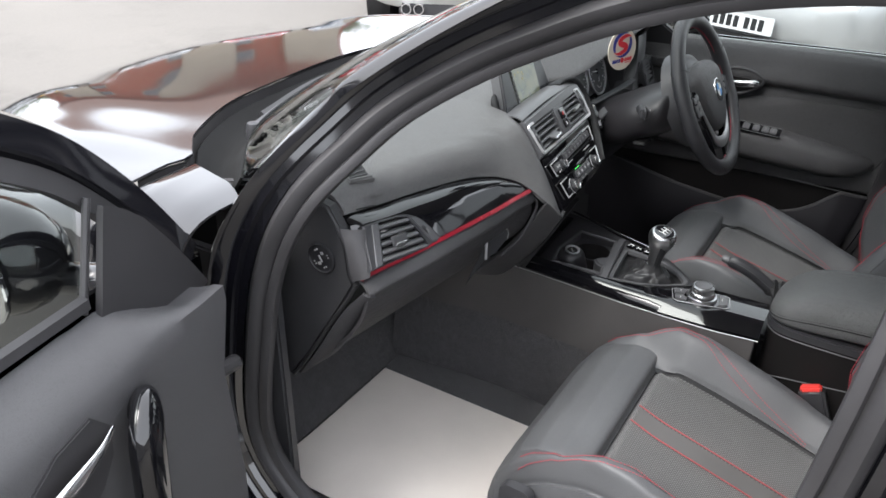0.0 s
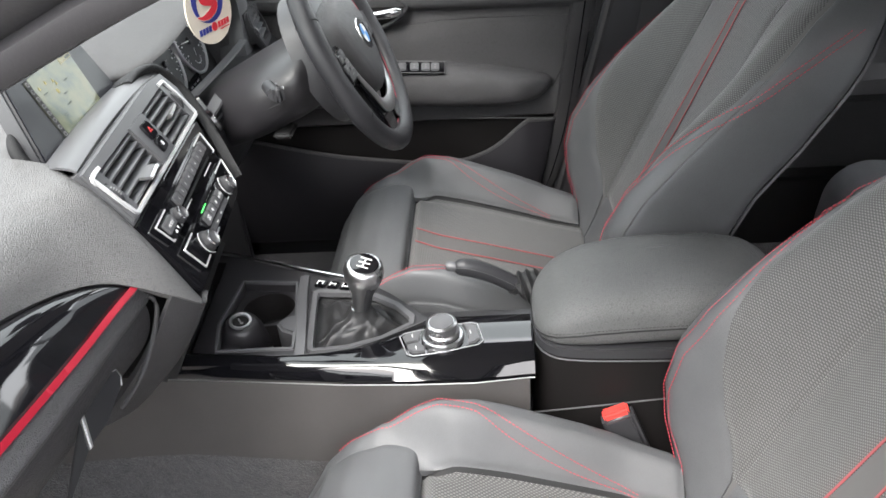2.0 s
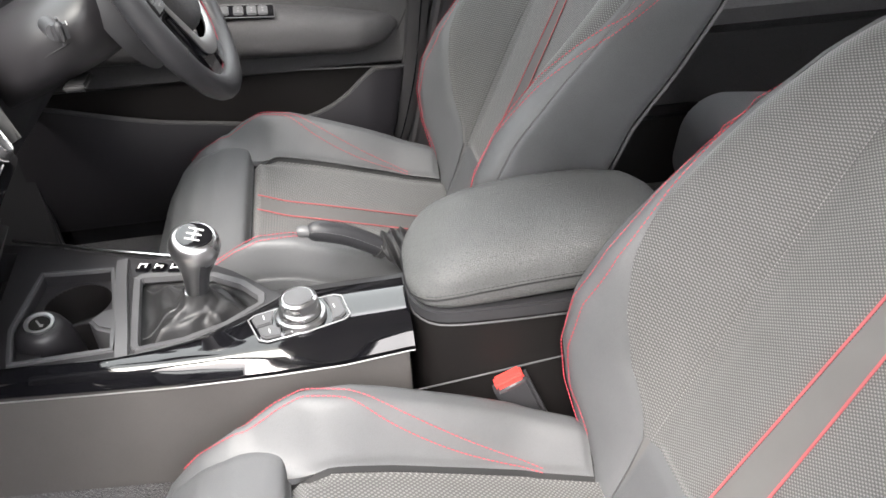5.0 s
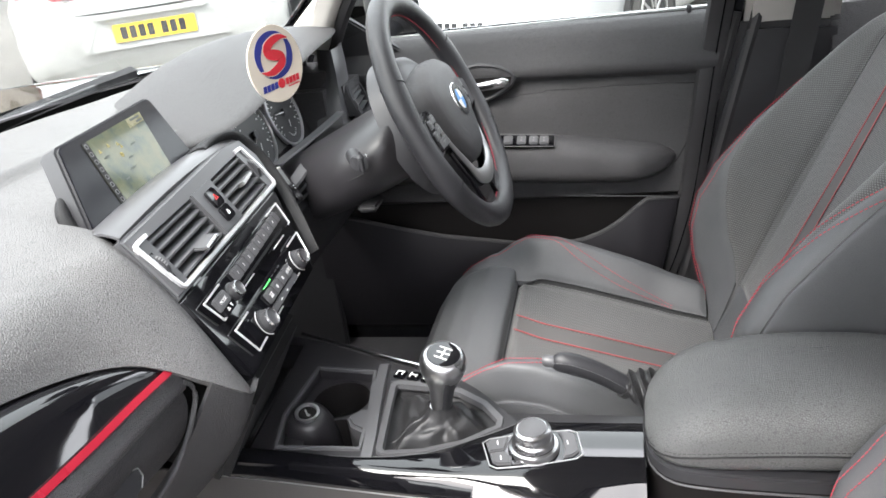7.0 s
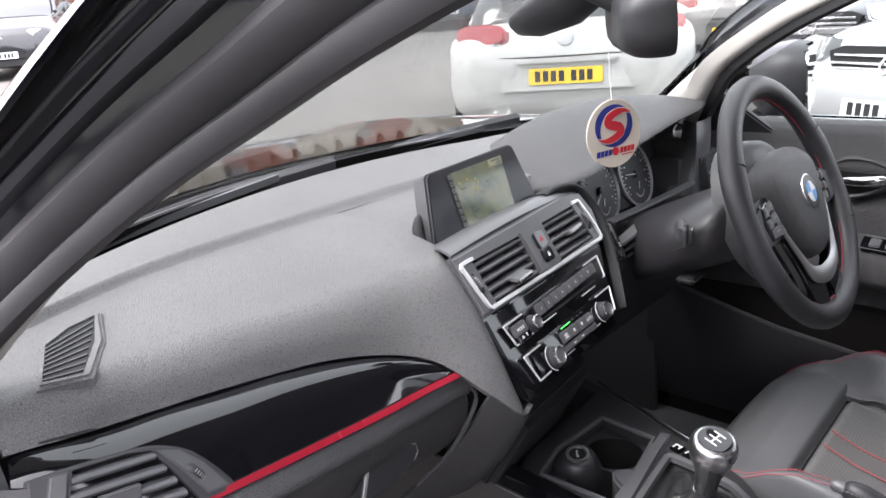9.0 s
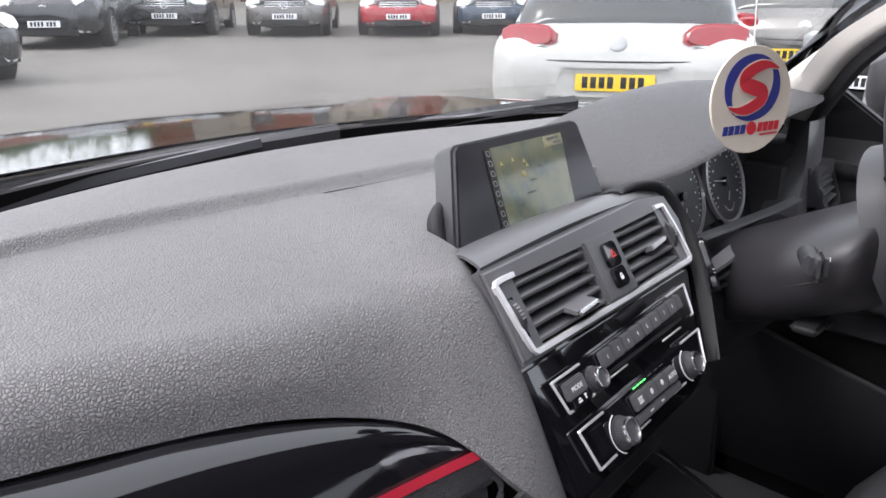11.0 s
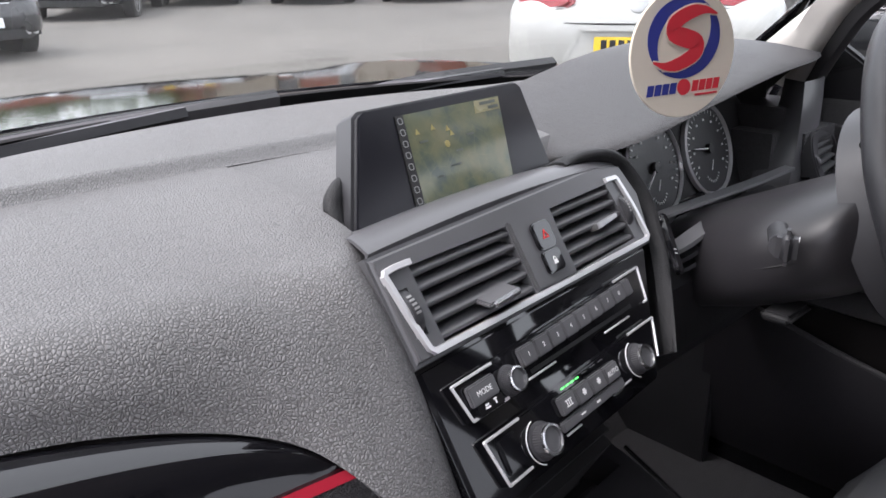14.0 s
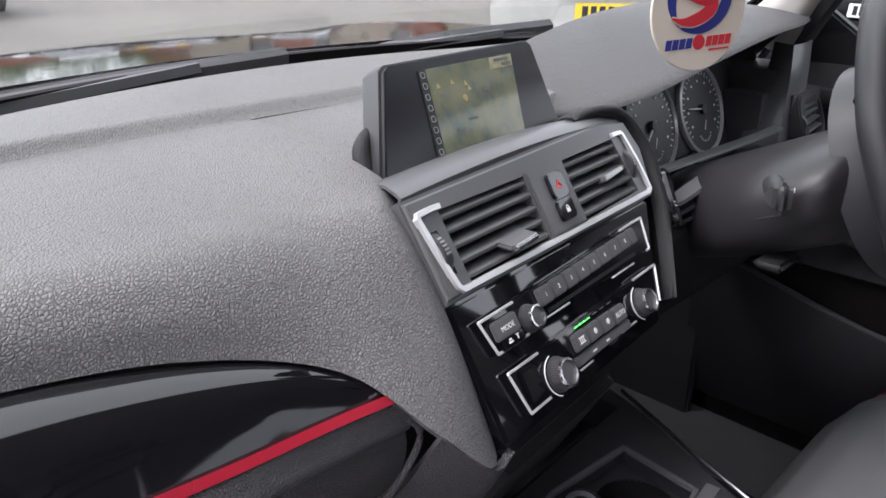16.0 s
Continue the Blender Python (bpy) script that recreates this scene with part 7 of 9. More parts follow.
for k in range(9):
    x0 = -0.0900 + 0.0192 * k
    w = 0.0184 if k < 8 else 0.0125
    bt_ = part("station_button", box_bm((w, 0.0145, 0.005), pose(x0 + w / 2 + 0.002, -0.0345 + 0.0004 * k, 0.003), 0.0012), M_SATIN, radio)
    if k < 8:
        letters("station_number", str(k + 1), 0.0052, pose(x0 + w / 2 + 0.002, -0.0345 + 0.0004 * k, 0.0058), M_GREYTEXT, bt_, 0.0002)
letters("mode_word", "MODE", 0.0056, pose(-0.1345, -0.0395, 0.0058), M_GREYTEXT, part("mode_button", box_bm((0.0290, 0.0145, 0.005), pose(-0.1345, -0.0390, 0.003), 0.0012), M_SATIN, radio), 0.0002)
part("source_button", box_bm((0.0290, 0.0090, 0.004), pose(-0.1330, -0.0500, 0.003), 0.0012), M_GLOSS, radio)
part("source_mark", join(box_bm((0.005, 0.0014, 0.0006), pose(-0.137, -0.0505, 0.0052)), box_bm((0.003, 0.0012, 0.0006), pose(-0.137, -0.0485, 0.0052)), box_bm((0.0012, 0.0036, 0.0006), pose(-0.128, -0.0495, 0.0052)), box_bm((0.0030, 0.0010, 0.0006), pose(-0.128, -0.0478, 0.0052))), M_GREYTEXT, radio)


def dial_knob(parent, x, y, r, h, label):
    sides = 40
    prof = [(r * 1.16, 0.0), (r * 1.16, 0.002), (r * 1.02, 0.003), (r, 0.006), (r * 0.97, h - 0.003), (r * 0.93, h - 0.001)]
    ang = np.linspace(0, 2 * np.pi, 80, endpoint=False)
    g = [[((q * (1 - 0.035 * (k % 2) * (2 <= j <= 4))) * math.cos(a_), (q * (1 - 0.035 * (k % 2) * (2 <= j <= 4))) * math.sin(a_), hh) for k, a_ in enumerate(ang)] for j, (q, hh) in enumerate(prof)]
    b_ = grid_bm(g, wrap=True, cap=True)
    bmesh.ops.recalc_face_normals(b_, faces=b_.faces[:])
    b_.transform(pose(x, y, 0.0))
    kn_ = part("control_knob", b_, M_PLASTIC, parent, label, sharp=30)
    part("knob_ring", turned_bm([(r * 0.94, h - 0.002), (r * 0.92, h + 0.0006), (r * 0.78, h + 0.0008), (r * 0.74, h - 0.0015)], 40, pose(x, y, 0)), M_CHROME, kn_, "chrome knob ring")
    part("knob_face", turned_bm([(r * 0.76, h - 0.0012), (r * 0.5, h - 0.0006), (0.0, h - 0.0004)], 32, pose(x, y, 0)), M_SATIN, kn_)
    return kn_


dial_knob(radio, -0.1045, -0.0440, 0.0098, 0.011, "ribbed black volume knob")
kl, kr = dial_knob(climate, -0.0985, -0.0935, 0.0122, 0.012, "ribbed black air direction knob"), dial_knob(climate, 0.0470, -0.0885, 0.0116, 0.012, "ribbed black temperature knob")
for x, y, r0, r1 in ((-0.0985, -0.0935, 0.0165, 130), (0.0470, -0.0885, 0.0155, 130)):
    part("dial_arc", tube_bm(np.array([(x + r0 * math.cos(a_), y + r0 * math.sin(a_), 0.0014) for a_ in np.linspace(radians(100), radians(250), 20)]), 0.0005, 5), M_GREYTEXT, climate, "white scale arc")
for k in range(4):
    bt_ = part("climate_button", box_bm((0.0198, 0.0140, 0.005), pose(-0.0600 + 0.0212 * k, -0.0815 - 0.0006 * k, 0.003), 0.0012), M_SATIN, climate)
    if k == 3:
        letters("auto_word", "AUTO", 0.0058, pose(-0.0600 + 0.0212 * k, -0.0815 - 0.0006 * k, 0.0058), M_GREYTEXT, bt_, 0.0002)
    elif k == 0:
        part("button_mark", join(box_bm((0.008, 0.0008, 0.0004), pose(-0.0600, -0.0792, 0.0057)), box_bm((0.008, 0.0008, 0.0004), pose(-0.0600, -0.0838, 0.0057)), *[box_bm((0.0007, 0.0036, 0.0004), pose(-0.0625 + 0.0025 * q, -0.0815, 0.0057)) for q in range(3)]), M_GREYTEXT, bt_)
    else:
        part("button_mark", join(*[box_bm((0.0050, 0.0012, 0.0004), pose(-0.0600 + 0.0212 * k, -0.0820, 0.0057, 0, 0, q)) for q in (0, 60, 120)]), M_GREYTEXT, bt_)
for k in range(4):
    part("green_light", box_bm((0.0042, 0.0009, 0.0006), pose(-0.0560 + 0.0066 * k, -0.0712, 0.0015)), M_GREEN, climate, "lit green fan bar")
for k in range(3):
    part("dim_bar", box_bm((0.0070, 0.0007, 0.0006), pose(-0.0250 + 0.0120 * k, -0.0708, 0.0015)), M_SATIN, climate)
part("lower_button", box_bm((0.090, 0.0075, 0.004), pose(-0.030, -0.0955, 0.002), 0.001), M_SATIN, climate)
part("lower_mark", join(box_bm((0.006, 0.0012, 0.0004), pose(-0.048, -0.0955, 0.0042)), box_bm((0.005, 0.0016, 0.0004), pose(-0.026, -0.0955, 0.0042))), M_GREYTEXT, climate)
for x0, x1, y in ((-0.088, -0.050, -0.0515), (0.020, 0.062, -0.0545), (-0.072, -0.052, -0.1025), (0.0, 0.028, -0.0995)):
    part("chrome_slot", box_bm((x1 - x0, 0.0016, 0.002), pose((x0 + x1) / 2, y, 0.001), 0.0005, 1), M_TRIM, stack, "thin chrome line")
part("disc_slot", box_bm((0.150, 0.0030, 0.002), pose(-0.005, -0.0475, 0.0006)), M_DARK, stack, "disc slot")
part("seat_heat_button", box_bm((0.020, 0.026, 0.004), pose(-0.131, -0.0865, 0.002), 0.0015), M_GLOSS, climate)
# leather edge strip on the driver's side with its pill-shaped switch
edge = spline([(0.085, 0.086), (0.115, 0.087), (0.144, 0.078), (0.160, 0.060), (0.1665, 0.030), (0.158, -0.008), (0.138, -0.046), (0.116, -0.080), (0.100, -0.104)], 60)
et = np.gradient(edge, axis=0)
et /= np.linalg.norm(et, axis=1, keepdims=True)
en = np.stack([-et[:, 1], et[:, 0]], 1)
ew = np.interp(np.linspace(0, 1, 60), [0, 0.25, 0.45, 0.65, 0.85, 1], [0.010, 0.012, 0.013, 0.012, 0.008, 0.003])[:, None]
rows = [(-0.25, -0.008), (0.0, 0.002), (0.3, 0.0055), (0.65, 0.004), (1.0, -0.004), (1.15, -0.020), (1.18, -0.036)]
part("edge_strip", shell_bm(np.stack([np.c_[edge + en * ew * k, z_ - 0.016 * (1 - smooth(np.linspace(0, 1, 60), 0.0, 0.22))] for k, z_ in rows]), 0.003), M_EDGE, stack, "grained edge of the centre stack", sharp=70)
pl = part("pill_switch", prism_bm(rounded(0.016, 0.062, 0.0078, 6), 0.005, pose(0.168, -0.018, 0.003, 0, 14, -14), 0.0015), M_GLOSS, stack, "black pill-shaped switch")
part("switch_mark", join(box_bm((0.005, 0.001, 0.0006), pose(0.171, -0.004, 0.0075, 0, 14, -14)), box_bm((0.006, 0.001, 0.0006), pose(0.166, -0.024, 0.0085, 0, 14, -14)), box_bm((0.006, 0.001, 0.0006), pose(0.1655, -0.028, 0.0085, 0, 14, -14))), M_GREYTEXT, pl)
# ledge below the screen
g = []
for zz, bb in ((-0.004, 0.074), (0.0005, 0.079), (-0.004, 0.086), (-0.016, 0.094), (-0.040, 0.100), (-0.075, 0.100)):
    g.append([(a_, bb + 0.006 * math.cos((a_ + 0.02) * 9) - 0.004, zz - 0.004) for a_ in np.linspace(-0.173 + 0.40 * max(0.0, -zz - 0.003), 0.146, 40)])
part("screen_ledge", shell_bm(g, 0.003), M_SATIN, stack, "satin ledge below the screen")
part("stack_core", box_bm((0.24, 0.20, 0.10), pose(-0.03, -0.015, -0.09)), M_DARK, stack)
part("lower_core", box_bm((0.20, 0.10, 0.14), pose(-0.03, -0.15, -0.15) @ pose(0, 0, 0, -30), 0.01), M_DARK, stack, "dark foot of the stack")

# navigation screen
SS = basis((0.03, 0.345, 1.018), (0.995, 0.0995, 0), (-0.041, 0.41, 0.91))
nav = thing("navigation_screen", "free-standing black navigation screen showing a map", "screen", SS)
ho = [(-0.100, 0.0480), (-0.107, 0.0440), (-0.1475, -0.0440), (-0.146, -0.0500), (0.108, -0.0480), (0.1125, -0.0430), (0.106, 0.0430), (0.101, 0.0475)]
part("housing", prism_bm(ho, 0.022, pose(0, 0, -0.024), 0.003), M_PLASTIC, nav, "matt black screen housing")
part("bezel_glass", prism_bm([(x * 0.975 + 0.0010, y * 0.955) for x, y in ho], 0.002, pose(0, 0, -0.0025), 0.0008), M_SCREENGLASS, nav, "glossy black bezel")


def map_material():
    m, n, l, b = mat("map_picture", (0.3, 0.32, 0.2), 0.12)
    v = coords(n, l)
    land = ramp(n, l, noise_tex(n, l, v, 32, 4), [(0.38, (0.05, 0.065, 0.055)), (0.50, (0.085, 0.095, 0.06)), (0.65, (0.11, 0.11, 0.065))])
    veins = n.new("ShaderNodeTexVoronoi")
    veins.feature = "DISTANCE_TO_EDGE"
    veins.inputs["Scale"].default_value = 55
    l.new(v, veins.inputs["Vector"])
    mx = n.new("ShaderNodeMixRGB")
    l.new(ramp(n, l, veins.outputs["Distance"], [(0.0, 0.16), (0.02, 0.0)]), mx.inputs["Fac"])
    l.new(land, mx.inputs["Color1"])
    mx.inputs["Color2"].default_value = (0.20, 0.19, 0.11, 1)
    l.new(mx.outputs[0], b.inputs["Base Color"])
    l.new(mx.outputs[0], b.inputs["Emission Color"])
    b.inputs["Emission Strength"].default_value = 0.06
    return m


pic = part("map_display", prism_bm([(-0.0675, 0.0375), (-0.0790, -0.0455), (0.0480, -0.0415), (0.0655, 0.0370)], 0.0008, pose(0, 0, -0.0004)), map_material(), nav, "pale green map picture")
part("icon_column", prism_bm([(-0.0680, 0.0375), (-0.0795, -0.0455), (-0.0700, -0.0452), (-0.0595, 0.0375)], 0.0006, pose(0, 0, 0.0002)), M_DARK, pic, "dark icon column")
for k in range(9):
    t = (k + 0.5) / 9
    part("menu_icon", cut_bm(prism_bm(rounded(0.0055, 0.0055, 0.0018, 3), 0.0003, pose(-0.0640 - 0.0108 * t, 0.0375 - 0.083 * t, 0.0008)), [prism_bm(rounded(0.0040, 0.0040, 0.0012, 3), 0.01, pose(-0.0640 - 0.0108 * t, 0.0375 - 0.083 * t, -0.004))]), M_DIMTEXT, pic)
part("header_bar", prism_bm([(0.030, 0.0365), (0.027, 0.0255), (0.062, 0.0255), (0.0645, 0.0360)], 0.0005, pose(0, 0, 0.0003)), varied("map_header", (0.24, 0.22, 0.12), 0.3), pic)
M_MAPINK, *_ = mat("map_ink", (0.05, 0.06, 0.05), 0.5)
M_MAPWARN, *_ = mat("map_warning", (0.26, 0.22, 0.07), 0.5)
part("header_text", join(box_bm((0.022, 0.0026, 0.0004), pose(0.047, 0.0332, 0.001)), box_bm((0.014, 0.0026, 0.0004), pose(0.053, 0.0285, 0.001))), M_MAPINK, pic)
part("scale_text", box_bm((0.018, 0.0030, 0.0004), pose(-0.046, -0.0405, 0.0007)), M_GREYTEXT, pic)
part("compass", turned_bm([(0.0050, 0.0), (0.0048, 0.0006), (0.0, 0.0007)], 20, pose(-0.062, -0.0405, 0.0002)), M_REDBTN, pic)
for x, y in ((-0.050, 0.0215), (-0.031, 0.0225), (-0.014, 0.0190), (-0.011, 0.0145)):
    part("warning_mark", prism_bm([(0, 0.0026), (-0.0026, -0.0020), (0.0026, -0.0020)], 0.0004, pose(x, y, 0.0004)), M_MAPWARN, pic)
part("position_mark", turned_bm([(0.0032, 0.0), (0.003, 0.0005), (0.0, 0.0006)], 16, pose(-0.020, 0.0065, 0.0003)), M_MAPWARN, pic)
for x, y, w in ((-0.046, 0.013, 0.010), (-0.018, -0.012, 0.013), (-0.008, -0.001, 0.009), (0.012, 0.010, 0.010), (-0.040, -0.018, 0.008)):
    part("place_name", box_bm((w, 0.0018, 0.0003), pose(x, y, 0.0005)), M_MAPINK, pic)
part("screen_foot", box_bm((0.12, 0.03, 0.03), pose(0.0, -0.052, -0.030), 0.004), M_PLASTIC, nav)
part("screen_bracket", tube_bm(spline([(-0.112, 0.004, -0.022), (-0.128, -0.002, -0.022), (-0.140, -0.018, -0.021), (-0.140, -0.046, -0.018), (-0.128, -0.070, -0.014)], 24), np.interp(np.linspace(0, 1, 24), [0, 0.3, 0.8, 1], [0.004, 0.0075, 0.0075, 0.004]), 12), M_EDGE, nav, "black leather-edged bracket behind the screen")


# ---- instrument binnacle ----
bin_ = thing("instrument_binnacle", "hooded instrument cluster with two round dials", "instruments", (0.40, 0.40, 0.93))
BO = V(0.40, 0.40, 0.93)
fe = spline([(0.172, 0.385, 0.980), (0.178, 0.345, 0.984), (0.200, 0.314, 0.994), (0.25, 0.295, 1.006), (0.36, 0.280, 1.030), (0.47, 0.276, 1.045), (0.57, 0.279, 1.050), (0.64, 0.298, 1.050), (0.668, 0.34, 1.03), (0.675, 0.40, 0.97)], 60)
be = spline([(0.225, 0.535, 1.004), (0.285, 0.552, 1.012), (0.345, 0.556, 1.020), (0.41, 0.552, 1.028), (0.47, 0.540, 1.030), (0.54, 0.518, 1.026), (0.62, 0.48, 1.014), (0.68, 0.45, 1.0), (0.70, 0.43, 0.98)], 60)
g = np.stack([be + (fe - be) * t + V(0, 0, 0.038) * math.sin(math.pi * t**0.75) * np.sin(np.linspace(0.0, math.pi - 0.2, 60))[:, None] ** 0.9 for t in np.linspace(0, 1, 16)])
lipd = [fe + V(0, -0.002, -0.004), fe + V(0, 0.004, -0.007), fe + V(0.0, 0.04, -0.009), fe * V(1, 0, 1) + V(0, 0.375, -0.012)]
part("hood", shell_bm(np.concatenate([g, np.stack(lipd)])[::-1] - BO, 0.004), M_HOOD, bin_, "grained instrument hood", sharp=70)
IB = basis(V(0.395, 0.362, 0.935) - BO, (1, 0.03, 0), (0, 0.30, 0.95))
part("instrument_backing", prism_bm([(-0.19, -0.075), (0.24, -0.075), (0.25, 0.02), (0.18, 0.085), (0.07, 0.10), (-0.10, 0.070), (-0.19, 0.01)], 0.01, IB @ pose(0, 0, -0.012)), M_DARK, bin_, "black instrument panel")
for cx in (-0.036, 0.098):
    dl = part("dial", turned_bm([(0.058, 0.0), (0.056, 0.002), (0.0, 0.0015)], 48, IB @ pose(cx, 0.001, -0.001)), varied("dial_face", (0.03, 0.03, 0.033), 0.4), bin_, "dark round dial with pale marks")
    part("dial_ring", ring_bm([(0.0612, -0.002), (0.0612, 0.004), (0.0582, 0.0055), (0.0560, 0.002)], 56, IB @ pose(cx, 0.001, 0)), M_RING, dl, "pale dial ring")
    part("dial_marks", join(*[box_bm((0.0012, 0.006 if k % 2 else 0.0035, 0.0004), IB @ pose(cx, 0.001, 0.0024, 0, 0, -130 + 260 * k / 28) @ pose(0, 0.0490, 0)) for k in range(29)], *[box_bm((0.004, 0.0028, 0.0004), IB @ pose(cx + 0.038 * math.sin(radians(a_)), 0.001 + 0.038 * math.cos(radians(a_)), 0.0024)) for a_ in range(-120, 121, 30)]), M_GREYTEXT, dl, "white dial marks")
    part("needle", prism_bm([(-0.0012, -0.008), (0.0012, -0.008), (0.0005, 0.040), (-0.0005, 0.040)], 0.002, IB @ pose(cx, 0.001, 0.004, 0, 0, 82 if cx > 0 else 128)), M_GREYTEXT, dl, "pale needle")
    part("needle_hub", turned_bm([(0.007, 0.002), (0.0065, 0.007), (0.0, 0.0075)], 20, IB @ pose(cx, 0.001, 0)), M_PLASTIC, dl)
    part("small_scale", join(*[box_bm((0.001, 0.003, 0.0004), IB @ pose(cx, -0.025, 0.0024, 0, 0, q) @ pose(0, -0.017, 0)) for q in range(-60, 61, 15)], box_bm((0.0012, 0.014, 0.0006), IB @ pose(cx, -0.025, 0.003, 0, 0, -30) @ pose(0, 0.005, 0))), M_GREYTEXT, dl)
part("display_strip", prism_bm(rounded(0.075, 0.024, 0.004, 3, 0.031, -0.060), 0.002, IB, 0.0005), M_GLOSS, bin_, "dark message display")
part("message_bars", join(*[box_bm((0.012, 0.003, 0.0004), IB @ pose(0.012 + 0.018 * k, -0.060, 0.0022)) for k in range(3)]), M_SATIN, bin_)
part("lower_brow", sweep_bm(spline([(0.190, 0.305, 0.905), (0.254, 0.288, 0.916), (0.341, 0.282, 0.917), (0.457, 0.280, 0.915), (0.56, 0.284, 0.912)], 30) - BO, [(-0.008, -0.0015), (0.008, -0.0015), (0.007, 0.0015), (-0.006, 0.0025)]), M_SATIN, bin_, "satin lip below the dials")
for k in range(3):
    part("cowl_fin", sweep_bm(spline([(0.205 + 0.012 * k, 0.285, 0.872 - 0.010 * k), (0.245 + 0.008 * k, 0.262, 0.889 - 0.012 * k), (0.285, 0.256, 0.900 - 0.014 * k), (0.336, 0.254, 0.908 - 0.015 * k), (0.40, 0.256, 0.904 - 0.016 * k)], 30) - BO, [(-0.012, -0.002), (0.010, -0.002), (0.009, 0.002), (-0.010, 0.002)]), M_SATIN if k == 0 else M_PLASTIC, bin_, "curved cowl fin")

# ---- steering wheel ----
WC = V(0.353, 0.045, 0.957)
tw = radians(24)
WB = basis(WC, (1, 0, 0), (0, math.sin(tw), math.cos(tw)))
wheel = thing("steering_wheel", "black leather steering wheel with red stitching inside the rim", "steering wheel", WB)
R = 0.171
ang = np.linspace(0, 2 * np.pi, 120, endpoint=False)
sec = np.linspace(0, 2 * np.pi, 14, endpoint=False)
g = []
for a_ in ang:
    bulge = 1 + 0.10 * math.exp(-((abs(math.sin(a_)) - 0.35) / 0.2) ** 2)
    g.append([((R + 0.0178 * bulge * math.cos(s)) * math.cos(a_), (R + 0.0178 * bulge * math.cos(s)) * math.sin(a_), 0.004 + 0.0152 * bulge * math.sin(s)) for s in sec])
part("rim", grid_bm(np.concatenate([g, g[:1]]), wrap=True), M_WHEEL, wheel, "black leather rim", sharp=80)
st_in = np.array([((R - 0.0180) * math.cos(a_), (R - 0.0180) * math.sin(a_), 0.003) for a_ in np.linspace(0, 2 * np.pi, 200)])
part("red_stitching", stitches_bm(st_in, 0.005, 0.0040, 0.0011), M_THREAD, wheel, "red stitches inside the rim")
for a_ in (28, 152, 205, 335):
    part("rim_joint", turned_bm([(0.0172, -0.0006), (0.0176, 0.0), (0.0172, 0.0006)], 20, pose(R * math.cos(radians(a_)), R * math.sin(radians(a_)), 0.016, 90, 0, 0) if False else basis((R * math.cos(radians(a_)), R * math.sin(radians(a_)), 0.004), (math.cos(radians(a_)), math.sin(radians(a_)), 0), (0, 0, 1))), M_DARK, wheel)
# boss
g = []
bo = spline([(-0.078, 0.036), (-0.045, 0.060), (0.0, 0.066), (0.045, 0.060), (0.078, 0.036), (0.066, -0.020), (0.036, -0.066), (0.0, -0.076), (-0.036, -0.066), (-0.066, -0.020)], 60, True)
for sc_, h in ((0.96, -0.03), (1.0, -0.012), (1.0, 0.006), (0.97, 0.014), (0.88, 0.021), (0.7, 0.026), (0.4, 0.029), (0.1, 0.030)):
    g.append([(x * sc_ * 1.12, y * sc_ * 1.14, h) for x, y in bo])
part("airbag_cover", grid_bm(g, wrap=True, cap=True), M_DASHLOW, wheel, "grained airbag cover", sharp=70)
bg = part("roundel", turned_bm([(0.0265, 0.028), (0.026, 0.0305), (0.023, 0.0312), (0.0, 0.0312)], 40, pose(0, 0.004, 0)), M_CHROME, wheel, "round badge in blue and white quarters")
M_BLUE, *_ = mat("badge_blue", (0.05, 0.25, 0.6), 0.3)
M_BADGEBLACK, *_ = mat("badge_black", (0.01, 0.01, 0.012), 0.25)
part("badge_ring", turned_bm([(0.0245, 0.0312), (0.0243, 0.0317), (0.0165, 0.0317), (0.0163, 0.0312)], 40, pose(0, 0.004, 0)), M_BADGEBLACK, bg)
for q in range(4):
    arc = [(0, 0)] + [(0.0155 * math.cos(radians(90 * q + k * 9)), 0.0155 * math.sin(radians(90 * q + k * 9))) for k in range(11)]
    part("badge_quarter", prism_bm(arc, 0.0006, pose(0, 0.004, 0.0311)), M_BLUE if q % 2 else M_GREYTEXT, bg)
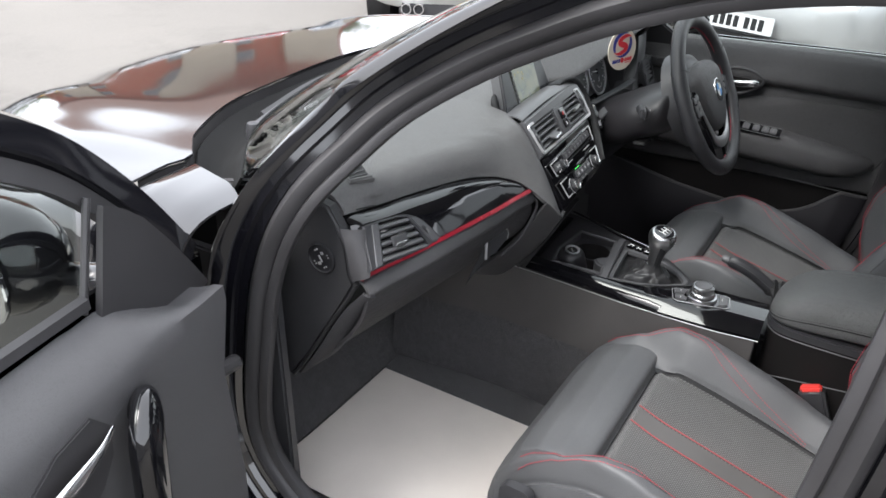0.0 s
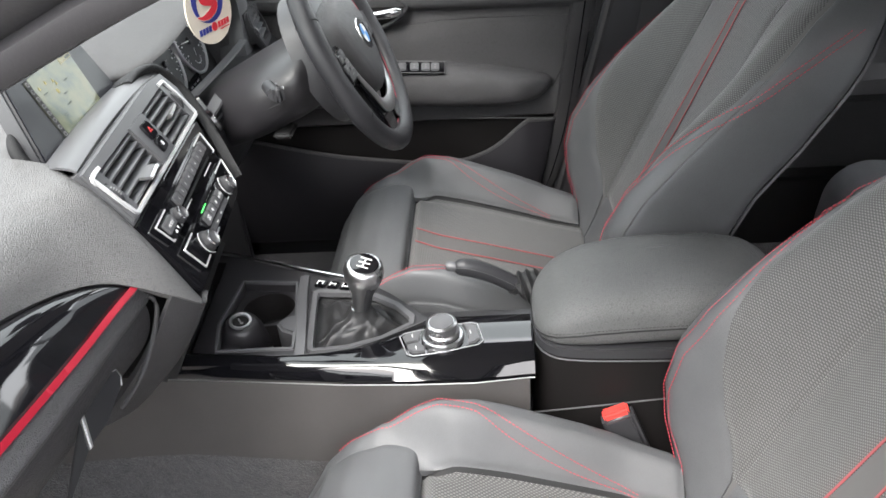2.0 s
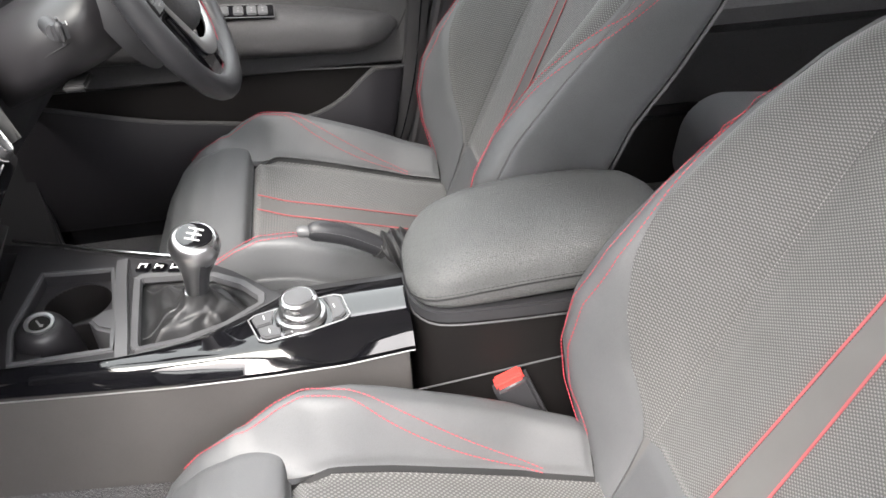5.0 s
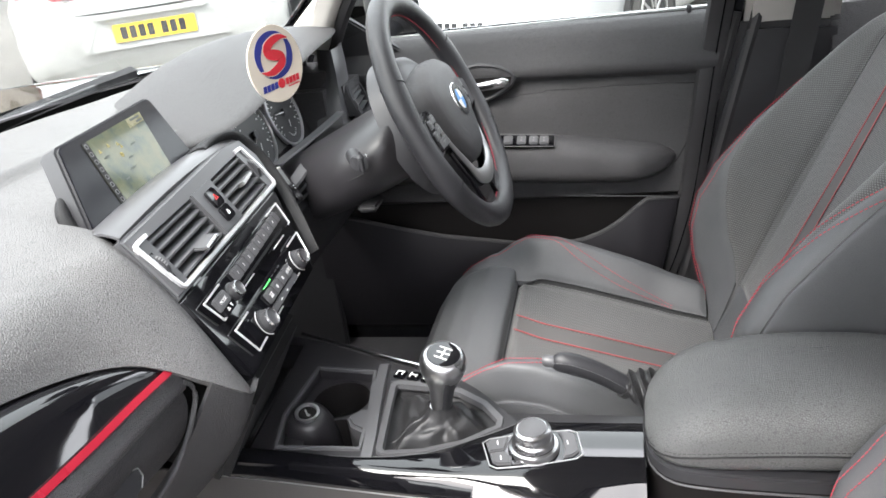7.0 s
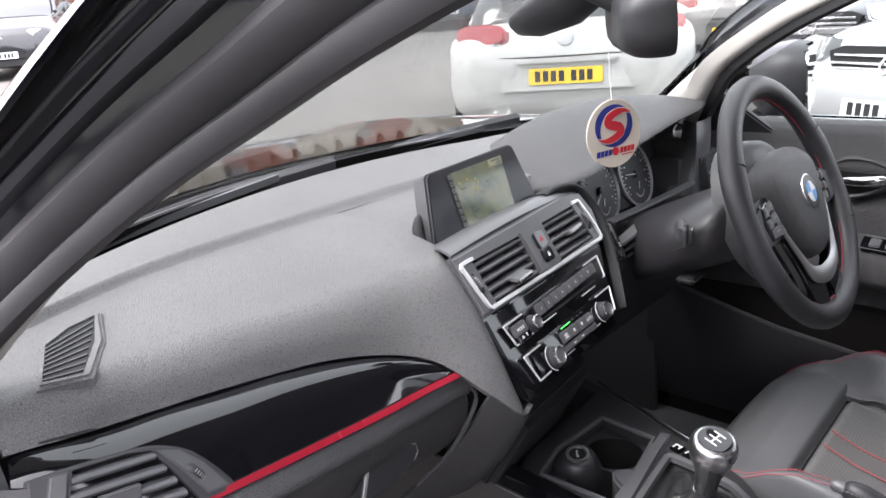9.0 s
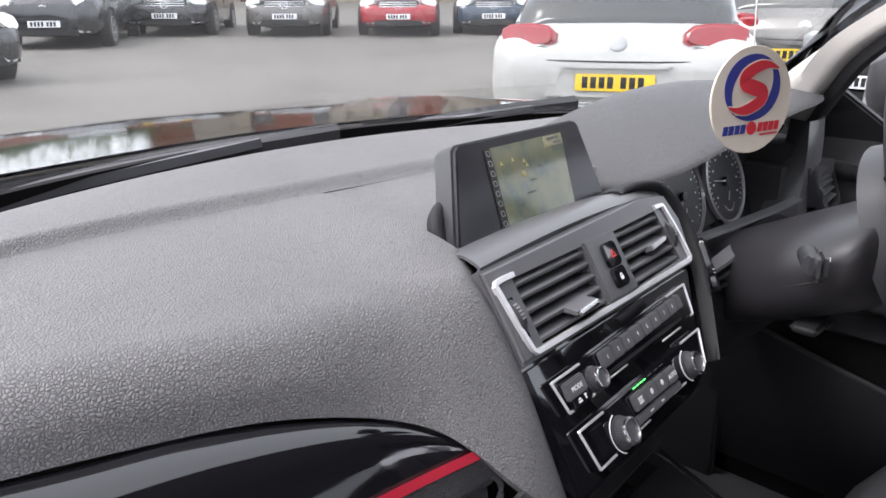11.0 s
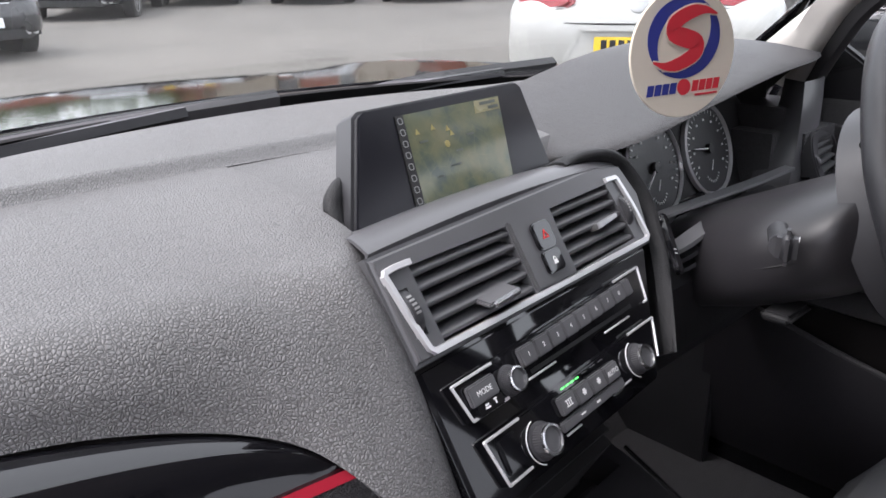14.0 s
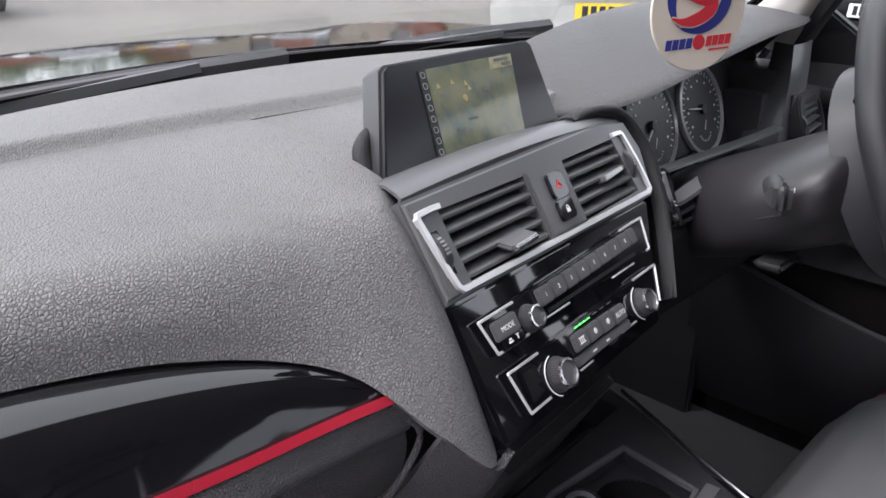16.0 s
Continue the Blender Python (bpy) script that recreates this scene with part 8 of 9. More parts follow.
for s in (-1, 1):
    part("spoke", prism_bm([(s * 0.066, 0.026), (s * 0.120, 0.022), (s * 0.160, 0.012), (s * 0.160, -0.034), (s * 0.118, -0.036), (s * 0.060, -0.034)][:: -s], 0.014, pose(0, 0, -0.006), 0.004), M_PLASTIC, wheel, "black wheel spoke")
    pod = part("button_pod", prism_bm([(s * 0.094, 0.026), (s * 0.126, 0.018), (s * 0.134, -0.004), (s * 0.128, -0.032), (s * 0.080, -0.034), (s * 0.088, -0.004)][:: -s], 0.008, pose(0, 0, 0.001), 0.002), M_GLOSS, wheel, "glossy black button pod")
    for bx, by, bw, bh in ((0.101, 0.013, 0.016, 0.012), (0.117, 0.009, 0.012, 0.013), (0.099, -0.004, 0.018, 0.012), (0.117, -0.008, 0.014, 0.012), (0.104, -0.022, 0.032, 0.013)):
        bt_ = part("wheel_button", prism_bm(rounded(bw, bh, 0.0025, 3), 0.004, pose(s * bx, by, 0.0075, 0, s * 6, 0), 0.001), M_SATIN, pod)
        part("button_mark", join(box_bm((bw * 0.45, 0.0012, 0.0006), pose(s * bx, by + 0.0015, 0.0119)), box_bm((0.0012, bh * 0.4, 0.0006), pose(s * (bx + 0.002), by, 0.0119))), M_DIMTEXT, bt_)
    part("lower_spoke", prism_bm([(s * 0.064, -0.040), (s * 0.094, -0.040), (s * 0.072, -0.094), (s * 0.062, -0.158), (s * 0.012, -0.164), (s * 0.002, -0.118), (s * 0.036, -0.100)][:: -s], 0.012, pose(0, 0, -0.006), 0.004), M_GLOSS, wheel, "piano black lower wheel spoke")
# silver V round the foot of the airbag cover
vi = spline([(-0.094, 0.004), (-0.083, -0.030), (-0.060, -0.068), (-0.040, -0.092), (0.0, -0.100), (0.040, -0.092), (0.060, -0.068), (0.083, -0.030), (0.094, 0.004)], 70)
vo = spline([(-0.0965, 0.004), (-0.090, -0.032), (-0.072, -0.074), (-0.052, -0.112), (0.0, -0.126), (0.052, -0.112), (0.072, -0.074), (0.090, -0.032), (0.0965, 0.004)], 70)
vt = np.stack([np.c_[vi + (vo - vi) * t, 0.009 + 0.007 * math.sin(math.pi * (0.15 + 0.7 * t)) - 0.004 * np.abs(np.linspace(-1, 1, 70)) ** 2] for t in np.linspace(0, 1, 7)])
part("silver_trim", shell_bm(vt[::-1], 0.004), M_SILVER, wheel, "silver V-shaped spoke trim")
part("boss_back", turned_bm([(0.108, -0.062), (0.106, -0.046), (0.098, -0.020), (0.080, -0.008), (0.05, -0.004)], 48), M_PLASTIC, wheel, "dark rear shell of the wheel boss")

# column shroud and stalks
col = thing("steering_column", "dark plastic steering column shroud with control stalks", "steering column", (0.355, 0.16, 0.92))
KO = V(0.355, 0.16, 0.92)
g = []
for t in np.linspace(0, 1, 16):
    y = 0.072 + 0.235 * t
    rx = 0.082 + 0.048 * smooth(t, 0.0, 0.18) - 0.062 * smooth(t, 0.40, 0.95)
    zc = 0.944 - 0.105 * t
    row = []
    for a_ in np.linspace(0, 2 * math.pi, 56, endpoint=False):
        c_, s_ = math.cos(a_), math.sin(a_)
        row.append(V(0.356 + rx * math.copysign(abs(c_) ** 0.62, c_), y, zc + (0.056 * smooth(t, -0.4, 0.15) if s_ > 0 else 0.060) * math.copysign(abs(s_) ** 0.85, s_)) - KO)
    g.append(row)
part("shroud", grid_bm(g, wrap=True, cap=True), M_CONSOLE, col, "dark column shroud", sharp=60)
part("shroud_seam", tube_bm(spline([V(0.2275, 0.17, 0.897) - KO, V(0.2265, 0.14, 0.910) - KO, V(0.232, 0.11, 0.925) - KO], 12), 0.0012, 6), M_DARK, col)
for s in (-1, 1):
    o_ = V(0.356 + s * 0.138, 0.147, 0.934) - KO
    stalk = part("stalk", tube_bm(spline([o_ - V(s * 0.02, -0.01, 0), o_ + V(s * 0.008, -0.004, 0.0), o_ + V(s * 0.022, -0.010, 0.002)], 10), 0.010, 14), M_PLASTIC, col, "black control stalk")
    part("stalk_tip", box_bm((0.022, 0.017, 0.032), Matrix.Translation(o_ + V(s * 0.024, -0.016, 0.003)) @ pose(0, 0, 0, 0, 0, -s * 20), 0.007, 3), M_PLASTIC, stalk)
    part("stalk_mark", box_bm((0.006, 0.0006, 0.003), Matrix.Translation(o_ + V(s * 0.024, -0.0252, 0.012)) @ pose(0, 0, 0, 0, 0, -s * 20)), M_GREYTEXT, stalk)
part("column_lever", box_bm((0.05, 0.03, 0.010), Matrix.Translation(V(0.262, 0.150, 0.850) - KO), 0.004, 3), M_DARK, col, "column adjustment lever")

# ---- rear-view mirror and hanging air freshener ----
rv = thing("rear_view_mirror", "black rear-view mirror below its sensor housing", "mirror", (0.02, 0.20, 1.29))
VO = V(0.02, 0.20, 1.29)
mm = basis(V(0.078, 0.118, 1.232) - VO, (0.82, 0.57, 0.0), (0.0, 0.06, 1))
g = []
for z, sc in ((-0.052, 0.30), (-0.051, 0.55), (-0.046, 0.78), (-0.036, 0.92), (-0.022, 0.99), (-0.008, 1.0), (0.0, 0.995), (0.004, 0.97), (0.004, 0.93)):
    g.append([mm @ Vector((x - math.copysign((1 - sc) * 0.036, x) * min(1, abs(x) / 0.06), y * sc, z)) for x, y in rounded(0.205, 0.078, 0.030, 8)])
hs = part("mirror_housing", grid_bm([[V(*p) for p in r] for r in g], wrap=True, cap=True), M_PLASTIC, rv, "black rounded mirror housing", sharp=60)
part("mirror_glass", prism_bm(rounded(0.192, 0.066, 0.026, 6), 0.002, mm @ pose(0, 0, 0.0030), 0.0005), M_MIRROR, hs, "mirror glass")
part("mirror_button", turned_bm([(0.010, 0.0), (0.009, 0.008), (0.0, 0.009)], 16, Matrix.Translation(V(0.078, 0.134, 1.196) - VO) @ pose(0, 0, 0, 180)), M_PLASTIC, hs)
part("mirror_stem", tube_bm(spline([V(0.062, 0.150, 1.245) - VO, V(0.045, 0.175, 1.262) - VO, V(0.02, 0.21, 1.285) - VO], 10), 0.013, 12), M_PLASTIC, rv)
g = []
for t, w, h in ((0, 0.026, 0.016), (0.12, 0.042, 0.034), (0.4, 0.048, 0.044), (0.75, 0.044, 0.034), (0.92, 0.036, 0.022), (1, 0.022, 0.010)):
    c = V(0.062, 0.160 + 0.14 * t, 1.296 - 0.062 * t) - VO
    g.append([c + V(w * math.cos(a_), 0.0, h * math.sin(a_) * (0.5 if math.sin(a_) > 0 else 1)) for a_ in np.linspace(0, 2 * math.pi, 24, endpoint=False)])
part("sensor_housing", grid_bm(g, wrap=True, cap=True), M_PLASTIC, rv, "black sensor housing on the windscreen")

FR = basis((0.017, 0.141, 1.108), (0.93, -0.36, 0.04), (0.0, 0.05, 1))
fr_ = thing("air_freshener", "round cream card air freshener with a red and blue swirl", "air freshener", FR)
M_CARD = varied("cream_card", (0.62, 0.56, 0.47), 0.85, 0.05, 20, 400, 0.2, 0.0002)
M_LOGORED, *_ = mat("print_red", (0.55, 0.02, 0.035), 0.6)
M_LOGOBLUE, *_ = mat("print_blue", (0.02, 0.03, 0.22), 0.6)
part("card_disc", turned_bm([(0.0385, -0.001), (0.039, -0.0005), (0.039, 0.0005), (0.0385, 0.001), (0.0, 0.001)], 64, pose(0, 0, 0)), M_CARD, fr_, "cream card disc")


def swirl(a0, a1, r_out, r_in, cx, cy, n=24):
    """A tapering crescent of a swirl."""
    o = [(cx + r_out * math.cos(t), cy + r_out * 0.9 * math.sin(t)) for t in np.linspace(a0, a1, n)]
    i = [(cx + (r_out - (r_out - r_in) * math.sin(math.pi * k / (n - 1)) ** 0.7) * math.cos(t), cy + 0.9 * (r_out - (r_out - r_in) * math.sin(math.pi * k / (n - 1)) ** 0.7) * math.sin(t)) for k, t in enumerate(np.linspace(a0, a1, n))]
    return o + i[::-1][1:-1]


for k in (0, 1):
    q = math.pi * k
    part("logo_swirl", prism_bm(swirl(radians(52) + q, radians(232) + q, 0.0268, 0.0178, 0, 0.009), 0.0005, pose(0, 0, 0.0009)), M_LOGOBLUE, fr_, "blue swirl shape")
s_path = spline([(0.0235, 0.0215), (0.014, 0.0245), (0.003, 0.0235), (-0.0075, 0.0185), (-0.0085, 0.0125), (0.0, 0.009), (0.0085, 0.0055), (0.0075, -0.0005), (-0.003, -0.0055), (-0.014, -0.0065), (-0.0235, -0.0035)], 60)
wd = np.interp(np.linspace(0, 1, 60), [0, 0.18, 0.36, 0.5, 0.64, 0.82, 1], [0.0005, 0.0038, 0.0048, 0.0056, 0.0048, 0.0038, 0.0005])
tn = np.gradient(s_path, axis=0)
tn /= np.linalg.norm(tn, axis=1, keepdims=True)
nn = np.stack([-tn[:, 1], tn[:, 0]], 1)
part("logo_edge", shell_bm(np.stack([np.c_[s_path + nn * (wd + 0.0009)[:, None], np.full(60, 0.0017)], np.c_[s_path - nn * (wd + 0.0009)[:, None], np.full(60, 0.0017)]]), 0.0003), M_CARD, fr_)
part("logo_curve", shell_bm(np.stack([np.c_[s_path + nn * wd[:, None], np.full(60, 0.0021)], np.c_[s_path - nn * wd[:, None], np.full(60, 0.0021)]]), 0.0003), M_LOGORED, fr_, "red S-like swirl shape")


def slanted(x, w, h):
    """A leaning bar of the printed line."""
    return prism_bm([(x - w / 2 - 0.0006, -h / 2), (x + w / 2 - 0.0006, -h / 2), (x + w / 2 + 0.0006, h / 2), (x - w / 2 + 0.0006, h / 2)], 0.0004, pose(0, -0.0205, 0.0010))


part("print_bar", join(*[slanted(-0.0245 + 0.0056 * k, 0.0046, 0.0066) for k in range(4)]), M_LOGOBLUE, fr_, "blue print bars")
part("print_bar", join(turned_bm([(0.0050, 0.0), (0.0048, 0.0004), (0.0, 0.0005)], 20, pose(0.0005, -0.0205, 0.001)), *[slanted(0.0090 + 0.0054 * k, 0.0044, 0.0066) for k in range(4)], prism_bm([(0.009, -0.0268), (0.026, -0.0268), (0.026, -0.0256), (0.009, -0.0256)], 0.0004, pose(0, 0, 0.001))), M_LOGORED, fr_, "red print bars")
string = part("string", tube_bm(np.array([(0, 0.038, 0.0), (0.0, 0.090, 0.001)]), 0.0006, 6), M_GREYTEXT, fr_, "white hanging string")


# ---- the yard: parked cars, wall and buildings ----
FAR_CARS = [
    ("red hatchback in the far row", 10.9, 12.6, (-0.69, -0.72), "red", dict(front=True)),
    ("black estate car in the far row", 7.1, 15.7, (-0.62, -0.78), "black", dict(front=True)),
    ("dark grey hatchback in the far row", 9.0, 14.1, (-0.66, -0.75), "grey", dict(front=True)),
    ("dark blue car in the far row", 12.9, 11.6, (-0.72, -0.69), "blue", dict(front=True)),
    ("black car with a white sale board on its roof", 4.2, 14.2, (-0.55, -0.83), "black", dict(front=True, H=1.65, W=1.85, sign=1)),
    ("dark blue car with a yellow and white sale board", 6.6, 18.4, (-0.60, -0.80), "blue", dict(front=True, sign=2)),
    ("dark car with a yellow and white sale board", 8.8, 20.5, (-0.60, -0.80), "grey", dict(front=True, sign=2)),
    ("black hatchback standing near the bonnet", 1.75, 9.7, (0.20, -0.98), "black", dict(front=True)),
]
def ground_z(x, y):
    return GROUND_RISE * (0.45 * x + 0.89 * y - 1.2)


def paint(name, color, metal=0.0, rough=0.25):
    m, n, l, b = mat(name, color, rough, metal=metal, coat=0.9)
    fine = noise_tex(n, l, coords(n, l), 3.0, 4)
    l.new(ramp(n, l, fine, [(0.3, rough - 0.04), (0.7, rough + 0.06)]), b.inputs["Roughness"])
    return m


M_WHITE = paint("white_car_paint", (0.42, 0.42, 0.405))
M_SILVERPAINT = paint("silver_car_paint", (0.50, 0.51, 0.52), 0.4, 0.3)
M_BLACKPAINT = paint("dark_car_paint", (0.02, 0.021, 0.024))
M_BLUEPAINT = paint("blue_car_paint", (0.03, 0.05, 0.08))
M_REDPAINT = paint("red_car_paint", (0.35, 0.02, 0.03))
M_GREYPAINT = paint("grey_car_paint", (0.14, 0.135, 0.13), 0.3)
M_CARGLASS, *_ = mat("dark_car_glass", (0.03, 0.035, 0.035), 0.05, coat=1.0)
M_TAIL, *_ = mat("tail_lamp_red", (0.30, 0.014, 0.022), 0.12, coat=1.0)
M_LAMP, *_ = mat("headlamp_clear", (0.75, 0.77, 0.78), 0.08, metal=0.6, coat=1.0)
M_TYRE = varied("tyre_rubber", (0.05, 0.048, 0.045), 0.85, 0.2, 8, 120, 0.4, 0.003)
M_YELLOW, *_ = mat("yellow_plate", (0.75, 0.52, 0.03), 0.45)
M_WHITEPLATE, *_ = mat("white_plate", (0.75, 0.76, 0.78), 0.45)
M_INK, *_ = mat("plate_ink", (0.01, 0.01, 0.012), 0.5)


def section(hw, zb, zt, e, n=28):
    zc, hz = (zb + zt) / 2, (zt - zb) / 2
    return [(hw * math.copysign(abs(math.cos(a_)) ** e, math.cos(a_)), zc + hz * math.copysign(abs(math.sin(a_)) ** e, math.sin(a_))) for a_ in np.linspace(0, 2 * math.pi, n, endpoint=False)]


def loft(stations, e):
    st_ = np.array(stations, float)
    t = np.linspace(0, len(st_) - 1, 6 * len(st_))
    sm = np.stack([np.interp(t, np.arange(len(st_)), st_[:, k]) for k in range(st_.shape[1])], 1)
    for _ in range(2):
        sm[1:-1] = 0.25 * sm[:-2] + 0.5 * sm[1:-1] + 0.25 * sm[2:]
    return np.array([[(x, y, z) for y, z in section(hw, zb, zt, e)] for x, hw, zb, zt in sm])


def number_plate(parent, m, material, chars=7):
    p = part("number_plate", prism_bm(rounded(0.52, 0.111, 0.012), 0.008, m, 0.002), material, parent, "number plate with dark bars")
    part("plate_bars", join(*[box_bm((0.038, 0.074, 0.002), m @ pose(-0.195 + 0.056 * k + (0.03 if k > 3 else 0), 0, 0.009)) for k in range(chars)]), M_INK, p)


def parked_car(label, x, y, heading, paint_m, L=4.3, W=1.78, H=1.42, rear=False, front=False, sign=0, suv=False):
    """A parked car; heading is the way its nose points, and (x, y) the middle of the end that faces the yard."""
    h = math.atan2(heading[1], heading[0])
    ob = thing("parked_car", label, "car", pose(x, y, ground_z(x, y), 0, 0, math.degrees(h)) @ pose(0 if rear else -L, 0, 0), "parked cars")
    k, w = H / 1.42, W / 2
    low = [(0.0, 0.62 * w, 0.50 * k, 0.72 * k), (0.03, 0.82 * w, 0.36 * k, 0.80 * k), (0.10, 0.95 * w, 0.26 * k, 0.90 * k), (0.22, 0.99 * w, 0.24, 1.0 * k), (0.9, w, 0.20, 0.97 * k), (2.0, w, 0.18, 0.93 * k), (L - 1.1, w, 0.18, 0.92 * k), (L - 0.5, 0.98 * w, 0.20, 0.86 * k), (L - 0.16, 0.92 * w, 0.22, 0.76 * k), (L - 0.04, 0.80 * w, 0.28, 0.66 * k), (L, 0.60 * w, 0.36, 0.58 * k)]
    g = loft(low, 0.42)
    part("body", grid_bm(g, wrap=True, cap=True), paint_m, ob, "painted car body", sharp=60)
    up = [(0.20, 0.78 * w, 0.80 * k, 1.0 * k), (0.32, 0.80 * w, 0.80 * k, 1.16 * k), (0.55, 0.80 * w, 0.80 * k, 1.34 * k), (0.95, 0.80 * w, 0.8 * k, 1.40 * k), (1.7, 0.80 * w, 0.8 * k, H), (2.3, 0.79 * w, 0.8 * k, 1.38 * k), (L - 1.45, 0.77 * w, 0.8 * k, 1.12 * k), (L - 1.15, 0.74 * w, 0.8 * k, 0.93 * k)]
    g = loft(up, 0.62)
    part("cabin_glass", grid_bm(g, wrap=True, cap=True), M_CARGLASS, ob, "dark car windows")
    rows = g[16:36, 3:12] * V(1, 1, 1) + V(0, 0, 0.008)
    part("roof", shell_bm(rows, 0.02), paint_m, ob, "painted roof")
    for s in (-1, 1):
        for x0, x1 in ((0.35, 0.85), (2.05, 2.10), (L - 1.25, L - 1.95)):
            part("roof_pillar", tube_bm(np.array([(x0, s * 0.80 * w, 0.96 * k), ((x0 + x1) / 2, s * 0.74 * w, 1.18 * k), (x1, s * 0.63 * w, 1.37 * k)]), 0.035, 8), paint_m, ob)
        for wx in (0.78, L - 0.86):
            wm = pose(wx, s * (w - 0.10), 0.33, 90 * -s, 0, 0)
            wh = part("wheel", turned_bm([(0.20, 0.02), (0.21, 0.11), (0.29, 0.13), (0.325, 0.105), (0.335, 0.03), (0.33, -0.07), (0.2, -0.08)], 40, wm), M_TYRE, ob, "road wheel")
            part("rim", turned_bm([(0.215, 0.112), (0.205, 0.118), (0.20, 0.085), (0.07, 0.070), (0.0, 0.072)], 40, wm), M_DARK, wh)
            for q in range(10):
                part("rim_spoke", box_bm((0.145, 0.026, 0.02), wm @ pose(0, 0, 0, 0, 0, 36 * q) @ pose(0.125, 0, 0.106, 0, 4, 0), 0.005, 1), M_SILVER, wh)
            part("rim_ring", turned_bm([(0.222, 0.108), (0.218, 0.122), (0.203, 0.122), (0.20, 0.10)], 40, wm), M_SILVER, wh)
            part("wheel_arch", turned_bm([(0.37, -0.08), (0.39, 0.104), (0.385, 0.112), (0.36, 0.106), (0.0, -0.075)], 40, wm), M_DARK, ob)
    if rear:
        for s in (-1, 1):
            lam = [(-0.235, -0.020), (-0.225, 0.040), (-0.17, 0.085), (-0.04, 0.100), (0.12, 0.092), (0.185, 0.060), (0.19, -0.010), (0.165, -0.075), (0.10, -0.095), (-0.06, -0.080), (-0.19, -0.055)]
            lm_ = basis((0.125, s * -0.635, 0.865), (0.30 * -s * -1, -1, 0), (0.25, 0, 1))
            tl = part("tail_lamp", prism_bm([(p[0] * s, p[1]) for p in lam][:: s], 0.10, lm_ @ pose(0, 0, -0.07), 0.025, 3), M_TAIL, ob, "red tail lamp")
            low_ = [(-0.19, -0.050), (0.165, -0.050), (0.155, -0.078), (0.10, -0.090), (-0.06, -0.076)]
            part("clear_strip", prism_bm([(p[0] * s, p[1]) for p in low_][:: -s], 0.012, lm_ @ pose(0, 0, 0.021), 0.004, 1), M_LAMP, tl, "pale lower strip of the lamp")
            part("reflector", box_bm((0.03, 0.19, 0.022), pose(0.085, s * 0.60, 0.385, 0, 0, 20 * s), 0.006), M_TAIL, ob, "thin red bumper reflector")
            part("exhaust", turned_bm([(0.042, 0.0), (0.042, 0.12), (0.034, 0.12), (0.034, 0.0)], 20, pose(0.06, 0.48 + 0.05 * s, 0.27, 0, -90, 0) @ pose(0, 0, -0.06)), M_CHROME, ob, "exhaust tip")
        rp = basis((-0.012, 0, 0.585), (0, -1, 0), (0.10, 0, 1))
        rim_ = [(-0.47, -0.10), (0.47, -0.10), (0.36, 0.115), (-0.36, 0.115)]
        hole_ = [(-0.42, -0.082), (0.42, -0.082), (0.335, 0.088), (-0.335, 0.088)]
        for q in range(4):
            part("recess_edge", prism_bm([rim_[q], rim_[(q + 1) % 4], hole_[(q + 1) % 4], hole_[q]], (0.026, 0.02, 0.05, 0.02)[q], rp @ pose(0, 0, -0.022), 0.006), paint_m, ob)
        part("plate_recess", prism_bm(hole_, 0.006, rp @ pose(0, 0, -0.012), 0.001), paint_m, ob)
        part("crease", tube_bm(spline([(0.13, 0.62, 0.765), (0.045, 0.4, 0.752), (0.03, 0.0, 0.748), (0.045, -0.4, 0.752), (0.13, -0.62, 0.765)], 24), 0.009, 8), paint_m, ob)
        number_plate(ob, rp @ pose(0, 0, 0.002), M_YELLOW)
        part("badge", turned_bm([(0.055, 0.0), (0.055, 0.012), (0.045, 0.016), (0.0, 0.012)], 32, basis((0.055, 0, 0.835), (0, -1, 0), (0.35, 0, 1))), M_SILVER, ob, "round silver badge")
        part("boot_seam", tube_bm(spline([(0.10, 0.80, 0.74), (0.018, 0.5, 0.725), (0.0, 0.0, 0.72), (0.018, -0.5, 0.725), (0.10, -0.80, 0.74)], 24), 0.006, 6), M_DARK, ob)
        part("lower_valance", box_bm((0.12, 1.2, 0.16), pose(0.13, 0, 0.27), 0.03), M_PLASTIC, ob, "black lower bumper")
    if front:
        fp = basis((L + 0.012, 0, 0.60), (0, 1, 0), (-0.12, 0, 1))
        gr = part("grille", prism_bm([(-0.40, -0.10), (0.40, -0.10), (0.46, 0.09), (0.36, 0.125), (-0.36, 0.125), (-0.46, 0.09)], 0.05, fp @ pose(0, 0.06, -0.09), 0.01), M_DARK, ob, "slatted chrome grille")
        for q in range(4):
            part("grille_slat", box_bm((0.84 - 0.03 * abs(q - 2), 0.020, 0.02), fp @ pose(0, -0.005 + 0.045 * q, -0.035), 0.005, 1), M_CHROME, gr)
        part("grille_badge", ring_bm([(0.085, 0.0), (0.085, 0.015), (0.072, 0.015), (0.072, 0.0)], 36, fp @ pose(0, 0.06, -0.03)), M_CHROME, gr, "round chrome grille badge")
        for q in range(3):
            part("badge_arm", box_bm((0.014, 0.078, 0.012), fp @ pose(0, 0.06, -0.022, 0, 0, 120 * q) @ pose(0, 0.038, 0), 0.003, 1), M_CHROME, gr)
        number_plate(ob, fp @ pose(0, -0.175, 0.012), M_WHITEPLATE)
        part("lower_intake", prism_bm([(-0.55, -0.06), (0.55, -0.06), (0.48, 0.05), (-0.48, 0.05)], 0.05, fp @ pose(0, -0.30, -0.055), 0.01), M_DARK, ob, "dark lower air intake")
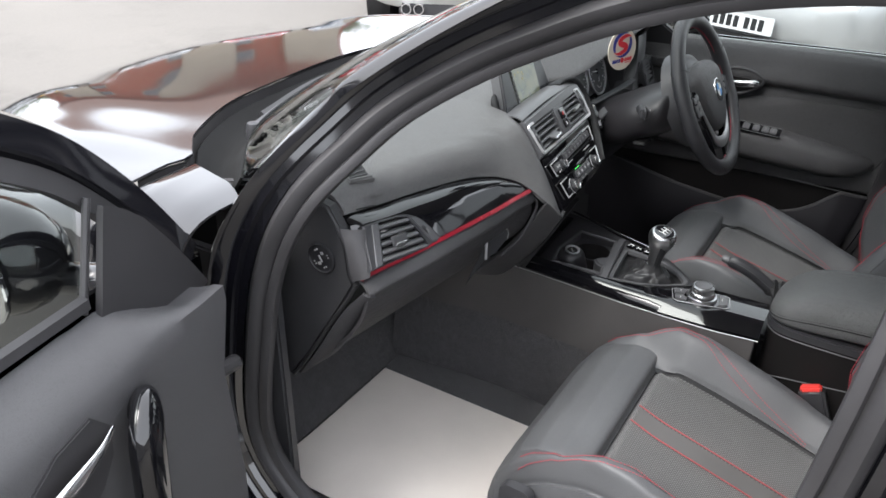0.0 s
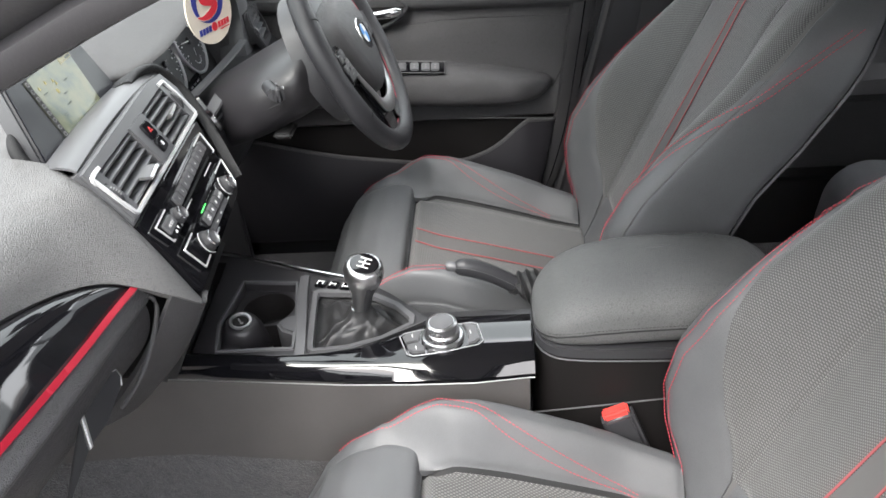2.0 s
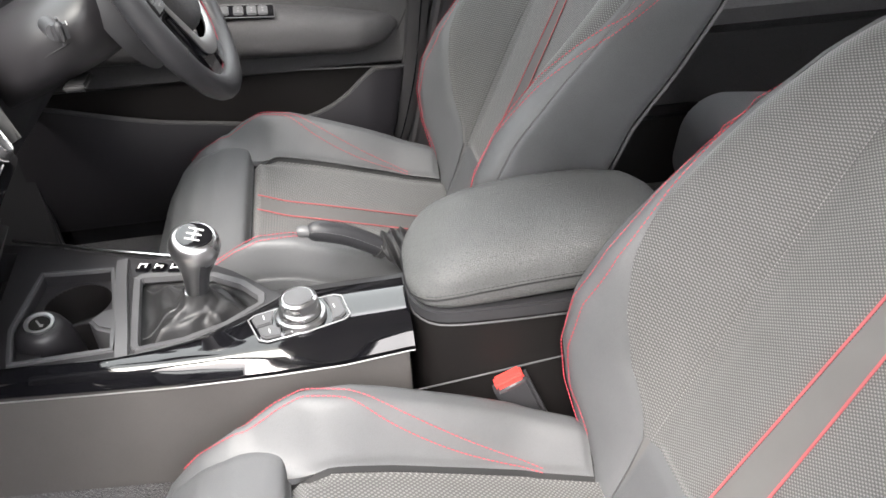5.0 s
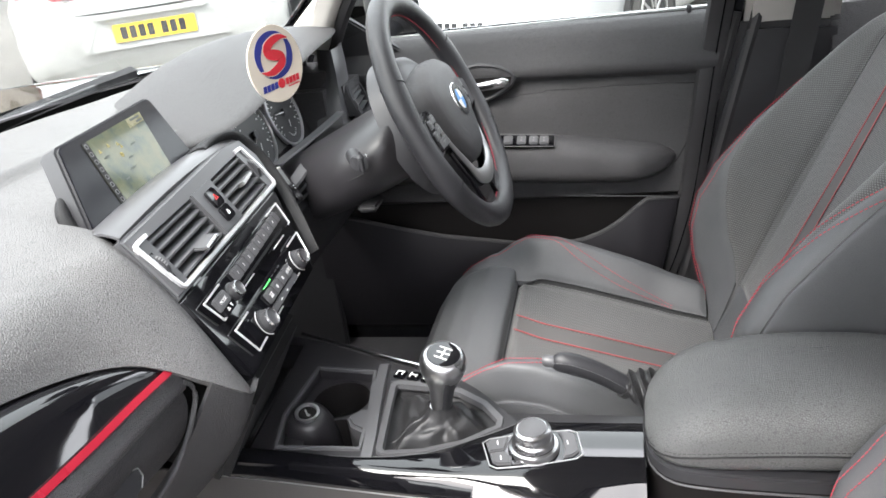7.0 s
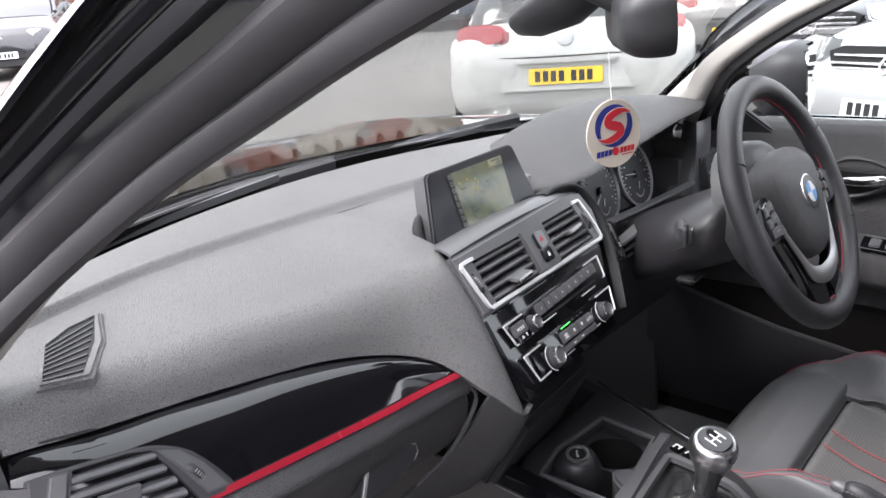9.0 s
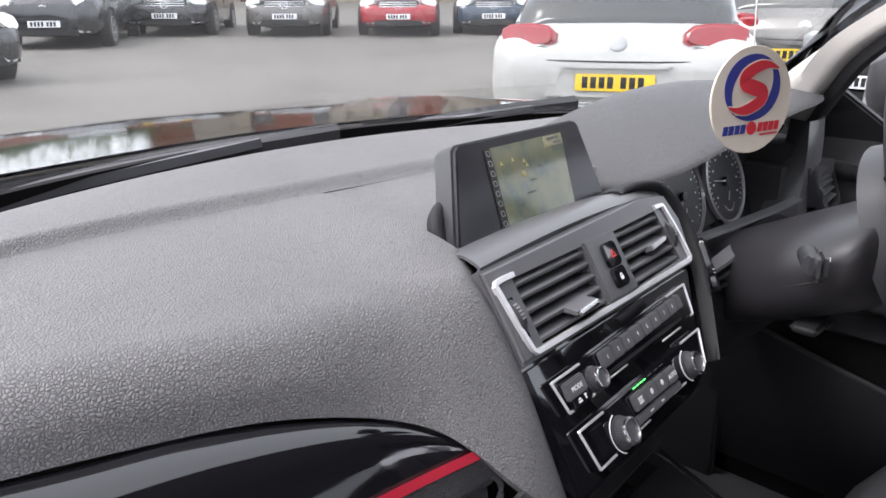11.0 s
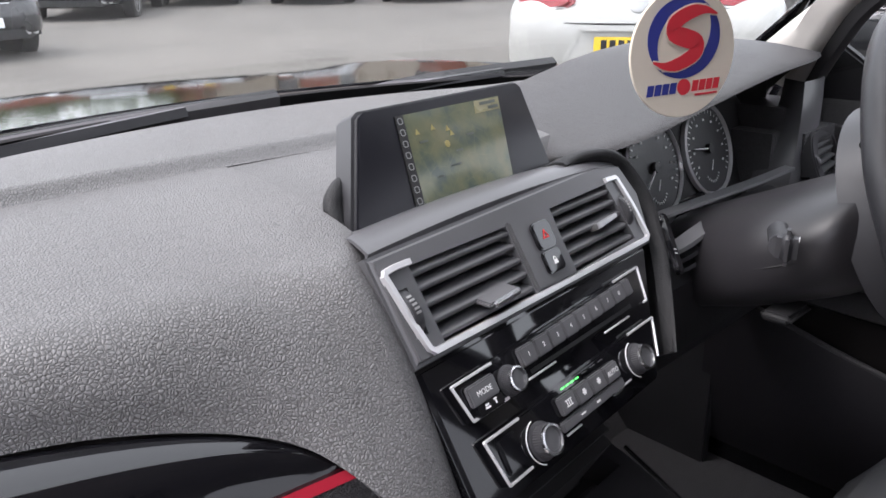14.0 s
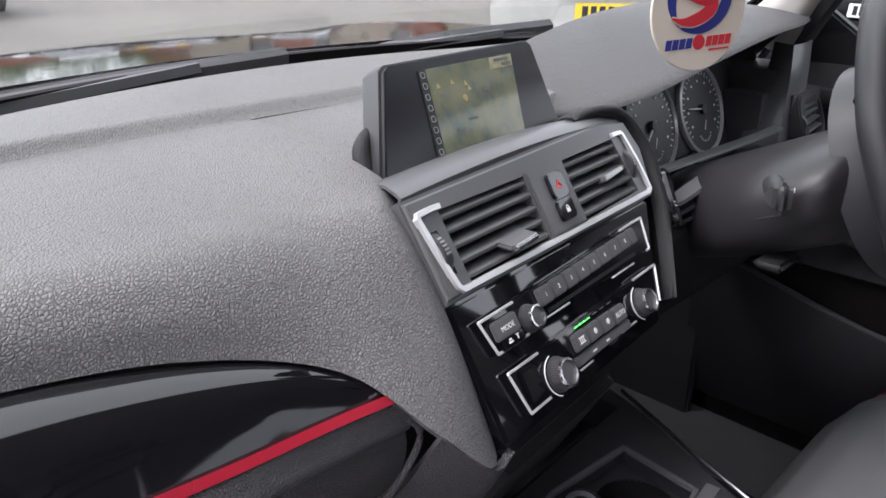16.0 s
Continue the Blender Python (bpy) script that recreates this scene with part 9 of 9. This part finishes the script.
        for s in (-1, 1):
            hl = [(-0.20, -0.03), (-0.16, 0.085), (0.0, 0.13), (0.20, 0.12), (0.17, 0.0), (0.02, -0.08), (-0.12, -0.09)]
            part("headlamp", prism_bm([(p[0] * -s, p[1]) for p in hl][:: -s], 0.12, basis((L - 0.16, s * 0.64, 0.70), (s * 0.55 * -1 * s * s, 1, 0) if s > 0 else (0.55, 1, 0), (-0.25, 0, 1)) @ pose(0, 0, -0.05), 0.02, 3), M_LAMP, ob, "clear headlamp")
            pod_ = part("fog_pod", prism_bm([(-0.16, -0.05), (0.16, -0.05), (0.13, 0.06), (-0.16, 0.06)], 0.04, basis((L - 0.09, s * 0.60, 0.32), (-s * 0.32, 1, 0), (0, 0, 1)) @ pose(0, 0, -0.01), 0.01), M_DARK, ob, "dark fog lamp pod")
            for q in (-0.055, 0.055):
                part("fog_lamp", turned_bm([(0.046, 0.0), (0.046, 0.012), (0.038, 0.016), (0.0, 0.012)], 24, basis((L - 0.09, s * 0.60, 0.325), (-s * 0.32, 1, 0), (0, 0, 1)) @ pose(q, 0, 0.026)), M_LAMP, pod_, "round fog lamp")
    if sign:
        sg = part("roof_sign", box_bm((0.10, 1.15, 0.26), pose(L - 2.1, 0, H + 0.12), 0.02), M_WHITEPLATE, ob, "white sale board on the roof")
        if sign > 1:
            part("sign_patch", box_bm((0.012, 0.32, 0.24), pose(L - 2.045, 0.40, H + 0.12), 0.004), M_YELLOW, sg)
    return ob


parked_car("white hatchback seen from behind with red tail lamps", 3.88, 2.68, (0.89, 0.457), M_WHITE, 4.25, 1.81, 1.40, rear=True)
parked_car("silver saloon with a slatted chrome grille, nose to the yard", 4.12, 0.70, (-0.90, 0.43), M_SILVERPAINT, 4.6, 1.80, 1.44, front=True)
parked_car("dark grey saloon parked behind the white hatchback", 6.9, 2.6, (0.95, 0.25), M_GREYPAINT, 4.4, 1.80, 1.46, rear=True)
parked_car("black hatchback with its nose towards the yard", 6.6, 1.9, (-0.95, 0.2), M_BLACKPAINT, 4.2, 1.78, 1.45, front=True)
for lab, x_, y_, hd_, pm, kw in FAR_CARS:
    parked_car(lab, x_, y_, hd_, {"black": M_BLACKPAINT, "blue": M_BLUEPAINT, "red": M_REDPAINT, "grey": M_GREYPAINT}[pm], **kw)


def brick_material():
    m, n, l, b = mat("red_brick", (0.35, 0.10, 0.06), 0.9)
    tex = n.new("ShaderNodeTexBrick")
    tex.inputs["Scale"].default_value = 4.4
    tex.inputs["Color1"].default_value, tex.inputs["Color2"].default_value, tex.inputs["Mortar"].default_value = (0.24, 0.075, 0.048, 1), (0.18, 0.06, 0.04, 1), (0.22, 0.16, 0.12, 1)
    mp = n.new("ShaderNodeMapping")
    mp.inputs["Rotation"].default_value = (radians(90), 0, 0)
    tc = n.new("ShaderNodeTexCoord")
    l.new(tc.outputs["Object"], mp.inputs["Vector"])
    l.new(mp.outputs["Vector"], tex.inputs["Vector"])
    l.new(tex.outputs["Color"], b.inputs["Base Color"])
    return m


M_BRICK = brick_material()
wall = thing("boundary_wall", "red brick boundary wall with piers at the end of the yard", "wall", pose(15.0, 38.0, 1.1, 0, 0, -22), "", "structure")
part("wall_face", box_bm((70, 0.4, 3.6), pose(0, 0, 1.3), 0.02), M_BRICK, wall, "red brickwork")
part("wall_cap", box_bm((70, 0.5, 0.12), pose(0, 0, 3.16), 0.02), M_BRICK, wall)
for k in range(-6, 7):
    part("wall_pier", box_bm((0.9, 0.55, 3.5), pose(5.0 * k, -0.1, 1.25), 0.02), M_BRICK, wall)
# foliage over the wall: many small leaf clumps
rng = np.random.default_rng(5)
M_LEAF = varied("hedge_leaf", (0.07, 0.12, 0.03), 0.7, 0.4, 1.5, 30)
n_leaf = 16000
c = np.c_[rng.uniform(-34, 34, n_leaf), rng.normal(1.6, 0.7, n_leaf), 3.0 + np.abs(rng.normal(0, 1.3, n_leaf)) * (1 + 0.5 * np.sin(rng.uniform(-34, 34, n_leaf)))]
dirs = rng.normal(size=(n_leaf, 2, 3))
dirs /= np.linalg.norm(dirs, axis=2, keepdims=True)
sz = rng.uniform(0.14, 0.34, (n_leaf, 1))
quads = np.stack([c - dirs[:, 0] * sz, c + dirs[:, 1] * sz * 0.5, c + dirs[:, 0] * sz, c - dirs[:, 1] * sz * 0.5], 1).reshape(-1, 3)
tops = [(x, 4.3 + 0.5 * math.sin(0.9 * x) + 0.4 * math.sin(2.3 * x + 1)) for x in np.linspace(-34, 34, 120)]
core = [(x, 1.4, z) for x, top_ in tops for z in (2.9, top_)]
me = bpy.data.meshes.new("hedge")
n_q = len(quads)
me.from_pydata(quads.tolist() + core, [], [(4 * k, 4 * k + 1, 4 * k + 2, 4 * k + 3) for k in range(n_leaf)] + [(n_q + 2 * k, n_q + 2 * k + 2, n_q + 2 * k + 3, n_q + 2 * k + 1) for k in range(119)])
me.materials.append(M_LEAF)
hedge = tagged(new("hedge", me), "leafy green hedge over the brick wall", "hedge", "", "stuff")
hedge.matrix_world = pose(15.0, 38.0, 1.1, 0, 0, -22)

M_CREAM = varied("cream_render", (0.24, 0.21, 0.17), 0.85, 0.1, 0.6, 40)
# brick house beyond the yard, mirrored in the bonnet
house = thing("brick_house", "red brick house with pale bays and a tiled roof", "house", pose(24.0, 33.0, 1.4, 0, 0, -38) @ Matrix.Diagonal((1.2, 1.0, 1.25, 1)))
part("house_wall", box_bm((16, 9, 8.0), pose(0, 4.5, 4.0)), M_BRICK, house, "red brick walls")
part("house_roof", prism_bm([(-5.2, 0), (5.2, 0), (0, 4.2)], 17, pose(-8.5, 4.5, 8.0, 90, 0, 90)), varied("roof_tile", (0.16, 0.10, 0.08), 0.8), house, "dark tiled roof")
for k in range(5):
    for zz in (2.2, 5.6):
        wd_ = part("window", box_bm((1.3, 0.12, 1.6), pose(-6.0 + 3.0 * k, -0.02, zz), 0.02), M_CREAM, house, "cream framed window")
        part("pane", box_bm((1.1, 0.06, 1.4), pose(-6.0 + 3.0 * k, -0.07, zz)), M_CARGLASS, wd_)
for x_ in (-4.6, 1.4, 6.4):
    part("house_bay", box_bm((2.6, 1.0, 7.0), pose(x_, -0.35, 3.5), 0.05), M_CREAM, house, "cream rendered bay")
